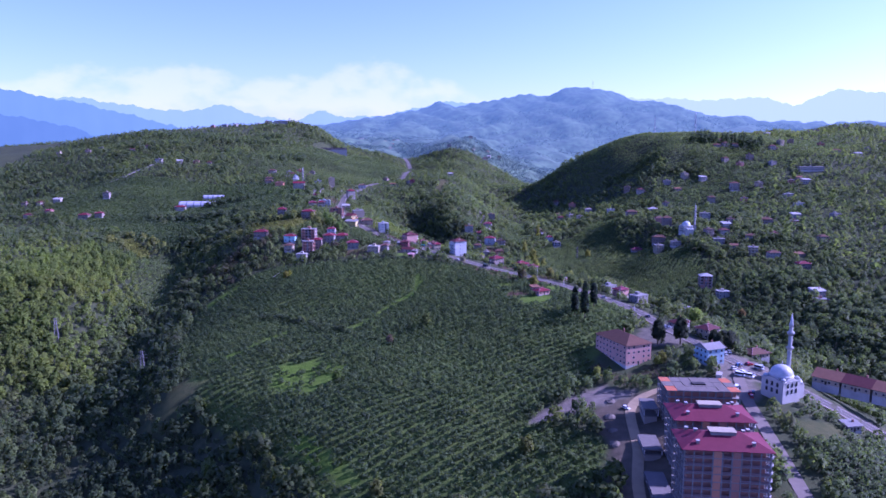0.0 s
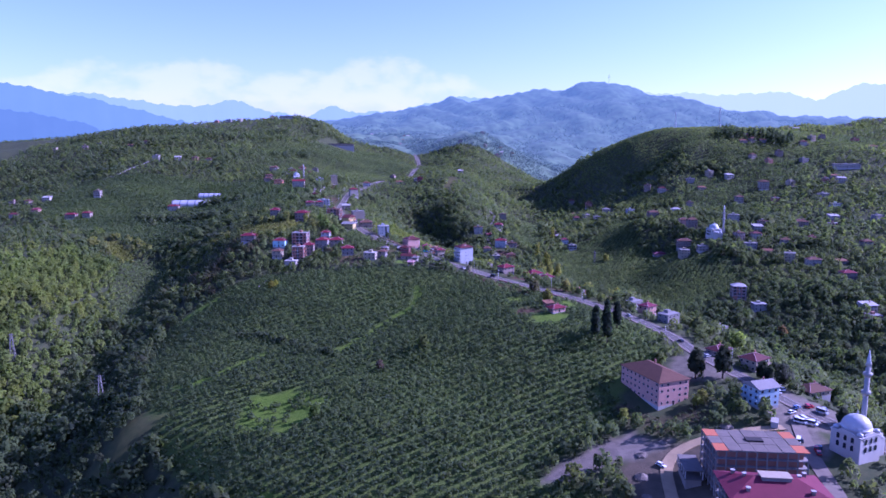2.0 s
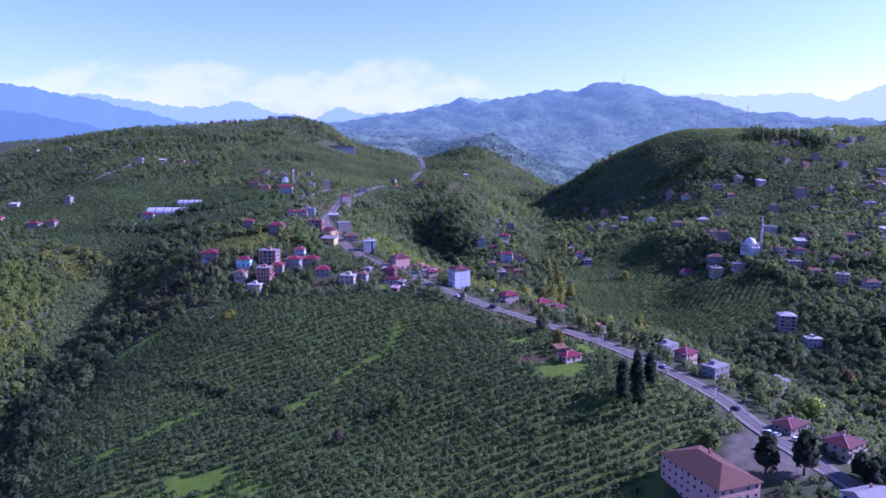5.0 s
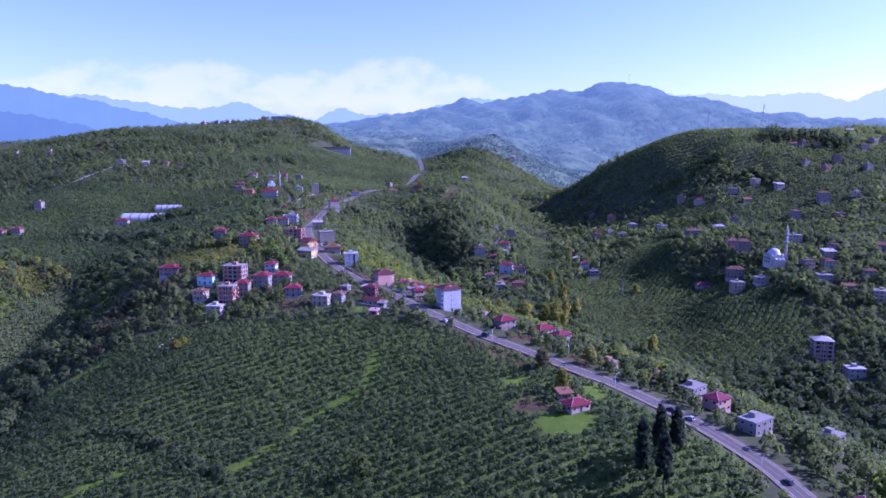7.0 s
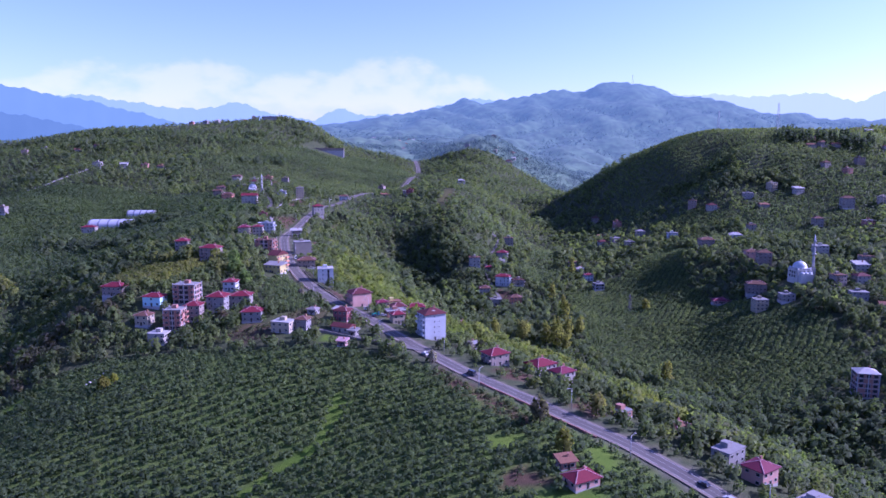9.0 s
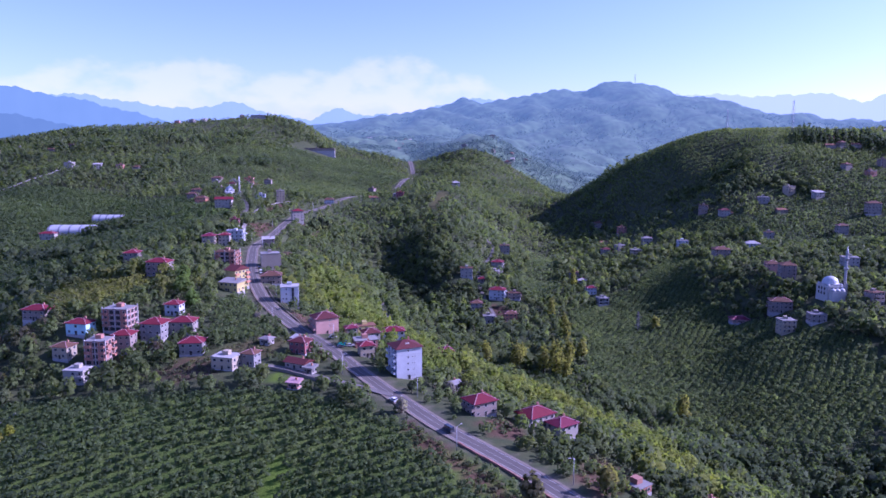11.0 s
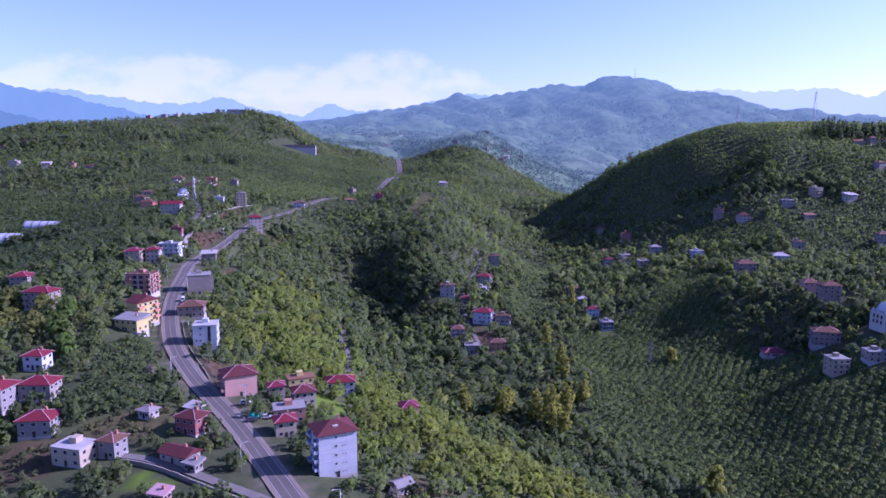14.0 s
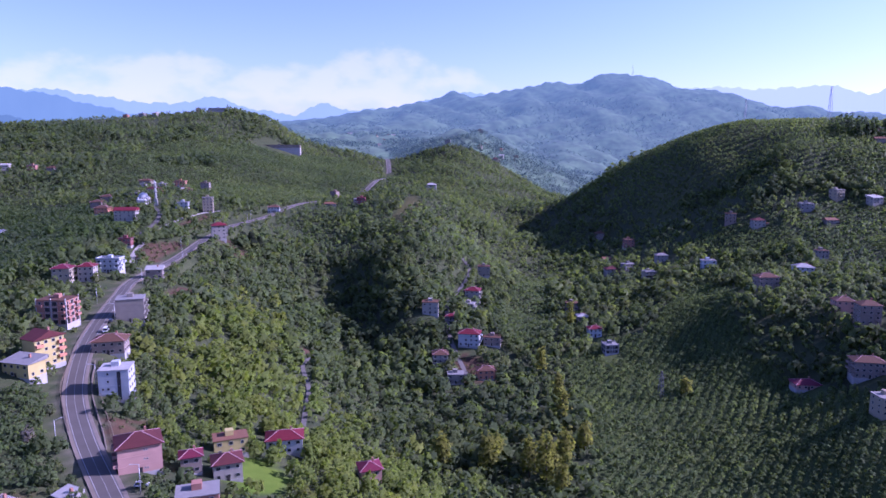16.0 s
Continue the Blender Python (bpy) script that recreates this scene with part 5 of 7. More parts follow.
def apartment_block(x, y, eave, rot, w, d, floors, roofed, label):
    """A concrete-framed block under construction: slabs, columns, infill, balconies."""
    fh = 3.0
    z0 = eave - floors * fh
    b = thing("apartment_block", x, y, z0, rot, label=label, category="building")
    part("core", box_mesh(-w / 2 + 1.6, -d / 2 + 1.6, -6, w / 2 - 1.6, d / 2 - 1.6, floors * fh - 0.25), WALL["brick"], b, "dark brick infill walls")
    for i in range(floors + (0 if roofed else 1)):
        part("floor_slab", box_mesh(-w / 2, -d / 2, i * fh - 0.28, w / 2, d / 2, i * fh), M_FRAMEWORK, b)
    n = 9
    col = bpy.data.meshes.new("column")
    cb = box_mesh(-0.22, -0.22, 0.004, 0.22, 0.22, fh - 0.284)
    cb.to_mesh(col)
    cb.free()
    col.materials.append(M_FRAMEWORK)
    rail = bpy.data.meshes.new("balustrade")
    cb = box_mesh(-w / n / 2 + 0.25, -0.06, 0.004, w / n / 2 - 0.25, 0.06, 0.95)
    cb.to_mesh(rail)
    cb.free()
    rail.materials.append(M_RAIL)
    for i in range(floors):
        for k in range(n + 1):
            o = new("column", col)
            o.parent = b
            o.location = (-w / 2 + 0.3 + k * (w - 0.6) / n, -d / 2 + 0.3, i * fh)
        for k in range(5):
            for s in (-1, 1):
                o = new("column", col)
                o.parent = b
                o.location = (s * (w / 2 - 0.3), -d / 2 + 0.3 + (k + 1) * (d - 0.6) / 5, i * fh)
        if roofed:
            for k in range(n):
                if k in (3, 5):
                    continue
                o = new("balustrade", rail)
                o.parent = b
                o.location = (-w / 2 + 0.3 + (k + 0.5) * (w - 0.6) / n, -d / 2 + 0.12, i * fh)
            for k in (3, 5):
                part("infill", box_mesh(-w / 2 + 0.6 + k * (w - 0.6) / n, -d / 2 + 0.15, i * fh + 0.004, -w / 2 + (k + 1) * (w - 0.6) / n, -d / 2 + 0.4, (i + 1) * fh - 0.284),
                     WALL["orange"] if k == 3 else WALL["brick"], b)
            # rounded corner balcony on the road side
            bm = bmesh.new()
            add_lathe(bm, [(1.6, i * fh - 0.25), (1.6, i * fh + 0.75), (1.45, i * fh + 0.75), (1.45, i * fh - 0.02)], 14, w / 2, -d / 2 + 3.0)
            part("corner_balcony", bm, M_FRAME, b, "white rounded balcony")
    if roofed:
        rise = 3.6
        bm = roof_mesh(w, d, "hip", rise, 0.9)
        bmesh.ops.translate(bm, verts=bm.verts, vec=(0, 0, floors * fh))
        part("roof", bm, ROOF["magenta"], b, "purple-red metal hipped roof")
        top = floors * fh + rise
        r = part("lift_house", box_mesh(-4.5, -2.0, top - 1.6, 4.5, 2.2, top + 0.6), M_FRAMEWORK, b)
        part("lift_house_roof", box_mesh(-4.8, -2.3, top + 0.6, 4.8, 2.5, top + 0.85), WALL["cream"], b, "pale flat cap")
        for cx, cy in ((-9, 1.5), (8, 1.5), (-10, -6), (9.5, -6.2), (-11.5, 5), (10.5, 4)):
            zc = floors * fh + rise * (1 - max(abs(cy) / (d / 2), 0.35))
            c = part("chimney", box_mesh(cx - 0.5, cy - 0.5, zc - 0.8, cx + 0.5, cy + 0.5, zc + 1.4), WALL["mauve"], b)
            part("chimney_cap", box_mesh(cx - 0.65, cy - 0.65, zc + 1.4, cx + 0.65, cy + 0.65, zc + 1.6), M_FRAME, c)
    else:
        top = floors * fh
        for i in range(7):
            for j in range(3):
                mt = M_ORANGE if (i in (0, 6) and j in (0, 2)) else M_DECK
                px, py = -w / 2 + i * w / 7, -d / 2 + j * d / 3
                part("deck_panel", box_mesh(px + 0.08, py + 0.08, top + 0.004, px + w / 7 - 0.08, py + d / 3 - 0.08, top + 0.16 + 0.05 * ((i * 3 + j * 5) % 4)), mt, b,
                     "orange formwork panel" if mt is M_ORANGE else "")
        part("shaft_edge", box_mesh(-3, -1.5, top + 0.3, 3, 1.5, top + 0.9), M_DARK, b)
        for i in range(14):
            bm = bmesh.new()
            bar(bm, (-w / 2 + 0.6 + i * (w - 1.2) / 13, d / 2 - 0.4, top), (-w / 2 + 0.6 + i * (w - 1.2) / 13, d / 2 - 0.4, top + 1.3), 0.07)
            part("rebar", bm, M_STEEL, b)
    return b


apartment_block(102.8, 242.0, 93.0, -6, 30.5, 17, 9, True, "nine-storey concrete apartment block with purple-red roof under construction")
apartment_block(110.6, 274.5, 91.0, -5, 31.0, 18, 8, True, "eight-storey concrete apartment block with purple-red roof under construction")
apartment_block(120.0, 312.0, 90.0, -4, 33.0, 19, 6, False, "unroofed concrete frame with grey deck and orange formwork")
for px, py, w, d, h in ((86, 258, 8, 24, 3.6), (91, 288, 8, 16, 4.4), (99, 318, 7, 14, 7.0)):
    g = float(ground_at(px, py)[0])
    o = thing("podium", px, py, g, -6, label="low raw concrete podium beside the apartment blocks", category="building", group="podiums")
    part("slab", box_mesh(-w / 2, -d / 2, h - 0.4, w / 2, d / 2, h), M_RAW, o)
    part("lower_slab", box_mesh(-w / 2, -d / 2, h / 2 - 0.4, w / 2, d / 2, h / 2), M_RAW, o)
    part("base_wall", box_mesh(-w / 2 + 0.6, -d / 2 + 0.6, -4, w / 2 - 0.6, d / 2 - 0.6, h / 2 - 0.404), WALL["stone"], o)
    for i in range(5):
        for s in (-1, 1):
            yy = -d / 2 + 0.3 + i * (d - 0.6) / 4
            part("column", box_mesh(s * (w / 2 - 0.3) - 0.2, yy - 0.2, h / 2 + 0.004, s * (w / 2 - 0.3) + 0.2, yy + 0.2, h - 0.404), M_CONCRETE, o)


def dome_rings(r, z, n=8, squash=0.9):
    return [(r * math.cos(math.pi / 2 * i / n) + 0.001, z + squash * r * math.sin(math.pi / 2 * i / n)) for i in range(n + 1)]


def arch_window_mesh(w, h):
    key = ("arch", w, h)
    if key not in _mesh_cache:
        bm = bmesh.new()
        pts = [(-w / 2, 0), (w / 2, 0)] + [(w / 2 * math.cos(math.pi * i / 8), h - w / 2 + w / 2 * math.sin(math.pi * i / 8)) for i in range(9)]
        fr = [bm.verts.new((px, -0.08, pz)) for px, pz in pts]
        bk = [bm.verts.new((px, 0.05, pz)) for px, pz in pts]
        bm.faces.new(fr)
        for i in range(len(pts)):
            j = (i + 1) % len(pts)
            bm.faces.new((fr[j], fr[i], bk[i], bk[j]))
        bmesh.ops.recalc_face_normals(bm, faces=bm.faces)
        me = bpy.data.meshes.new("arched_window")
        bm.to_mesh(me)
        bm.free()
        me.materials.append(M_GLASS)
        _mesh_cache[key] = me
    return _mesh_cache[key]


def mosque(x, y, rot, s, minaret, label, z=None, wall=None):
    """A square domed mosque of side s with corner domes, a porch and a minaret of the given place and height."""
    FOOT.append((x, y, s * 0.75 + 2))
    z = float(ground_at(x, y)[0]) if z is None else z
    wall = wall or M_PALE_STONE
    o = thing("mosque", x, y, z, rot, label=label, category="mosque")
    h = s * 0.56
    part("wall", box_mesh(-s / 2, -s / 2, -4, s / 2, s / 2, h), wall, o)
    part("cornice", box_mesh(-s / 2 - 0.3, -s / 2 - 0.3, h, s / 2 + 0.3, s / 2 + 0.3, h + 0.4), wall, o)
    part("drum", add_lathe(bmesh.new(), [(s * 0.44, h + 0.404), (s * 0.44, h + 1.8)], 20), wall, o)
    part("dome", add_lathe(bmesh.new(), [(s * 0.46, h + 1.8), (s * 0.46, h + 2.0)] + dome_rings(s * 0.44, h + 2.0), 28), M_LEAD, o, "pale grey lead dome")
    part("finial", add_lathe(bmesh.new(), [(0.15, h + 2.0 + s * 0.40), (0.25, h + 2.6 + s * 0.40), (0.05, h + 4.0 + s * 0.40)], 8), M_STEEL, o)
    for i in (-1, 1):
        for j in (-1, 1):
            part("corner_dome", add_lathe(bmesh.new(), [(s * 0.10, h + 0.404), (s * 0.10, h + 0.9)] + dome_rings(s * 0.10, h + 0.9, 5), 14, i * s * 0.4, j * s * 0.4), M_LEAD, o)
    for turn in (0, 90, -90, 180):
        # big blind arch rising over the cornice
        bm = bmesh.new()
        pts = [(s * 0.38 * math.cos(math.pi * k / 12), h - 1 + s * 0.20 * math.sin(math.pi * k / 12)) for k in range(13)]
        fr = [bm.verts.new((px, -s / 2 - 0.12, pz)) for px, pz in pts]
        bk = [bm.verts.new((px, -s / 2 + 0.9, pz)) for px, pz in pts]
        bm.faces.new(fr)
        bm.faces.new(bk[::-1])
        for i in range(13):
            k = (i + 1) % 13
            bm.faces.new((fr[k], fr[i], bk[i], bk[k]))
        bmesh.ops.recalc_face_normals(bm, faces=bm.faces)
        q = part("gable_arch", bm, wall, o)
        q.matrix_local = pose(0, 0, 0, 0, 0, turn)
        for row, count in ((1.0, 3), (4.2, 3), (7.0, 2)):
            if row + 2.2 > h + 1:
                continue
            for k in range(count):
                u = (k - (count - 1) / 2) * s * 0.24
                w = new("arched_window", arch_window_mesh(1.2, 2.2))
                w.parent = o
                w.matrix_local = pose(0, 0, 0, 0, 0, turn) @ pose(u, -s / 2 - 0.14, row)
    part("porch", box_mesh(-s / 2 + 1, -s / 2 - 4.2, -3, s / 2 - 1, -s / 2 - 0.15, 4.2), wall, o)
    for k in range(3):
        part("porch_dome", add_lathe(bmesh.new(), [(1.9, 4.2), (1.9, 4.5)] + dome_rings(1.9, 4.5, 5), 14, (k - 1) * s * 0.28, -s / 2 - 2.2), M_LEAD, o)
    mx, my, mh = minaret
    m = thing("minaret", x + mx, y + my, z, rot, label="slender pale stone minaret with balconies and pointed cap", category="minaret", group="minarets")
    part("base", box_mesh(-1.5, -1.5, -3, 1.5, 1.5, mh * 0.22), M_MINARET, m)
    part("shaft", add_lathe(bmesh.new(), [(1.35, mh * 0.22), (1.0, mh * 0.27), (0.95, mh * 0.82)], 14), M_MINARET, m)
    for u in (0.52, 0.72):
        part("balcony", add_lathe(bmesh.new(), [(0.99, mh * u - 0.9), (1.75, mh * u), (1.75, mh * u + 0.9), (0.99, mh * u + 0.9)], 14), M_MINARET, m)
    part("cap", add_lathe(bmesh.new(), [(1.15, mh * 0.82), (0.9, mh * 0.86), (0.02, mh)], 14), M_LEAD, m, "grey pointed metal cap")
    return o


mosque(166.0, 326.0, 116, 12.3, (7.0, 7.5, 38), "white stone mosque with grey dome beside the car park", 81.5)
mosque(306, 864, 10, 12.5, (12, 3, 36), "white mosque with pale dome among valley houses", float(ground_at(306, 864)[0]) + 3.5)
mosque(-248, 1168, 10, 10, (12, 0, 24), "small grey domed mosque on the hillside")

# school and the long low market halls
house(104.5, 388.5, 17, 29, 4, 22, "pink", "hip", "brown", "below the road", name="school", z=79.5)
house(104, 404, 14, 8, 1, 22, "mauve", "gable", "brown", "behind the school", z=82.0)
for i in range(3):
    house(206 + i * 9.5, 353 - i * 10.5, 13, 14, 1, -48, "cream", "gable", "rust" if i != 1 else "dark_red", "by the road", fh=3.3, z=77.0)
house(197, 262, 7, 6, 1, 10, "blue", "gable", "blue", "in the gardens", z=None)
house(188, 303, 7, 5, 1, 10, "stone", "shed", "grey", "in the gardens")


def greenhouse(x, y, length, width, rise, rot, spans):
    """A broad film vault: white sheets between dark hoops, closed at both ends."""
    z = float(ground_at(x, y)[0])
    for k in range(5):
        u = (k / 4 - 0.5) * length
        FOOT.append((x + u * math.cos(radians(rot)), y + u * math.sin(radians(rot)), width * 0.62))
    o = thing("greenhouse", x, y, z, rot, label="white film vault greenhouse with dark hoops on the hillside", category="greenhouse", group="greenhouses")
    n = 12

    def vault(bm, x0, x1, grow, foot=-4.0):
        rows = []
        for xx in (x0, x1):
            rows.append([bm.verts.new((xx, -(width / 2 + grow) * math.cos(math.pi * i / n), 1.0 + (rise + grow) * math.sin(math.pi * i / n))) for i in range(n + 1)]
                        + [bm.verts.new((xx, width / 2 + grow, foot)), bm.verts.new((xx, -width / 2 - grow, foot))])
        m = len(rows[0])
        for i in range(m):
            bm.faces.new((rows[0][i], rows[0][(i + 1) % m], rows[1][(i + 1) % m], rows[1][i]))
        bm.faces.new(rows[0][::-1])
        bm.faces.new(rows[1])
        bmesh.ops.recalc_face_normals(bm, faces=bm.faces)
        return bm

    step = length / spans
    for k in range(spans):
        part("film", vault(bmesh.new(), -length / 2 + k * step + 0.9, -length / 2 + (k + 1) * step - 0.9, 0.0), M_FILM, o)
    for k in range(spans + 1):
        cx = -length / 2 + k * step
        part("hoop", vault(bmesh.new(), cx - 0.9, cx + 0.9, 0.12), M_HOOP, o, "dark shade strip over a hoop")


greenhouse(-380, 1072, 54, 22, 6.5, 6, 5)
greenhouse(-371, 1118, 30, 15, 5.5, 4, 4)


def lattice(x, y, h, w, label, name="radio_mast", arms=0, z=None):
    z = float(ground_at(x, y)[0]) if z is None else z
    o = thing(name, x, y, z, 20, label=label, category="mast" if name == "radio_mast" else "pylon", group=name + "s")
    steel = M_PYLON if name == "power_pylon" else M_STEEL
    n = max(6, int(h / 3))
    c = [(-1, -1), (1, -1), (1, 1), (-1, 1)]
    half = lambda u: w / 2 * (1 - 0.75 * u)
    for i, j in c:
        bm = bmesh.new()
        bar(bm, (i * half(0), j * half(0), -1), (i * half(1), j * half(1), h), 0.28)
        part("leg", bm, steel, o)
    bm = bmesh.new()
    for k in range(n):
        u0, u1 = k / n, (k + 1) / n
        for q in range(4):
            (i, j), (k2, l2) = c[q], c[(q + 1) % 4]
            bar(bm, (i * half(u0), j * half(u0), h * u0), (k2 * half(u1), l2 * half(u1), h * u1), 0.13)
    part("bracing", bm, steel, o, kind="stuff")
    for k in range(arms):
        bm = bmesh.new()
        zz = h * (0.72 + 0.12 * k)
        bar(bm, (-3.2 + 0.4 * k, 0, zz), (3.2 - 0.4 * k, 0, zz), 0.2)
        part("cross_arm", bm, steel, o)
    return o


lattice(493, 1369, 42, 4.5, "tall red and white lattice mast on the hilltop", z=227)
lattice(487, 1611, 36, 4.0, "thin lattice mast behind the hilltop", z=234)
lattice(814, 3835, 60, 8, "far mast on the mountain peak", z=505)
lattice(-213, 472, 19, 3.6, "steel lattice power pylon on the wooded slope", "power_pylon", 3)
lattice(-308, 534, 20, 3.6, "steel lattice power pylon on the wooded slope", "power_pylon", 3)
lattice(178, 905, 16, 3.0, "steel lattice power pylon in the hazel grove", "power_pylon", 2)

# poles along the road
rxy, rz, _ = WAYS["road"]
step_at = np.r_[0, np.cumsum(np.hypot(*np.diff(rxy, axis=0).T))]
pole = None
for k, sdist in enumerate(np.arange(150, 1080, 42.0)):
    i = int(np.argmin(np.abs(step_at - sdist)))
    d = rxy[min(i + 1, len(rxy) - 1)] - rxy[i - 1]
    d /= np.hypot(*d)
    side = 7.4 if k % 2 else -8.2
    px, py = rxy[i] + np.array((d[1], -d[0])) * side
    m = pose(px, py, float(ground_at(px, py)[0]), 0, 0, math.degrees(math.atan2(-d[0] * np.sign(side), -d[1] * -np.sign(side))))
    if pole is None:
        pole = thing("street_lamp", 0, 0, 0, label="tall grey steel street lamp beside the road", category="street lamp", group="lamps along the road")
        part("pole", add_lathe(bmesh.new(), [(0.14, -1.0), (0.12, 3.0), (0.08, 9.0)], 8), M_STEEL, pole)
        bm = bmesh.new()
        bar(bm, (0, 0, 8.9), (-1.8, 0, 9.4), 0.1)
        part("arm", bm, M_STEEL, pole)
        part("lamp_head", box_mesh(-2.5, -0.15, 9.32, -1.7, 0.15, 9.48), M_FRAME, pole)
        pole.matrix_world = m
    else:
        copy_thing(pole, m)

# cars and vans
CAR_PAINT = {k: worn("car_paint_" + k, c, 0.25, 0.05, 0.5, 0.0, 0.1, 3.0, 0.6) for k, c in dict(
    white=(0.72, 0.73, 0.74), silver=(0.42, 0.43, 0.45), red=(0.38, 0.03, 0.03), dark=(0.05, 0.055, 0.065), blue=(0.08, 0.16, 0.36)).items()}
M_TYRE = worn("tyre", (0.02, 0.02, 0.02), 0.9, 0.2)


def car(x, y, rot, paint, van=False):
    z = float(ground_at(x, y)[0]) + 0.28
    d, wz = way_near(np.array([x]), np.array([y]), "road")
    if d[0] < 5.8:
        z = float(wz[0]) + 0.12
    o = thing("van" if van else "car", x, y, z, rot, label=f"{paint} {'minibus' if van else 'hatchback'} standing on the ground by the road", category="van" if van else "car", group="parked vehicles")
    L, W, H = (5.4, 1.95, 2.2) if van else (4.2, 1.75, 1.45)
    belt = 1.05 if van else 0.85
    prof = [(-L / 2, 0.3), (L / 2, 0.3), (L / 2, belt - 0.15), (L / 2 - (0.7 if van else 1.1), belt), (-L / 2 + 0.15, belt), (-L / 2, belt - 0.1)]
    bm = bmesh.new()
    a = [bm.verts.new((px, -W / 2, pz)) for px, pz in prof]
    b = [bm.verts.new((px, W / 2, pz)) for px, pz in prof]
    bm.faces.new(a)
    bm.faces.new(b[::-1])
    for i in range(len(prof)):
        j = (i + 1) % len(prof)
        bm.faces.new((a[j], a[i], b[i], b[j]))
    bmesh.ops.recalc_face_normals(bm, faces=bm.faces)
    bmesh.ops.bevel(bm, geom=bm.edges[:], offset=0.08, segments=2, affect="EDGES")
    part("body", bm, CAR_PAINT[paint], o)
    cab = [(-L / 2 + 0.2, belt), (L / 2 - (0.75 if van else 1.15), belt), (L / 2 - (1.2 if van else 1.9), H), (-L / 2 + (0.3 if van else 0.6), H)]
    bm = bmesh.new()
    a = [bm.verts.new((px, -W / 2 + 0.1 + 0.08 * (pz > belt), pz)) for px, pz in cab]
    b = [bm.verts.new((px, W / 2 - 0.1 - 0.08 * (pz > belt), pz)) for px, pz in cab]
    bm.faces.new(a)
    bm.faces.new(b[::-1])
    for i in range(4):
        j = (i + 1) % 4
        bm.faces.new((a[j], a[i], b[i], b[j]))
    bmesh.ops.recalc_face_normals(bm, faces=bm.faces)
    part("glazing", bm, M_GLASS, o, "dark window glass")
    part("roof", box_mesh(cab[3][0] - 0.05, -W / 2 + 0.17, H - 0.03, cab[2][0] + 0.05, W / 2 - 0.17, H + 0.05), CAR_PAINT[paint], o)
    for i in (-1, 1):
        for j in (-1, 1):
            bm = bmesh.new()
            bmesh.ops.create_cone(bm, cap_ends=True, segments=14, radius1=0.32, radius2=0.32, depth=0.22,
                                  matrix=Matrix.Translation((i * L * 0.31, j * (W / 2 - 0.08), 0.3)) @ Matrix.Rotation(radians(90), 4, "X"))
            part("wheel", bm, M_TYRE, o)


for cx, cy, rot, paint, van in ((158, 361, 30, "white", False), (162, 365, 30, "blue", False), (169, 367, 20, "red", False), (157, 351, -40, "white", True),
                                (161, 350, -40, "white", True), (164, 353, -40, "silver", False), (172, 362, -60, "silver", True), (154, 329, 70, "dark", False),
                                (151.5, 325, 75, "red", False), (148, 334, 60, "white", True), (91, 328, -50, "white", False), (13.5, 622, 128, "white", False),
                                (37, 597, 128, "dark", True), (-27, 698, 10, "white", False), (-16, 688, 20, "silver", False), (-20, 684, 30, "dark", False),
                                (-103, 822, 110, "white", True), (118.5, 497, 118, "silver", False), (113.5, 506, 120, "dark", False), (140.5, 426, 106, "white", False),
                                (136.5, 449, 105, "dark", False), (-109, 838, 108, "dark", False)):
    car(cx, cy, rot, paint, van)
for cx, cy, rot, paint, van in ((162.8, 365.8, 60, "silver", False), (159.5, 353.5, 100, "white", True), (156.5, 352.5, 100, "white", True), (169.2, 368.5, 20, "red", False),
                                (174.3, 366.0, 120, "silver", False), (149.0, 334.5, 80, "dark", False), (152.5, 328.5, 60, "red", False), (161.0, 381.0, 95, "white", False),
                                (164.5, 385.0, 95, "white", False), (143.0, 424.0, 30, "silver", False), (149.0, 421.0, 40, "white", False), (133.0, 414.0, 10, "dark", False)):
    car(cx, cy, rot, paint, van)

# site container, tarpaulins, retaining walls, pale stones
o = thing("site_container", 145, 349, float(ground_at(145, 349)[0]), 65, label="white metal site container on bare ground", category="container")
part("box", box_mesh(-3, -1.4, 0.1, 3, 1.4, 2.7), M_FRAME, o)
part("roof", box_mesh(-3.1, -1.5, 2.7, 3.1, 1.5, 2.85), ROOF["white"], o)
part("door", box_mesh(-0.5, -1.44, 0.15, 0.4, -1.404, 2.1), M_STEEL, o)
for tx, ty, c, word in ((-19, 693, (0.03, 0.22, 0.62), "blue"), (-21, 688, (0.02, 0.36, 0.26), "green")):
    m = worn("tarpaulin_" + word, c, 0.5, 0.2, 1.5, 0.6)
    bm = bmesh.new()
    bmesh.ops.create_icosphere(bm, subdivisions=3, radius=1.0)
    for vv in bm.verts:
        k = 1 + 0.35 * noise.noise(vv.co * 2.0 + Vector((tx, ty, 0)))
        vv.co = Vector((vv.co.x * 1.9 * k, vv.co.y * 1.5 * k, max(vv.co.z, -0.2) * 1.4 * k))
    t = part("tarpaulin", bm, m, None)
    t.location = (tx, ty, float(ground_at(tx, ty)[0]) + 0.2)
    tagged(t, f"{word} tarpaulin heaped over a pile beside the road", "tarpaulin")


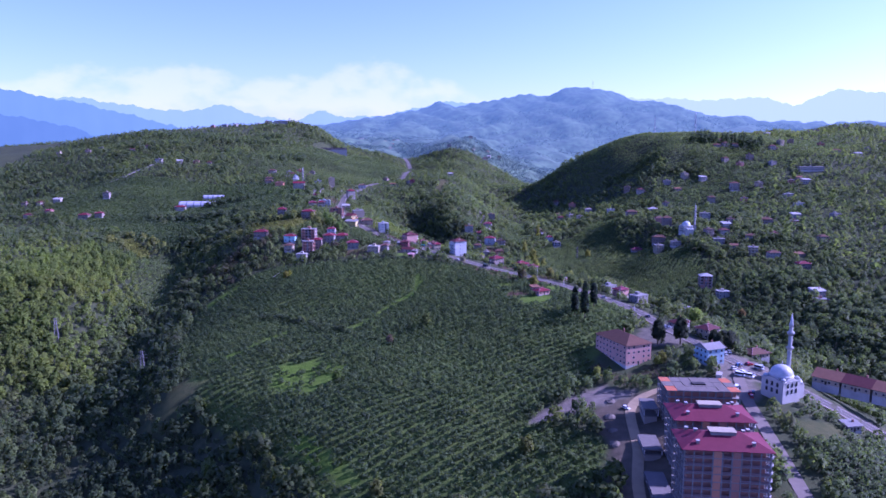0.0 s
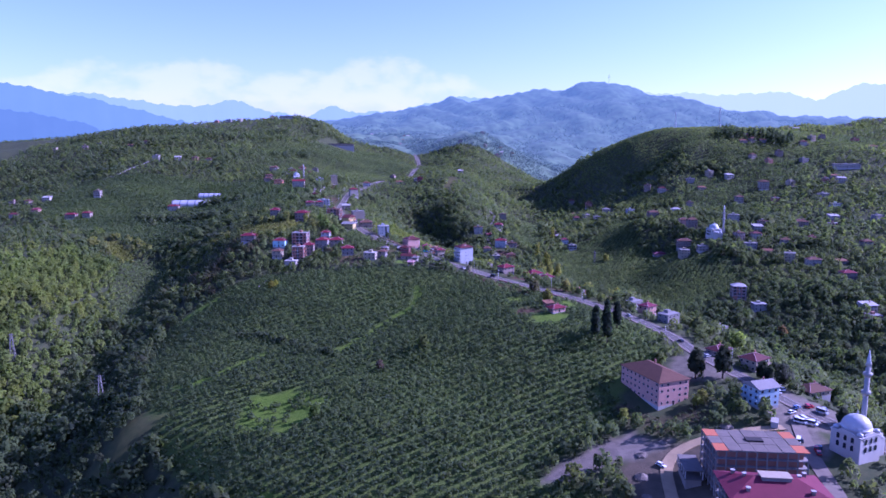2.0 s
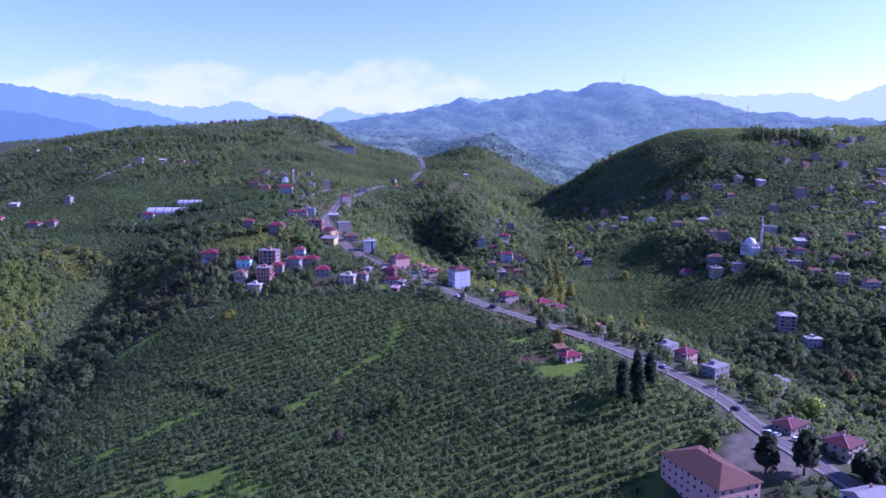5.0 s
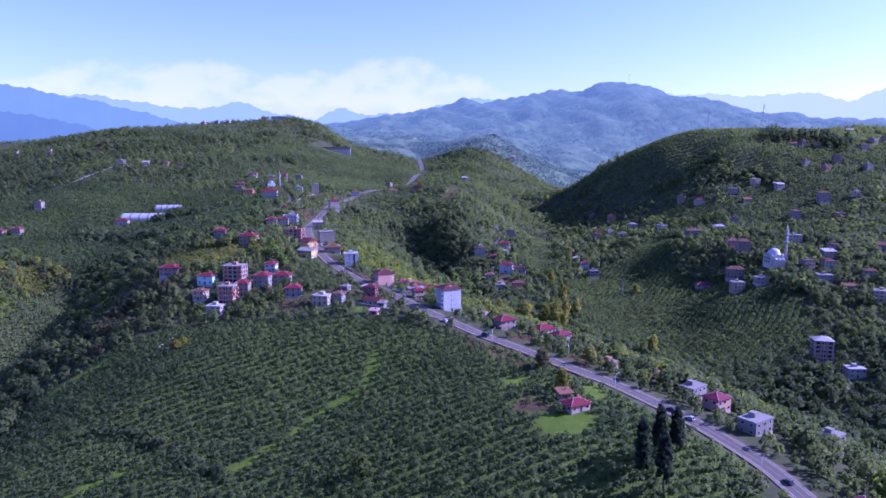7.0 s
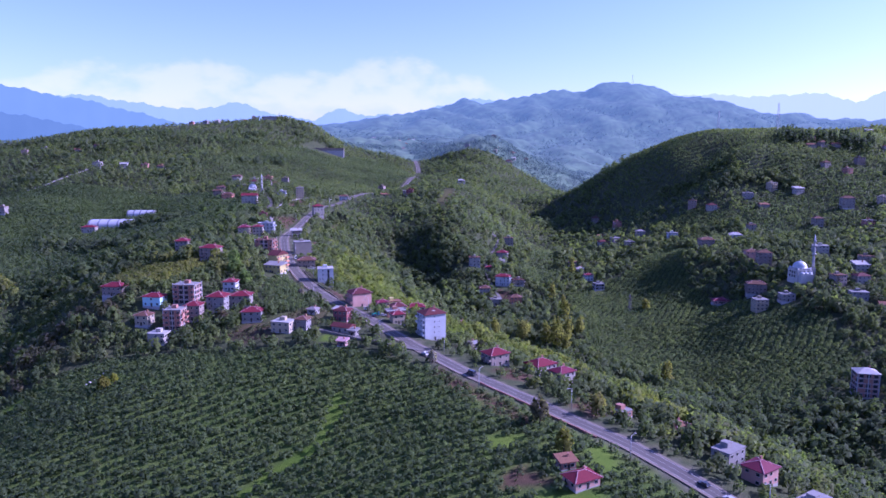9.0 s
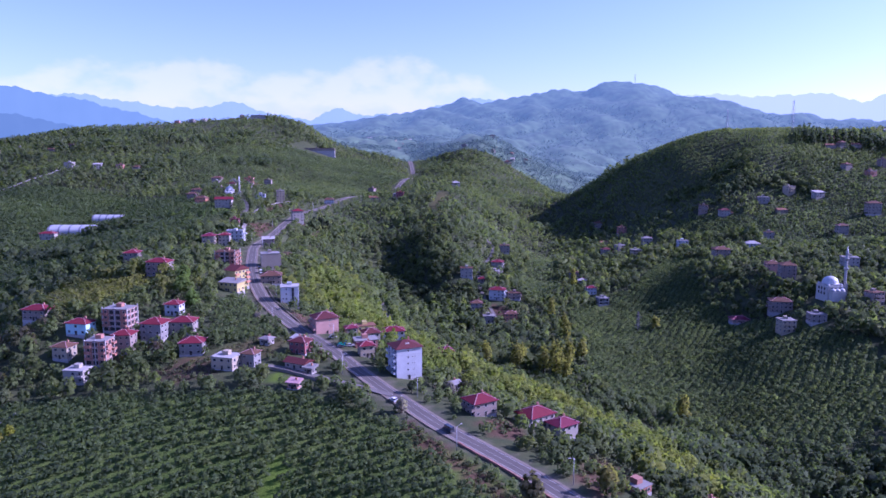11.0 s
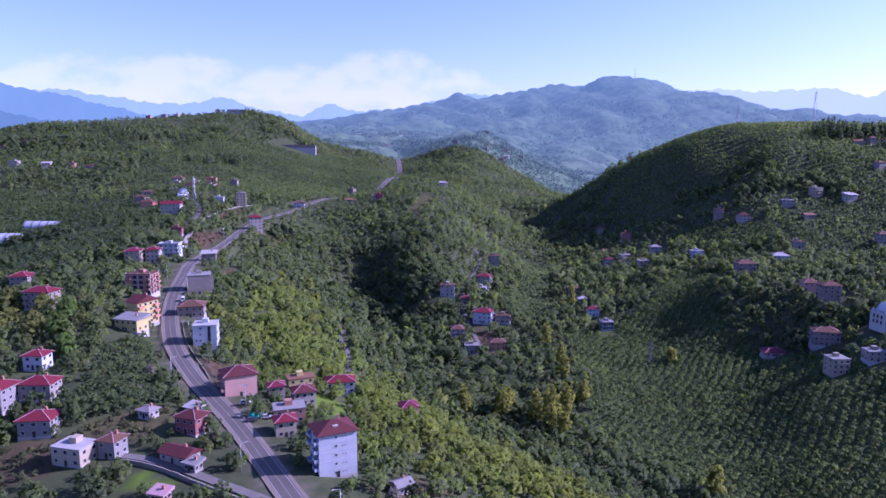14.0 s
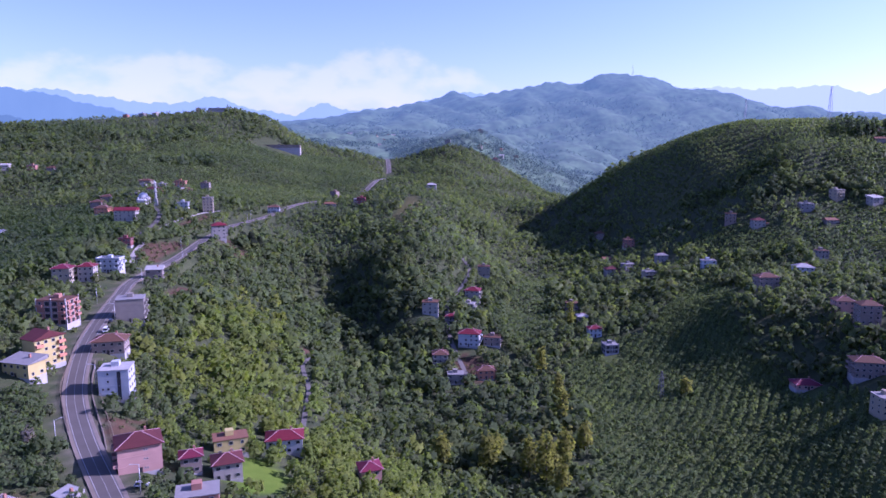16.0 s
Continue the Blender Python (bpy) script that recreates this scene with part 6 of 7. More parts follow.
def retaining_wall(pts, h, material, label):
    xy = smooth_line(pts, 3.0)
    z = ground_at(xy[:, 0], xy[:, 1])
    d = np.gradient(xy, axis=0)
    d /= np.hypot(d[:, 0], d[:, 1])[:, None]
    q = np.c_[d[:, 1], -d[:, 0]] * 0.2
    n = len(xy)
    v = np.vstack([np.c_[xy - q, z - 2], np.c_[xy + q, z - 2], np.c_[xy + q, z + h], np.c_[xy - q, z + h]])
    i = np.arange(n - 1)
    f = np.vstack([np.c_[i + a * n, i + 1 + a * n, i + 1 + b * n, i + b * n] for a, b in ((0, 1), (1, 2), (2, 3), (3, 0))])
    return tagged(bulk("retaining_wall", v, f, material), label, "wall")


retaining_wall([(-52, 650), (-36, 646), (-19, 638), (-6, 632)], 1.4, WALL["stone"], "low pale concrete retaining wall along the lane")
retaining_wall([(-48, 718), (-55, 729), (-74, 757), (-88, 785)], 0.5, M_PAVE, "concrete parapet wall beside the ridge road")
retaining_wall([(84, 537), (70, 554), (57, 571), (41, 588)], 0.8, WALL["brick"], "low reddish retaining wall under the road")
def rail_fence(pts, label):
    """Posts with two rails that follow a line over the ground."""
    xy = smooth_line(pts, 2.4)
    z = ground_at(xy[:, 0], xy[:, 1])
    x0, y0, z0 = float(xy[0, 0]), float(xy[0, 1]), float(z[0])
    o = thing("rail_fence", x0, y0, z0, label=label, category="fence")
    post_mesh = bpy.data.meshes.new("post")
    bm = box_mesh(-0.07, -0.07, -0.6, 0.07, 0.07, 1.15)
    bm.to_mesh(post_mesh)
    bm.free()
    post_mesh.materials.append(M_POST)
    for (px, py), pz in zip(xy, z):
        p = new("post", post_mesh)
        p.parent = o
        p.location = (px - x0, py - y0, pz - z0)
    for h in (0.55, 1.0):
        bm = bmesh.new()
        for (ax, ay), az, (bx, by), bz in zip(xy, z, xy[1:], z[1:]):
            bar(bm, (ax - x0, ay - y0, az - z0 + h), (bx - x0, by - y0, bz - z0 + h), 0.08)
        part("rail", bm, M_POST, o)
    return o


M_POST = worn("weathered_timber", (0.21, 0.165, 0.115), 0.9, 0.3, 1.5)
rail_fence([(-45.5, 719), (-52.5, 730), (-71.5, 758), (-85.5, 786)], "weathered timber rail fence beside the ridge road")
rail_fence([(-66, 728), (-86, 757), (-99, 786)], "weathered timber rail fence beside the hazel bushes")
for k in range(9):
    sx, sy = -152 + k * 0.6 + (k % 3) * 0.3, 607 + k * 2.0
    bm = bmesh.new()
    bmesh.ops.create_icosphere(bm, subdivisions=1, radius=0.7)
    for vv in bm.verts:
        vv.co *= 0.8 + 0.4 * random.random()
    s = part("boulder", bm, M_PALE_STONE, None)
    s.location = (sx, sy, float(ground_at(sx, sy)[0]) + 0.2)
    tagged(s, "pale stone boulder beside the grove path", "stone", "stones by the path")
M_RUBBLE = worn("rubble", (0.15, 0.128, 0.10), 0.95, 0.35, 0.8, 0.8)


def rubble_heap(x, y, r, h, seed):
    """A loose heap of spoil with an uneven outline and stones on it."""
    bm = bmesh.new()
    n = 18
    rows = []
    for k in range(7):
        u = k / 6
        row = []
        for i in range(n):
            a = 2 * math.pi * i / n
            rr = r * (1 - u) * (1 + 0.35 * noise.noise(Vector((math.cos(a) * 1.6, math.sin(a) * 1.6, seed)))) + 0.02
            zz = h * (u ** 0.85) * (1 + 0.25 * noise.noise(Vector((math.cos(a) * 2, math.sin(a) * 2, seed + u * 3)))) - 0.5 * (k == 0)
            row.append(bm.verts.new((rr * math.cos(a), rr * math.sin(a), zz)))
        rows.append(row)
    for a, b in zip(rows, rows[1:]):
        for i in range(n):
            bm.faces.new((a[i], a[(i + 1) % n], b[(i + 1) % n], b[i]))
    bm.faces.new(rows[-1])
    rnd = random.Random(seed)
    for k in range(26):
        a, u = rnd.uniform(0, 6.28), rnd.uniform(0.5, 1.15)
        s = rnd.uniform(0.15, 0.4)
        m = Matrix.Translation((r * u * math.cos(a), r * u * math.sin(a), max(0.05, h * (1 - u)))) @ Matrix.Rotation(rnd.uniform(0, 3), 4, (0.4, 0.7, 0.6))
        bmesh.ops.create_cube(bm, size=s, matrix=m)
    o = part("rubble_heap", bm, M_RUBBLE)
    o.location = (x, y, float(ground_at(x, y)[0]))
    return tagged(o, "grey-brown heap of excavated rubble beside the track", "rubble", "rubble heaps")


for k, (hx, hy, hr, hh) in enumerate(((82, 322, 3.2, 1.6), (80, 308, 2.6, 1.2), (78, 296, 3.0, 1.5), (97, 346, 2.4, 1.1), (86, 338, 2.8, 1.3), (126, 352, 3.4, 1.8))):
    rubble_heap(hx, hy, hr, hh, k + 3)
# ---------------------------------------------------------------- plants
rng = np.random.default_rng(7)


def crown_shape(n, rad, low, high, size, seed, taper=0.0, sprays=6, loose=0.10):
    """A crown of n lobes between two heights, each lobe a shell of leaf sprays; size: radius of a lobe."""
    r = np.random.default_rng(seed)
    vs = []
    for i in range(n):
        u = (i + 0.5) / n
        zz = 1 - 1.7 * u
        a = i * 2.39996 + r.uniform(-.4, .4)
        rr = math.sqrt(max(0.0, 1 - zz * zz))
        z = (low + high) / 2 + (high - low) / 2 * zz * 0.8
        shrink = 1 - taper * max(0.0, (z - low) / (high - low))
        c = np.array((rad * 0.72 * rr * math.cos(a) * shrink, rad * 0.72 * rr * math.sin(a) * shrink, z)) + r.normal(0, loose * rad, 3)
        out = np.array((rr * math.cos(a), rr * math.sin(a), zz * 0.8 + 0.35))
        lobe = size * r.uniform(0.8, 1.25)
        for k in range(sprays):
            d = out * 0.7 + r.normal(0, 0.62, 3)
            d /= np.linalg.norm(d)
            nn = d + r.normal(0, 0.35, 3)
            e1 = np.cross(nn, r.normal(0, 1, 3))
            e1 /= np.linalg.norm(e1)
            e2 = np.cross(nn / np.linalg.norm(nn), e1)
            p = c + d * lobe * r.uniform(0.45, 1.0)
            s = lobe * r.uniform(0.5, 1.0)
            for ang in (0.0, 2.1 + r.uniform(-.3, .3), 4.2 + r.uniform(-.3, .3)):
                vs.append(p + s * (math.cos(ang) * e1 + math.sin(ang) * e2))
    return np.array(vs), np.arange(len(vs)).reshape(-1, 3)


def scatter(name, places, scale, tint, shapes, label, category, material=None, ball=0.6):
    """All the plants of one kind in one mesh, each turned, sized and tinted on its own."""
    n = len(places)
    px, py = places[:, 0], places[:, 1]
    slope = np.c_[land(px - 6, py) - land(px + 6, py), land(px, py - 6) - land(px, py + 6), np.full(n, 12.0)]
    slope /= np.linalg.norm(slope, axis=1, keepdims=True)
    kind = rng.integers(0, len(shapes), n)
    V, F, T, N, base = [], [], [], [], 0
    for k, (sv, sf) in enumerate(shapes):
        m = kind == k
        c = int(m.sum())
        if not c:
            continue
        a = rng.uniform(0, 2 * np.pi, c)
        ca, sa = np.cos(a)[:, None], np.sin(a)[:, None]
        st = rng.uniform(0.85, 1.2, c)[:, None]
        s = scale[m][:, None]
        x = (sv[None, :, 0] * ca - sv[None, :, 1] * sa) * s
        y = (sv[None, :, 0] * sa + sv[None, :, 1] * ca) * s
        z = sv[None, :, 2] * s * st
        p = places[m]
        v = np.stack([x + p[:, 0:1], y + p[:, 1:2], z + p[:, 2:3]], -1).reshape(-1, 3)
        mid = sv[:, 2].max() * 0.35
        tn = np.repeat(slope[m], len(sv), 0)
        q = np.stack([x, y, (sv[None, :, 2] - mid) * s * 1.2 + 0 * x], -1).reshape(-1, 3)
        q /= np.linalg.norm(q, axis=1, keepdims=True) + 1e-6
        q = 1.15 * ball * q + 0.75 * tn + np.array((0, 0, 0.25))
        N.append(q / np.linalg.norm(q, axis=1, keepdims=True))
        V.append(v)
        F.append((sf[None] + (np.arange(c) * len(sv))[:, None, None]).reshape(-1, 3) + base)
        t = np.repeat(tint[m], len(sv), 0)
        T.append(t)
        base += len(v)
    ob = bulk(name, np.vstack(V), np.vstack(F), material or M_LEAF, "tint", np.vstack(T), smooth=True, normals=np.vstack(N))
    return tagged(ob, label, category, kind="stuff")


def patch(x, y, s, seed):
    """Slow variation from 0 to 1 over the land."""
    return 0.5 + 0.5 * np.sin(x / s + seed + 1.9 * np.sin(y / s * 0.7 + seed)) * np.sin(y / s * 1.1 - seed + 1.7 * np.sin(x / s * 0.6))


def jittered(x0, x1, y0, y1, step, jit=0.4, turn=0.0, rows=1.0):
    cx, cy, r = (x0 + x1) / 2, (y0 + y1) / 2, max(x1 - x0, y1 - y0) * 0.95
    g = np.arange(-r, r, step)
    a, b = (q.ravel() for q in np.meshgrid(g / rows ** 0.5, g * rows ** 0.5))
    a, b = a + rng.uniform(-jit, jit, a.size) * step, b + rng.uniform(-jit, jit, b.size) * step
    b = b + 3.0 * np.sin(a / 31.0) + 1.5 * np.sin(a / 13.0 + b / 40.0)
    c, s = math.cos(turn), math.sin(turn)
    x, y = cx + a * c - b * s, cy + a * s + b * c
    m = (x > x0) & (x < x1) & (y > y0) & (y < y1)
    return x[m], y[m]


def free(x, y, road=7.8):
    """Where plants may stand: off the roads, yards and fields."""
    ok = np.ones(x.size, bool)
    for fx, fy, r in FOOT:
        ok &= (x - fx) ** 2 + (y - fy) ** 2 > r * r
    for key, extra in (("road", road), ("site_lane", 6), ("wood_lane", 3.5), ("side_lane", 6), ("track", 5), ("valley_lane", 3), ("hill_lane", 3.5), ("fork_lane", 4), ("hill_road", 6)):
        ok &= way_near(x, y, key)[0] > extra
    for q in list(MEADOWS.values()) + list(SOILS.values()) + [GRAVEL]:
        ok &= ~inside(x, y, q)
    ok &= ~line_near(x, y, GROVE_PATHS, 2.0)
    return ok


def seen(x, y):
    """The stretch of country that lies before the ridge flight, with a margin."""
    return (y > 225) & (np.abs(x - 0.06 * y) < 0.70 * y + 45)


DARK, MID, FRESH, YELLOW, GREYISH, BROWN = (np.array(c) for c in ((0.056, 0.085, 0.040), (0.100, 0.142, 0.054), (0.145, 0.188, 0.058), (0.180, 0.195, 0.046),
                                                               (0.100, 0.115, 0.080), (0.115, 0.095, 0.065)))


# SUNNY_SLOPE and WEST_FACE: the sunlight on them is put into the leaf tints
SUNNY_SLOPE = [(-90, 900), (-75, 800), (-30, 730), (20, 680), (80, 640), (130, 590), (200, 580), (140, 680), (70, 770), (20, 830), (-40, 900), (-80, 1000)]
YELLOW_SHRUBS = [(-168, 706), (-156, 716), (-145, 736), (-142, 748), (-155, 763), (-179, 765), (-230, 790), (-237, 782), (-200, 735)]
GULLY = [(-215, 570), (-188, 480), (-150, 405), (-105, 345), (-200, 345), (-255, 400), (-245, 470), (-270, 570), (-295, 690), (-250, 690)]
# EAST_HILL: a paler leaf mix stands in for the haze over the hill
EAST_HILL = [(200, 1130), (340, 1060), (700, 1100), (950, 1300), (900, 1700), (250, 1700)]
# EAST_WOOD: a darker leaf mix paints the shade of the valley wood
EAST_WOOD = [(175, 300), (172, 420), (170, 520), (140, 600), (150, 700), (200, 740), (300, 720), (420, 640), (420, 250), (260, 240)]
BROWN_BANK = [(-239, 694), (-206, 697), (-194, 728), (-175, 683), (-195, 661), (-213, 615), (-224, 618)]
WEST_FACE = [(-260, 500), (-280, 600), (-320, 700), (-345, 780), (-460, 820), (-520, 700), (-430, 500), (-330, 420)]


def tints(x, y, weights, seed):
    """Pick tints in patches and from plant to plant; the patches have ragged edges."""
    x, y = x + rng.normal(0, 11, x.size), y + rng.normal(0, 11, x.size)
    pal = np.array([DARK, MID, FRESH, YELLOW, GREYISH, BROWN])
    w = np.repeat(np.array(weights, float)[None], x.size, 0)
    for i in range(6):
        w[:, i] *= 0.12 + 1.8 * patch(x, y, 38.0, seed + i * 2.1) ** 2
    # painted sun, haze and shade enter the mixes here, beside true plant colours
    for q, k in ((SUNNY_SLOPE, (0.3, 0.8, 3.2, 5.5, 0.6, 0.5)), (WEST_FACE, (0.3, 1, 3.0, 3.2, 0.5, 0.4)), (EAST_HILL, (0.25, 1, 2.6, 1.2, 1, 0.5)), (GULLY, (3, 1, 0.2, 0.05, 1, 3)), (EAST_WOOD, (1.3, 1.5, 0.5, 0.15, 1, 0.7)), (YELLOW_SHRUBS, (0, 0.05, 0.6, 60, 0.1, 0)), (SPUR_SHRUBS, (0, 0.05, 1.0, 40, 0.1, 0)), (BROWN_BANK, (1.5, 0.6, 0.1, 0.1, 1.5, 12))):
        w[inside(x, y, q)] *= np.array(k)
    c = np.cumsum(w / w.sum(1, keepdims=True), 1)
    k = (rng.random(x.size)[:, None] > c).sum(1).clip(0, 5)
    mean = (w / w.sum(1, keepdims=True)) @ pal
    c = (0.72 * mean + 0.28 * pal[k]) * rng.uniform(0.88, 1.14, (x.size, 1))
    # sunlit yellow-green cast painted onto these two slopes
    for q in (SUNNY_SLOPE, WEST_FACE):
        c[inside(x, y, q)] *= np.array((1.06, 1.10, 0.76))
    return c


BUSH = [crown_shape(9, 1.8, 0.2, 2.7, 0.80, s) for s in range(6)]
BUSH_FAR = [crown_shape(4, 1.8, 0.2, 2.8, 1.25, s + 20, sprays=4) for s in range(4)]
TREE = [crown_shape(19, 3.2, 0.8, 7.4, 1.12, s + 40) for s in range(7)]
TREE_MID = [crown_shape(9, 3.2, 0.8, 7.4, 1.7, s + 50) for s in range(7)]
TREE_FAR = [crown_shape(5, 3.0, 0.5, 7.2, 2.1, s + 60, sprays=4) for s in range(5)]
PINE = [crown_shape(12, 2.4, 1.0, 12.0, 1.2, s + 70, taper=0.85, sprays=5) for s in range(4)]
CLUMP = [crown_shape(3, 4.5, -0.5, 6.0, 3.0, s + 80, sprays=4) for s in range(5)]


def grove(name, poly, step, turn, shapes, weights, seed, label, size=1.0, jit=0.2):
    px, py = [p[0] for p in poly], [p[1] for p in poly]
    x, y = jittered(min(px), max(px), min(py), max(py), step, jit, turn, 1.7)
    m = inside(x, y, poly) & (free(x, y) | ((inside(x, y, MEADOWS["clearing"]) | inside(x, y, MEADOWS["bluff_edge"])) & (rng.random(x.size) < 0.4)))
    x, y = x[m], y[m]
    z = ground_at(x, y) - 0.15
    scatter(name, np.c_[x, y, z], rng.uniform(0.72, 1.08, x.size) * size, tints(x, y, weights, seed), shapes, label, "hazel bushes")


HAZEL = (5, 5, 1.0, 0.05, 0.2, 0.0)
grove("hazel_grove", GROVE, 4.2, 0.5, BUSH, HAZEL, 1.0, "rows of round dark green hazel bushes on a slope")
# mix paler than HAZEL, standing in for haze across the valley
grove("hazel_grove", EAST_GROVE, 3.9, 0.9, BUSH, (1, 6, 3.5, 0.2, 0.3, 0), 2.0, "rows of round dark green hazel bushes in the valley", 1.05, 0.14)
grove("hazel_grove", ROADSIDE_GROVE, 3.5, 0.2, BUSH, (3, 5, 2, 0.2, 0.3, 0.1), 3.0, "hazel bushes crowding beside the ridge road")
grove("hazel_grove", WEST_GROVE, 4.4, 0.3, BUSH_FAR, HAZEL, 4.0, "rows of hazel bushes on the far hillside", 1.15)
grove("hazel_grove", HILL_FIELD, 5.0, 0.8, BUSH_FAR, (4, 5, 2, 0.2, 0.6, 0.1), 5.0, "even hazel field on the far slope", 1.2)
grove("hazel_grove", EAST_FIELD, 5.0, 0.4, BUSH_FAR, HAZEL, 6.0, "hazel field across the eastern hillside", 1.2)
# paler mix again, in place of haze on the hilltop
grove("hazel_grove", HILL_TERRACES, 5.0, 0.15, BUSH_FAR, (1, 6, 3.5, 0.5, 0.6, 0.1), 10.0, "terraced hazel bushes over the eastern hilltop", 1.15)
grove("hazel_grove", RAVINE_FIELD, 4.2, 1.2, BUSH_FAR, (2, 6, 3, 0.2, 0.3, 0), 11.0, "young hazel rows on the slope beside the ravine", 0.95, 0.12)
grove("shrub_patch", SPUR_SHRUBS, 2.8, 0.1, BUSH_FAR, (0, 0.2, 1.5, 8, 0.2, 0), 12.0, "low yellow-green shrubs on the wooded spur", 0.9)
grove("hazel_grove", VALLEY_GROVE, 4.0, 0.6, BUSH_FAR, (3, 5, 2, 0.3, 0.5, 0.1), 7.0, "hazel bushes beside the valley houses", 1.1)
grove("hazel_grove", UPPER_GROVE, 4.2, 0.6, BUSH_FAR, HAZEL, 8.0, "terraced rows of hazel bushes above the valley", 1.1)
grove("shrub_patch", YELLOW_SHRUBS, 2.6, 0.1, BUSH_FAR, (0, 0.2, 1.5, 8, 0.2, 0), 9.0, "low yellow-green shrubs on the hill shoulder", 0.85)
grove("hazel_grove", NEAR_GROVE, 3.5, 0.4, BUSH, HAZEL, 3.5, "hazel bushes beside the unpaved lane")
ALL_GROVES = [NEAR_GROVE, GROVE, EAST_GROVE, ROADSIDE_GROVE, WEST_GROVE, HILL_FIELD, HILL_TERRACES, EAST_FIELD, VALLEY_GROVE, UPPER_GROVE, YELLOW_SHRUBS, RAVINE_FIELD, SPUR_SHRUBS]


def woods(name, x0, x1, y0, y1, step, shapes, weights, seed, label, size=(0.6, 1.25), keep=1.0, also=None, material=None):
    x, y = jittered(x0, x1, y0, y1, step, 0.5, 0.35)
    m = seen(x, y) & (rng.random(x.size) < keep)
    x, y = x[m], y[m]
    m = free(x, y)
    for g in ALL_GROVES:
        m &= ~inside(x, y, g)
    if also is not None:
        m &= also(x, y)
    x, y = x[m], y[m]
    z = ground_at(x, y) - 0.3
    small = np.where(inside(x, y, SUNNY_SLOPE), 0.82, 1.0)
    small *= np.clip(0.45 + way_near(x, y, "road")[0] / 55, 0.5, 1.0)
    s = small * (size[0] + (size[1] - size[0]) * rng.random(x.size) ** 1.3) * (0.72 + 0.6 * patch(x, y, 30, seed + 9))
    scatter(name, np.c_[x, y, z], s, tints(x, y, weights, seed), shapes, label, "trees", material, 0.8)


WOOD = (3.2, 4.0, 2.4, 0.7, 0.5, 0.25)
woods("woodland", -420, 420, 200, 640, 5.4, TREE, WOOD, 11.0, "mixed broadleaf trees on the slopes below the ridge", (0.42, 1.2))
woods("woodland", -420, 420, 640, 800, 5.3, TREE, WOOD, 11.0, "mixed broadleaf trees along the ridge flanks", (0.42, 1.15))
woods("woodland", -420, 420, 800, 1130, 6.0, TREE_MID, WOOD, 12.0, "mixed broadleaf trees in the valley and on the knoll", (0.45, 1.2))
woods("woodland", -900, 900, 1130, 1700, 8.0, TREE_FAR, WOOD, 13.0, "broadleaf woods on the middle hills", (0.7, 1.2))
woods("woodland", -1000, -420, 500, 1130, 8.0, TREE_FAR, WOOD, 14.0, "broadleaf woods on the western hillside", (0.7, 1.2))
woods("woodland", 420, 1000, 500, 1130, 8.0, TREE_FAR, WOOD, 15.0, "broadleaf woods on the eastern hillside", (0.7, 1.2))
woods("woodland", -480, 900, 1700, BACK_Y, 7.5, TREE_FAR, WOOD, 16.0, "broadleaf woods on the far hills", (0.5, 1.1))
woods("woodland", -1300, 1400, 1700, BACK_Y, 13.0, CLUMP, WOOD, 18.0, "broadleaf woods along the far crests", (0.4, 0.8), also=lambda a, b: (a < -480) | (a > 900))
# these trees share the range's material and so its painted haze
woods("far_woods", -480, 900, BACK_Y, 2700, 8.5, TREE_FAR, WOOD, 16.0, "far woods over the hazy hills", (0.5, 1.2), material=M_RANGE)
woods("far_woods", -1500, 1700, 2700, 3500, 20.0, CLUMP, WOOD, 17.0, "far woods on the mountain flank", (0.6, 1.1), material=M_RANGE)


def belts(lines, step, width, shapes, weights, seed, label, size):
    """Hedges and wooded strips along the given lines."""
    out = []
    for line in lines:
        p = smooth_line(line, step)
        k = max(1, int(width / step))
        q = np.repeat(p, k, 0)
        out.append(q + rng.normal(0, width * 0.36, q.shape))
    p = np.vstack(out)
    x, y = p[:, 0], p[:, 1]
    m = free(x, y, 12.0)
    x, y = x[m], y[m]
    s = rng.uniform(size[0], size[1], x.size)
    scatter("tree_belt", np.c_[x, y, ground_at(x, y) - 0.4], s, tints(x, y, weights, seed), shapes, label, "trees", None, 0.8)


belts([[(-859, 1599), (-788, 1612), (-722, 1637), (-650, 1653), (-610, 1717)], [(-678, 1492), (-641, 1509), (-592, 1504), (-546, 1504)], [(-595, 1671), (-508, 1587), (-464, 1613)],
       [(-423, 1590), (-425, 1699), (-398, 1724)], [(-439, 1332), (-432, 1380), (-435, 1444)], [(-359, 1802), (-319, 1849), (-279, 1837)], [(-373, 1476), (-329, 1494), (-310, 1533)],
       [(-665, 1309), (-619, 1292), (-581, 1288)]], 7.0, 34.0, TREE_FAR, (5, 3, 0.8, 0.1, 1, 0.3), 21.0, "dark wooded belts across the western hill", (1.0, 1.6))
belts([[(-358, 1050), (-327, 1052), (-286, 1021)], [(-426, 1012), (-353, 948), (-303, 921), (-277, 935)], [(-300, 830), (-262, 800), (-226, 800)]], 6.0, 22.0, TREE_MID, (4, 3, 1.2, 0.3, 0.6, 0.4), 22.0,
      "tree belts between the hazel fields", (0.8, 1.3))
belts([[(-144, 525), (-112, 510), (-82, 488), (-66, 480)]], 3.0, 4.0, BUSH, (6, 2, 0, 0, 0.4, 0.2), 24.0, "dark taller hedge across the hazel grove", (1.2, 1.7))
belts([[(388, 1260), (363, 1251), (336, 1247), (305, 1268)], [(386, 1222), (366, 1203), (337, 1200)], [(392, 1198), (426, 1193), (445, 1171)]], 5.0, 16.0, TREE_MID, (4, 3, 1.0, 0.2, 0.6, 0.3), 25.0,
      "wooded gullies down the eastern hill", (0.8, 1.3))
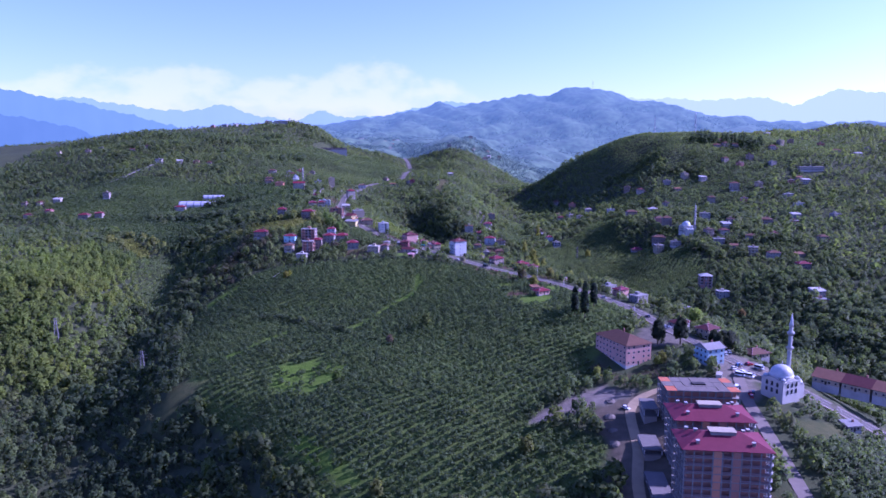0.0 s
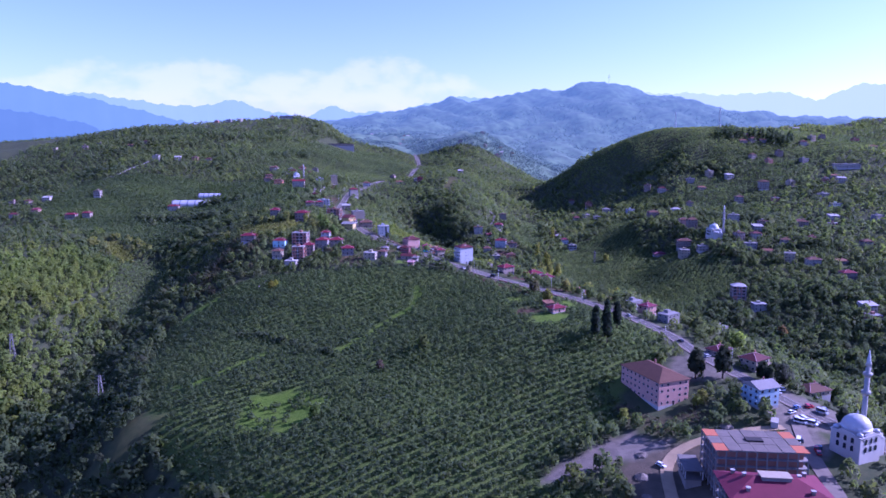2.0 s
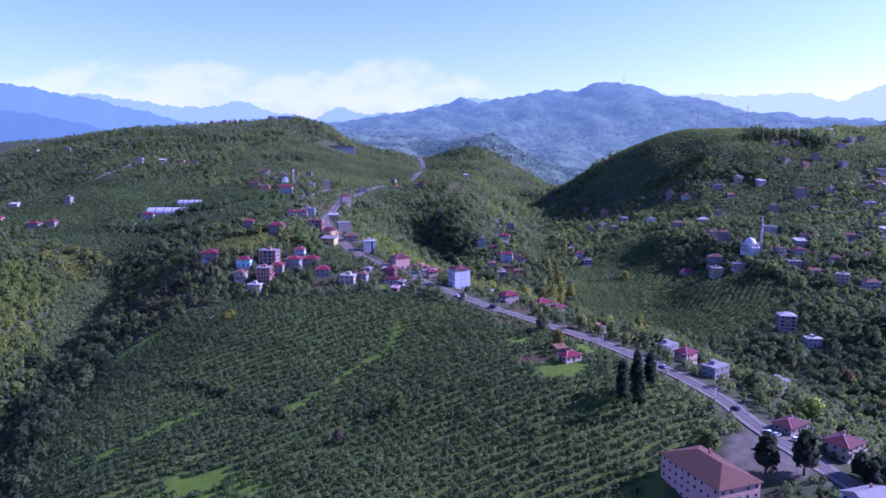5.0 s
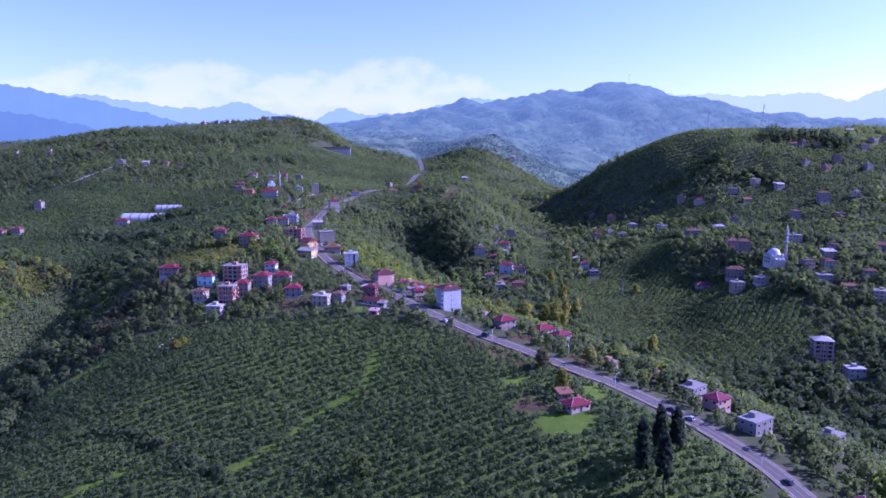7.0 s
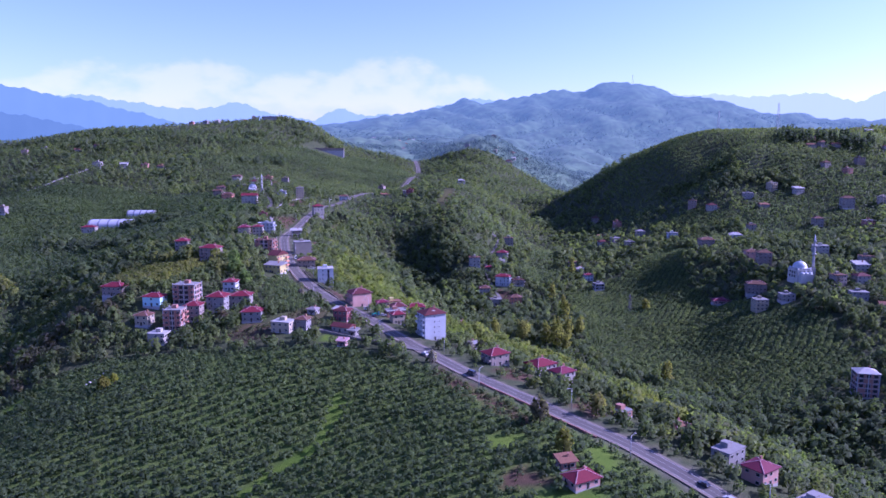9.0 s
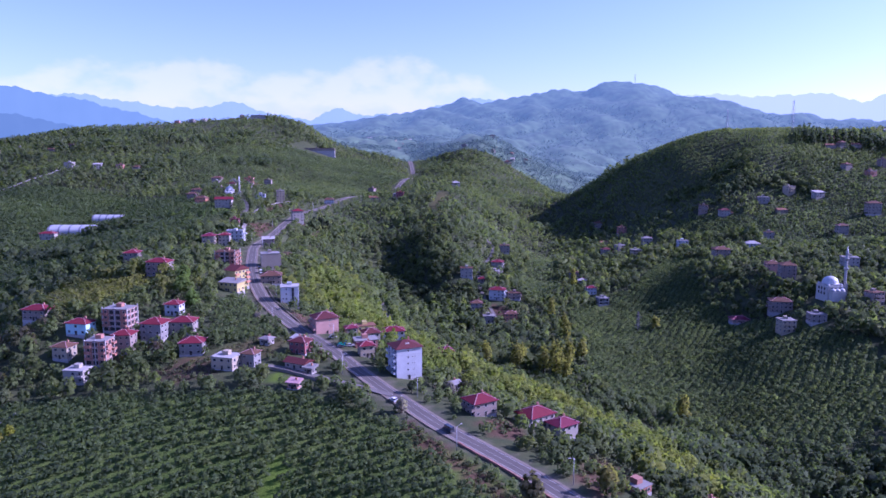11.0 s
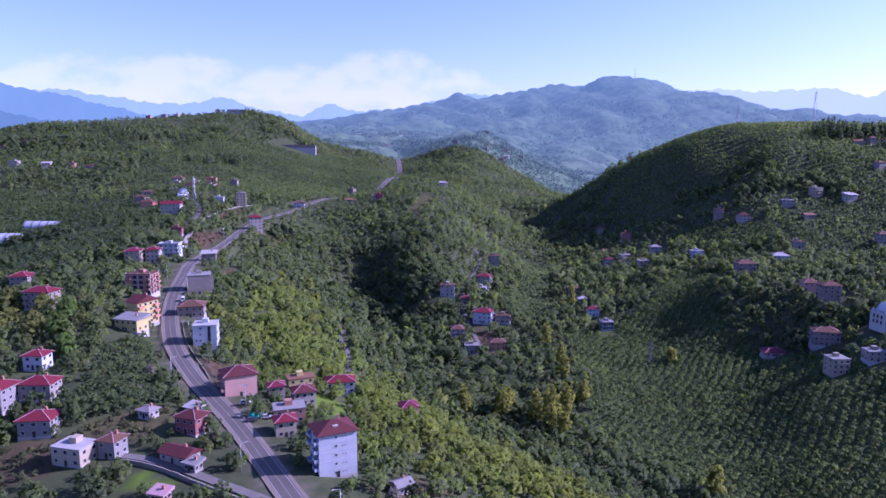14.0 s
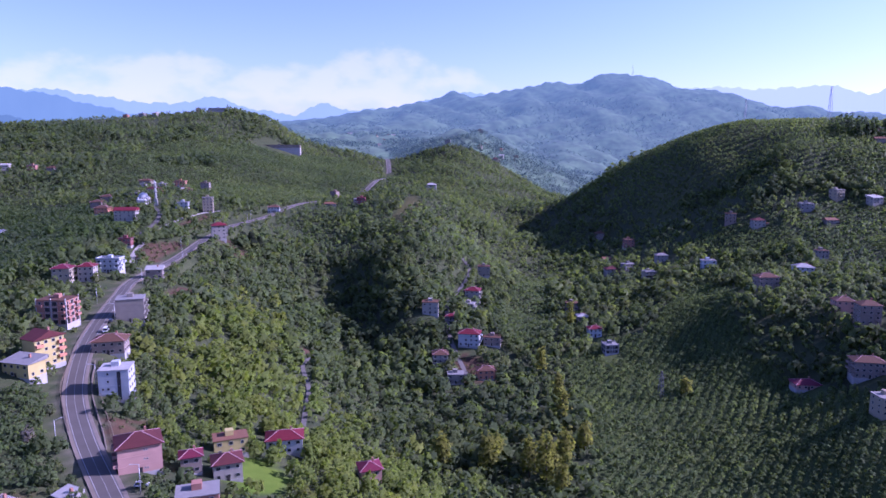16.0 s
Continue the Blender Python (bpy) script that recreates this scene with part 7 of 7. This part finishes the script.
belts([[(476, 1296), (500, 1288), (540, 1272), (585, 1268)], [(480, 1312), (520, 1302), (575, 1290)]], 4.5, 22.0, PINE, (1, 0, 0, 0, 0, 0), 23.0, "dark pine wood along the eastern hilltop", (1.0, 1.5))


def garden_shrubs():
    """Low shrubs and vegetable rows over the soil plots round the houses."""
    xs_, ys_ = [], []
    for key, q in SOILS.items():
        if key in ("car_park", "school_yard", "site"):
            continue
        a, b = jittered(min(p[0] for p in q), max(p[0] for p in q), min(p[1] for p in q), max(p[1] for p in q), 2.6, 0.35, 0.6, 1.3)
        m = inside(a, b, q) & (rng.random(a.size) < (0.8 if key in ("below_village", "west_garden", "school_bank", "bank", "upper_garden") else 0.35))
        xs_.append(a[m])
        ys_.append(b[m])
    x, y = np.concatenate(xs_), np.concatenate(ys_)
    m = way_near(x, y, "road")[0] > 6.5
    for fx, fy, r in FOOT:
        m &= (x - fx) ** 2 + (y - fy) ** 2 > (0.7 * r) ** 2
    x, y = x[m], y[m]
    scatter("garden_shrubs", np.c_[x, y, ground_at(x, y) - 0.1], rng.uniform(0.2, 0.75, x.size), tints(x, y, (3, 3, 1, 0.6, 2, 2), 31.0), BUSH, "low garden shrubs on brown soil plots", "shrubs")


garden_shrubs()


# single trees that stand out
def lone_tree(name, x, y, h, rad, tint, label, category="tree", n=60, low=0.12, taper=0.6, size=None, group="", loose=0.10):
    """A tapered trunk with limbs and a crown of many leaf clumps."""
    z = float(ground_at(x, y)[0])
    o = thing(name, x, y, z - 0.1, rng.uniform(0, 360), label=label, category=category, group=group)
    bm = add_lathe(bmesh.new(), [(0.05 * rad + 0.16, -0.5), (0.03 * rad + 0.12, h * 0.4), (0.04, h * 0.9)], 8)
    for k in range(5):
        a, zz = k * 2.4, h * (0.3 + 0.1 * k)
        bar(bm, (0, 0, zz), (rad * 0.6 * math.cos(a), rad * 0.6 * math.sin(a), zz + rad * 0.5), 0.1)
    part("trunk", bm, M_BARK, o)
    sv, sf = crown_shape(n, rad, h * low, h, size or rad * 0.42, int(x * 3 + y * 7) % 997, taper, loose=loose)
    c = np.array(tint)[None] * (0.8 + 0.4 * np.repeat(rng.random(n), len(sv) // n))[:, None]
    q = sv - np.array((0, 0, h * 0.4))
    q /= np.linalg.norm(q, axis=1, keepdims=True)
    q[:, 2] += 0.7
    bulk("crown", sv, sf, M_THIN_LEAF if category != "dark tree" else M_LEAF, "tint", c, smooth=True, parent=o, normals=q / np.linalg.norm(q, axis=1, keepdims=True))


for x, y, h in ((89, 455, 20), (97, 463, 21), (104, 466, 19), (93, 442, 22), (88, 450, 17)):
    lone_tree("cypress_tree", x, y, h, 3.2, (0.024, 0.042, 0.028), "tall dark narrow cypress tree beside the grove", n=120, low=0.03, taper=0.7, size=1.0, group="cypresses")
for x, y, h, rad in ((54, 816, 17, 4.2), (76, 821, 19, 5.0), (80, 828, 16, 4.0), (102, 814, 25, 6.0), (112, 826, 21, 4.8), (95, 822, 18, 4.2), (108, 806, 15, 4.0), (116, 868, 20, 3.6),
                     (118, 900, 17, 3.2), (124, 842, 14, 3.8), (112, 938, 16, 3.6), (170, 752, 15, 4.2), (140, 1010, 20, 3.0), (192, 905, 9, 3.4)):
    lone_tree("poplar_tree", x, y, h * 1.1, rad * 0.95, (0.215, 0.225, 0.05), "tall yellow-green poplar tree in the valley", n=int(46 * rad), low=0.05, taper=0.5, size=0.8, loose=0.3, group="poplars")
for x, y, h in ((127, 396, 16), (140, 395, 17), (163, 392, 10), (167, 391, 11), (160, 396, 9), (176, 352, 8), (160, 389, 9), (164, 391, 10), (170, 395, 10), (173, 398, 9), (-128, 1098, 12), (-122, 1102, 13), (-118, 1108, 12), (-131, 1104, 11), (-126, 1110, 12)):
    lone_tree("conifer", x, y, h, 0.32 * h, (0.046, 0.062, 0.036), "dark green spreading conifer", n=150, low=0.08, taper=0.8, size=1.3, group="conifers")
for x, y, h, t in ((70, 522, 9, (0.14, 0.15, 0.03)), (64, 548, 10, (0.11, 0.11, 0.06)), (-138, 598, 7, (0.17, 0.17, 0.03)), (122, 372, 7, (0.16, 0.17, 0.04)), (-72, 716, 5, (0.20, 0.19, 0.17)),
                   (-104, 664, 8, (0.13, 0.11, 0.09)), (36, 640, 6, (0.20, 0.19, 0.18)), (-26, 664, 5, (0.15, 0.12, 0.09)), (42, 645, 7, (0.06, 0.07, 0.04)), (-12, 470, 9, (0.10, 0.13, 0.04)),
                   (-64, 400, 7, (0.09, 0.14, 0.03)),
                   (-263, 1039, 9, (0.10, 0.15, 0.05)), (-237, 1020, 9, (0.10, 0.15, 0.05)), (-221, 1013, 10, (0.09, 0.14, 0.05)), (-213, 1022, 9, (0.10, 0.15, 0.05)), (-201, 1029, 9, (0.09, 0.14, 0.05)),
                   (-129, 755, 11, (0.13, 0.20, 0.05)), (-110, 721, 10, (0.13, 0.20, 0.05)), (-122, 736, 12, (0.13, 0.19, 0.05)), (18, 611, 6, (0.26, 0.25, 0.22)), (20, 632, 5, (0.05, 0.07, 0.04)),
                   (119, 370, 6, (0.18, 0.22, 0.05)), (85, 367, 6, (0.20, 0.23, 0.05)), (167, 445, 11, (0.17, 0.23, 0.05)), (262, 591, 10, (0.16, 0.11, 0.05)), (147, 363, 6, (0.12, 0.17, 0.05)),
                   (199, 398, 9, (0.12, 0.17, 0.05)), (113, 416, 7, (0.14, 0.19, 0.05)), (-29, 720, 5, (0.12, 0.16, 0.05)), (88, 560, 9, (0.20, 0.20, 0.06)), (-136, 604, 5, (0.22, 0.24, 0.03)), (-36, 450, 6, (0.13, 0.105, 0.09)), (38, 300, 9, (0.12, 0.14, 0.04)), (-30, 290, 9, (0.12, 0.14, 0.04))):
    lone_tree("broadleaf_tree", x, y, h, h * 0.38, t, "single broadleaf tree standing out from the bushes", n=80, low=0.12, taper=0.35, size=h * 0.10, loose=0.2, group="single trees")
